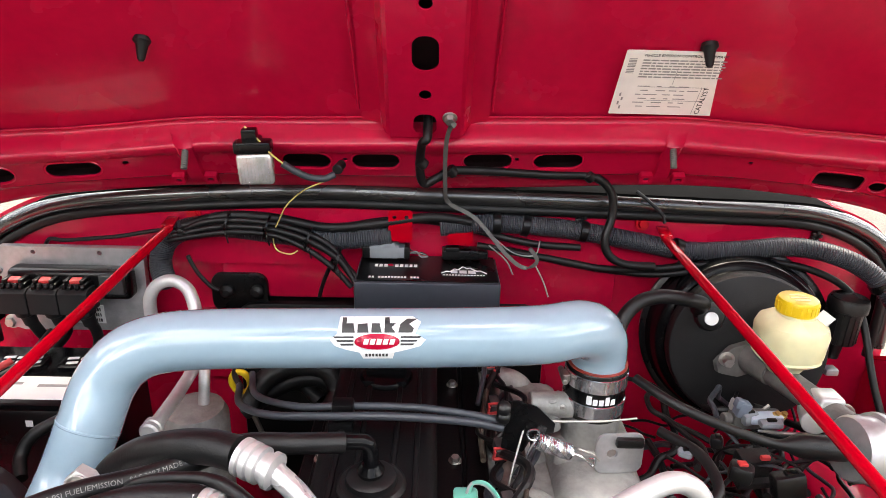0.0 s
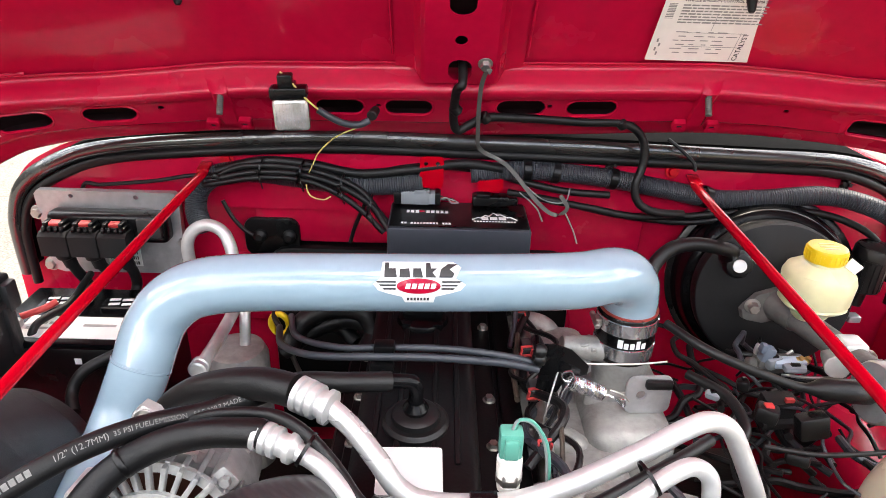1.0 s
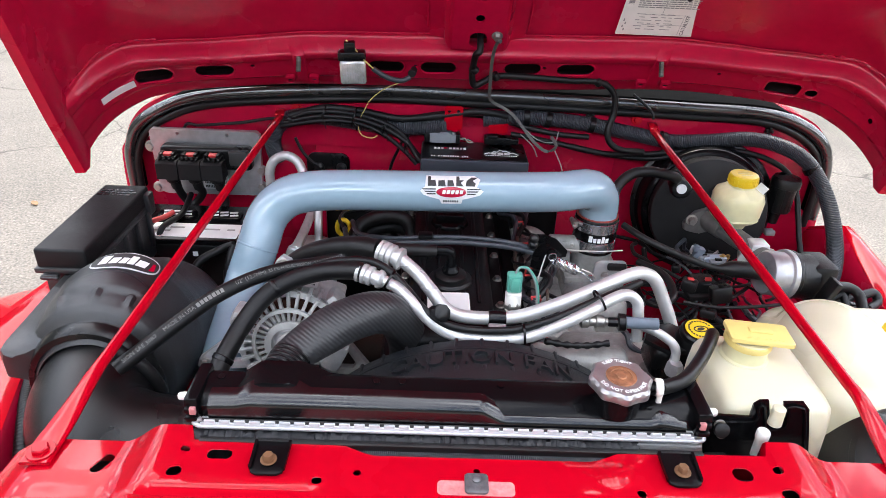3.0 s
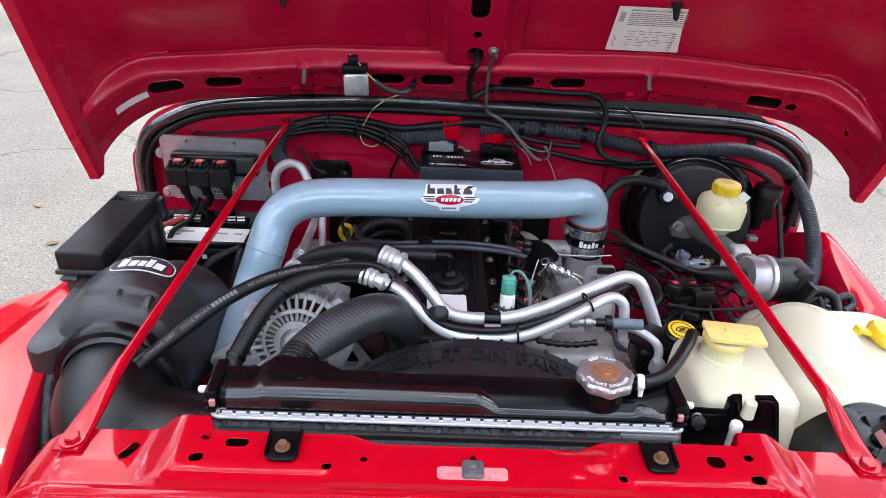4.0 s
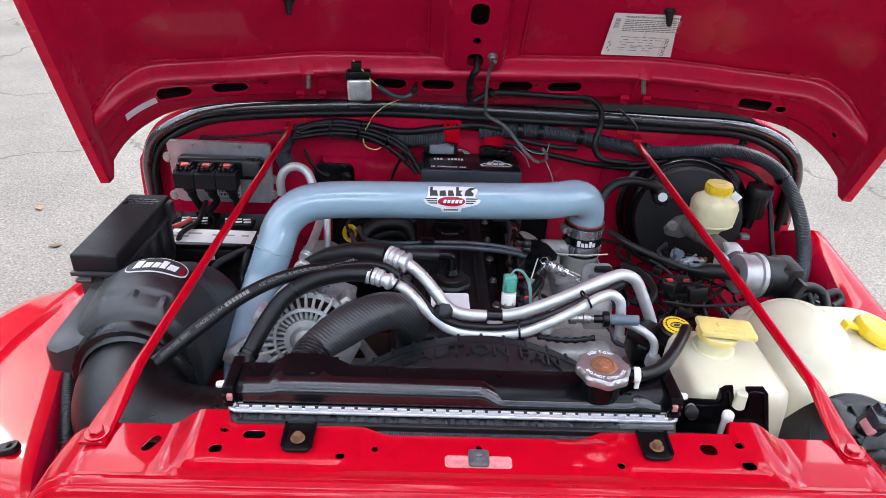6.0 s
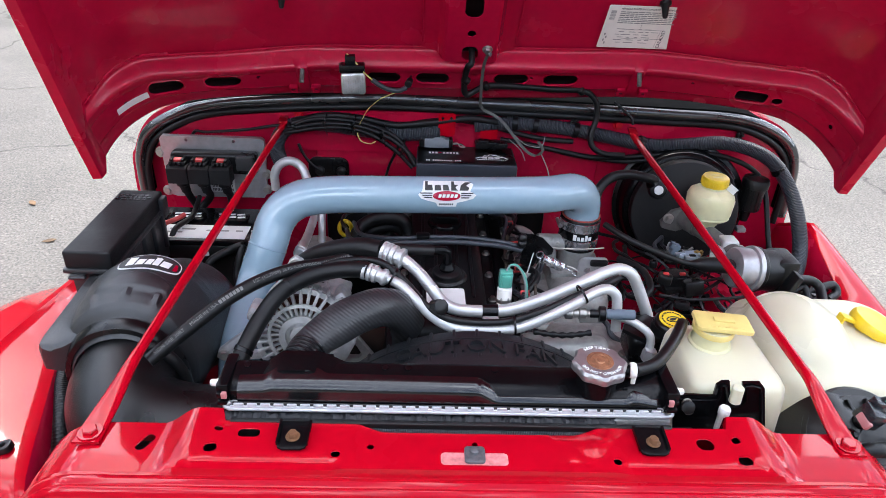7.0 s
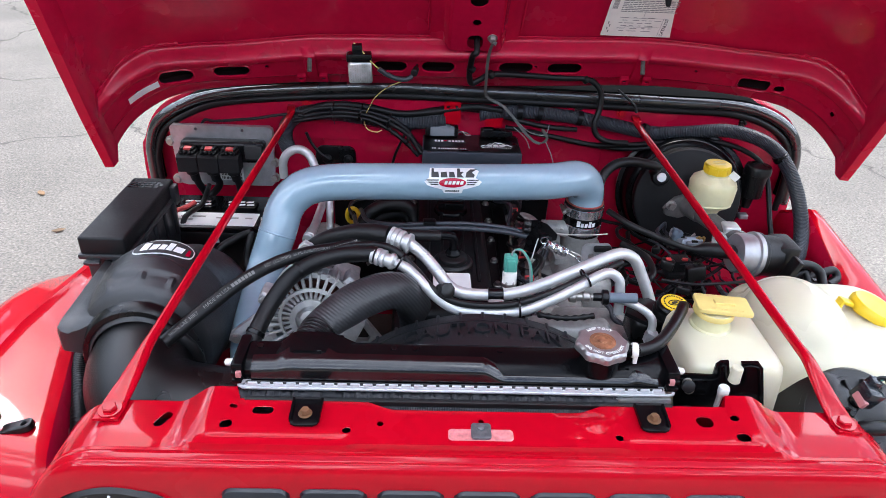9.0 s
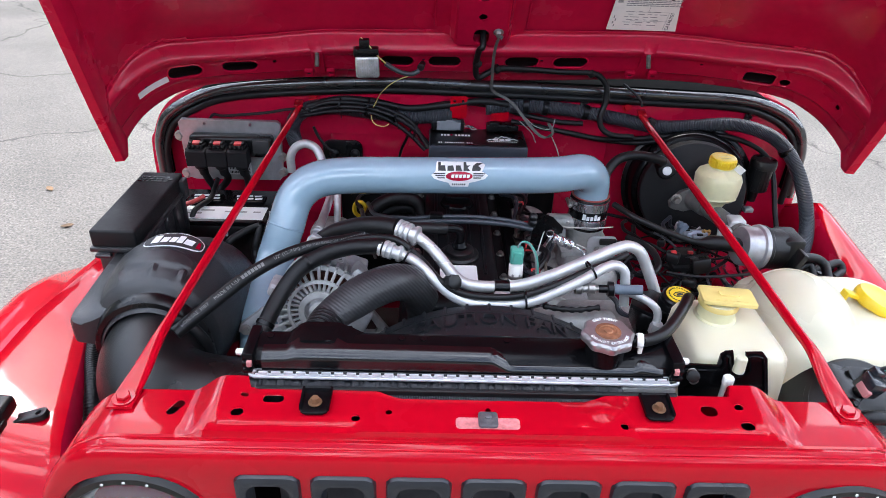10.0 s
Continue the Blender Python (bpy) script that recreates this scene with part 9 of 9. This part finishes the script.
# hoses behind the washer bottle
for q, r in (([(0.691, 0.460, 0.916), (0.726, 0.470, 0.908), (0.744, 0.460, 0.898), (0.740, 0.430, 0.883)], 0.0095), ([(0.752, 0.470, 0.889), (0.784, 0.480, 0.892), (0.791, 0.470, 0.879), (0.763, 0.450, 0.875)], 0.0085), ([(0.692, 0.460, 0.886), (0.712, 0.460, 0.897), (0.715, 0.440, 0.883)], 0.007), ([(0.695, 0.500, 0.899), (0.712, 0.490, 0.889), (0.730, 0.470, 0.897)], 0.0075)):
    t = thing("washer_pump_hose", "short black hose behind the washer bottle", "hose", group="pump hoses")
    bm = B()
    tube(bm, q, r, 12)
    part("hose", bm, RUBBER, t)

# raised rim and bolts of the bottle bracket
for p in ((0.298, 0.018, 0.986), (0.304, 0.018, 0.972)):
    bm = B()
    hexbolt(bm, p, (0, -1, 0.2), 0.005, 0.004, 0.007)
    part("bolt", bm, STEEL, bk)
bm = B()
tube(bm, [(0.416, 0.020, 0.938), (0.397, 0.020, 1.003), (0.389, 0.020, 1.013), (0.374, 0.020, 1.013), (0.381, 0.020, 0.987), (0.371, 0.020, 0.978), (0.356, 0.020, 0.982), (0.346, 0.020, 1.014), (0.339, 0.020, 1.010), (0.339, 0.020, 0.990), (0.285, 0.020, 0.990)], 0.0016, 6, n=2)
part("pressed_rim", bm, GLOSS, bk)

# ties round the cable bundle on the cowl
for p in ((-0.298, 0.835, 1.083), (-0.231, 0.832, 1.081), (-0.164, 0.826, 1.063), (-0.116, 0.816, 1.031)):
    t = thing("bundle_tie", "black cable tie round the cowl cables", "cable tie", group="bundle ties")
    bm = B()
    lathe(bm, [(0.0200, -0.0018), (0.0212, -0.0015), (0.0212, 0.0015), (0.0200, 0.0018)], p, (1, 0, -0.3), 16, caps=False)
    ob = part("band", bm, SATIN, t)
    bm = B()
    box(bm, Vector(p) + Vector((0, -0.021, 0.004)), (0.006, 0.005, 0.007), 0.001)
    part("head", bm, SATIN, t)
    bm = B()
    tube(bm, [Vector(p) + Vector((0, -0.022, 0.004)), Vector(p) + Vector((0.006, -0.034, -0.004)), Vector(p) + Vector((0.010, -0.036, -0.020))], 0.0012, 5)
    part("tail", bm, SATIN, t)
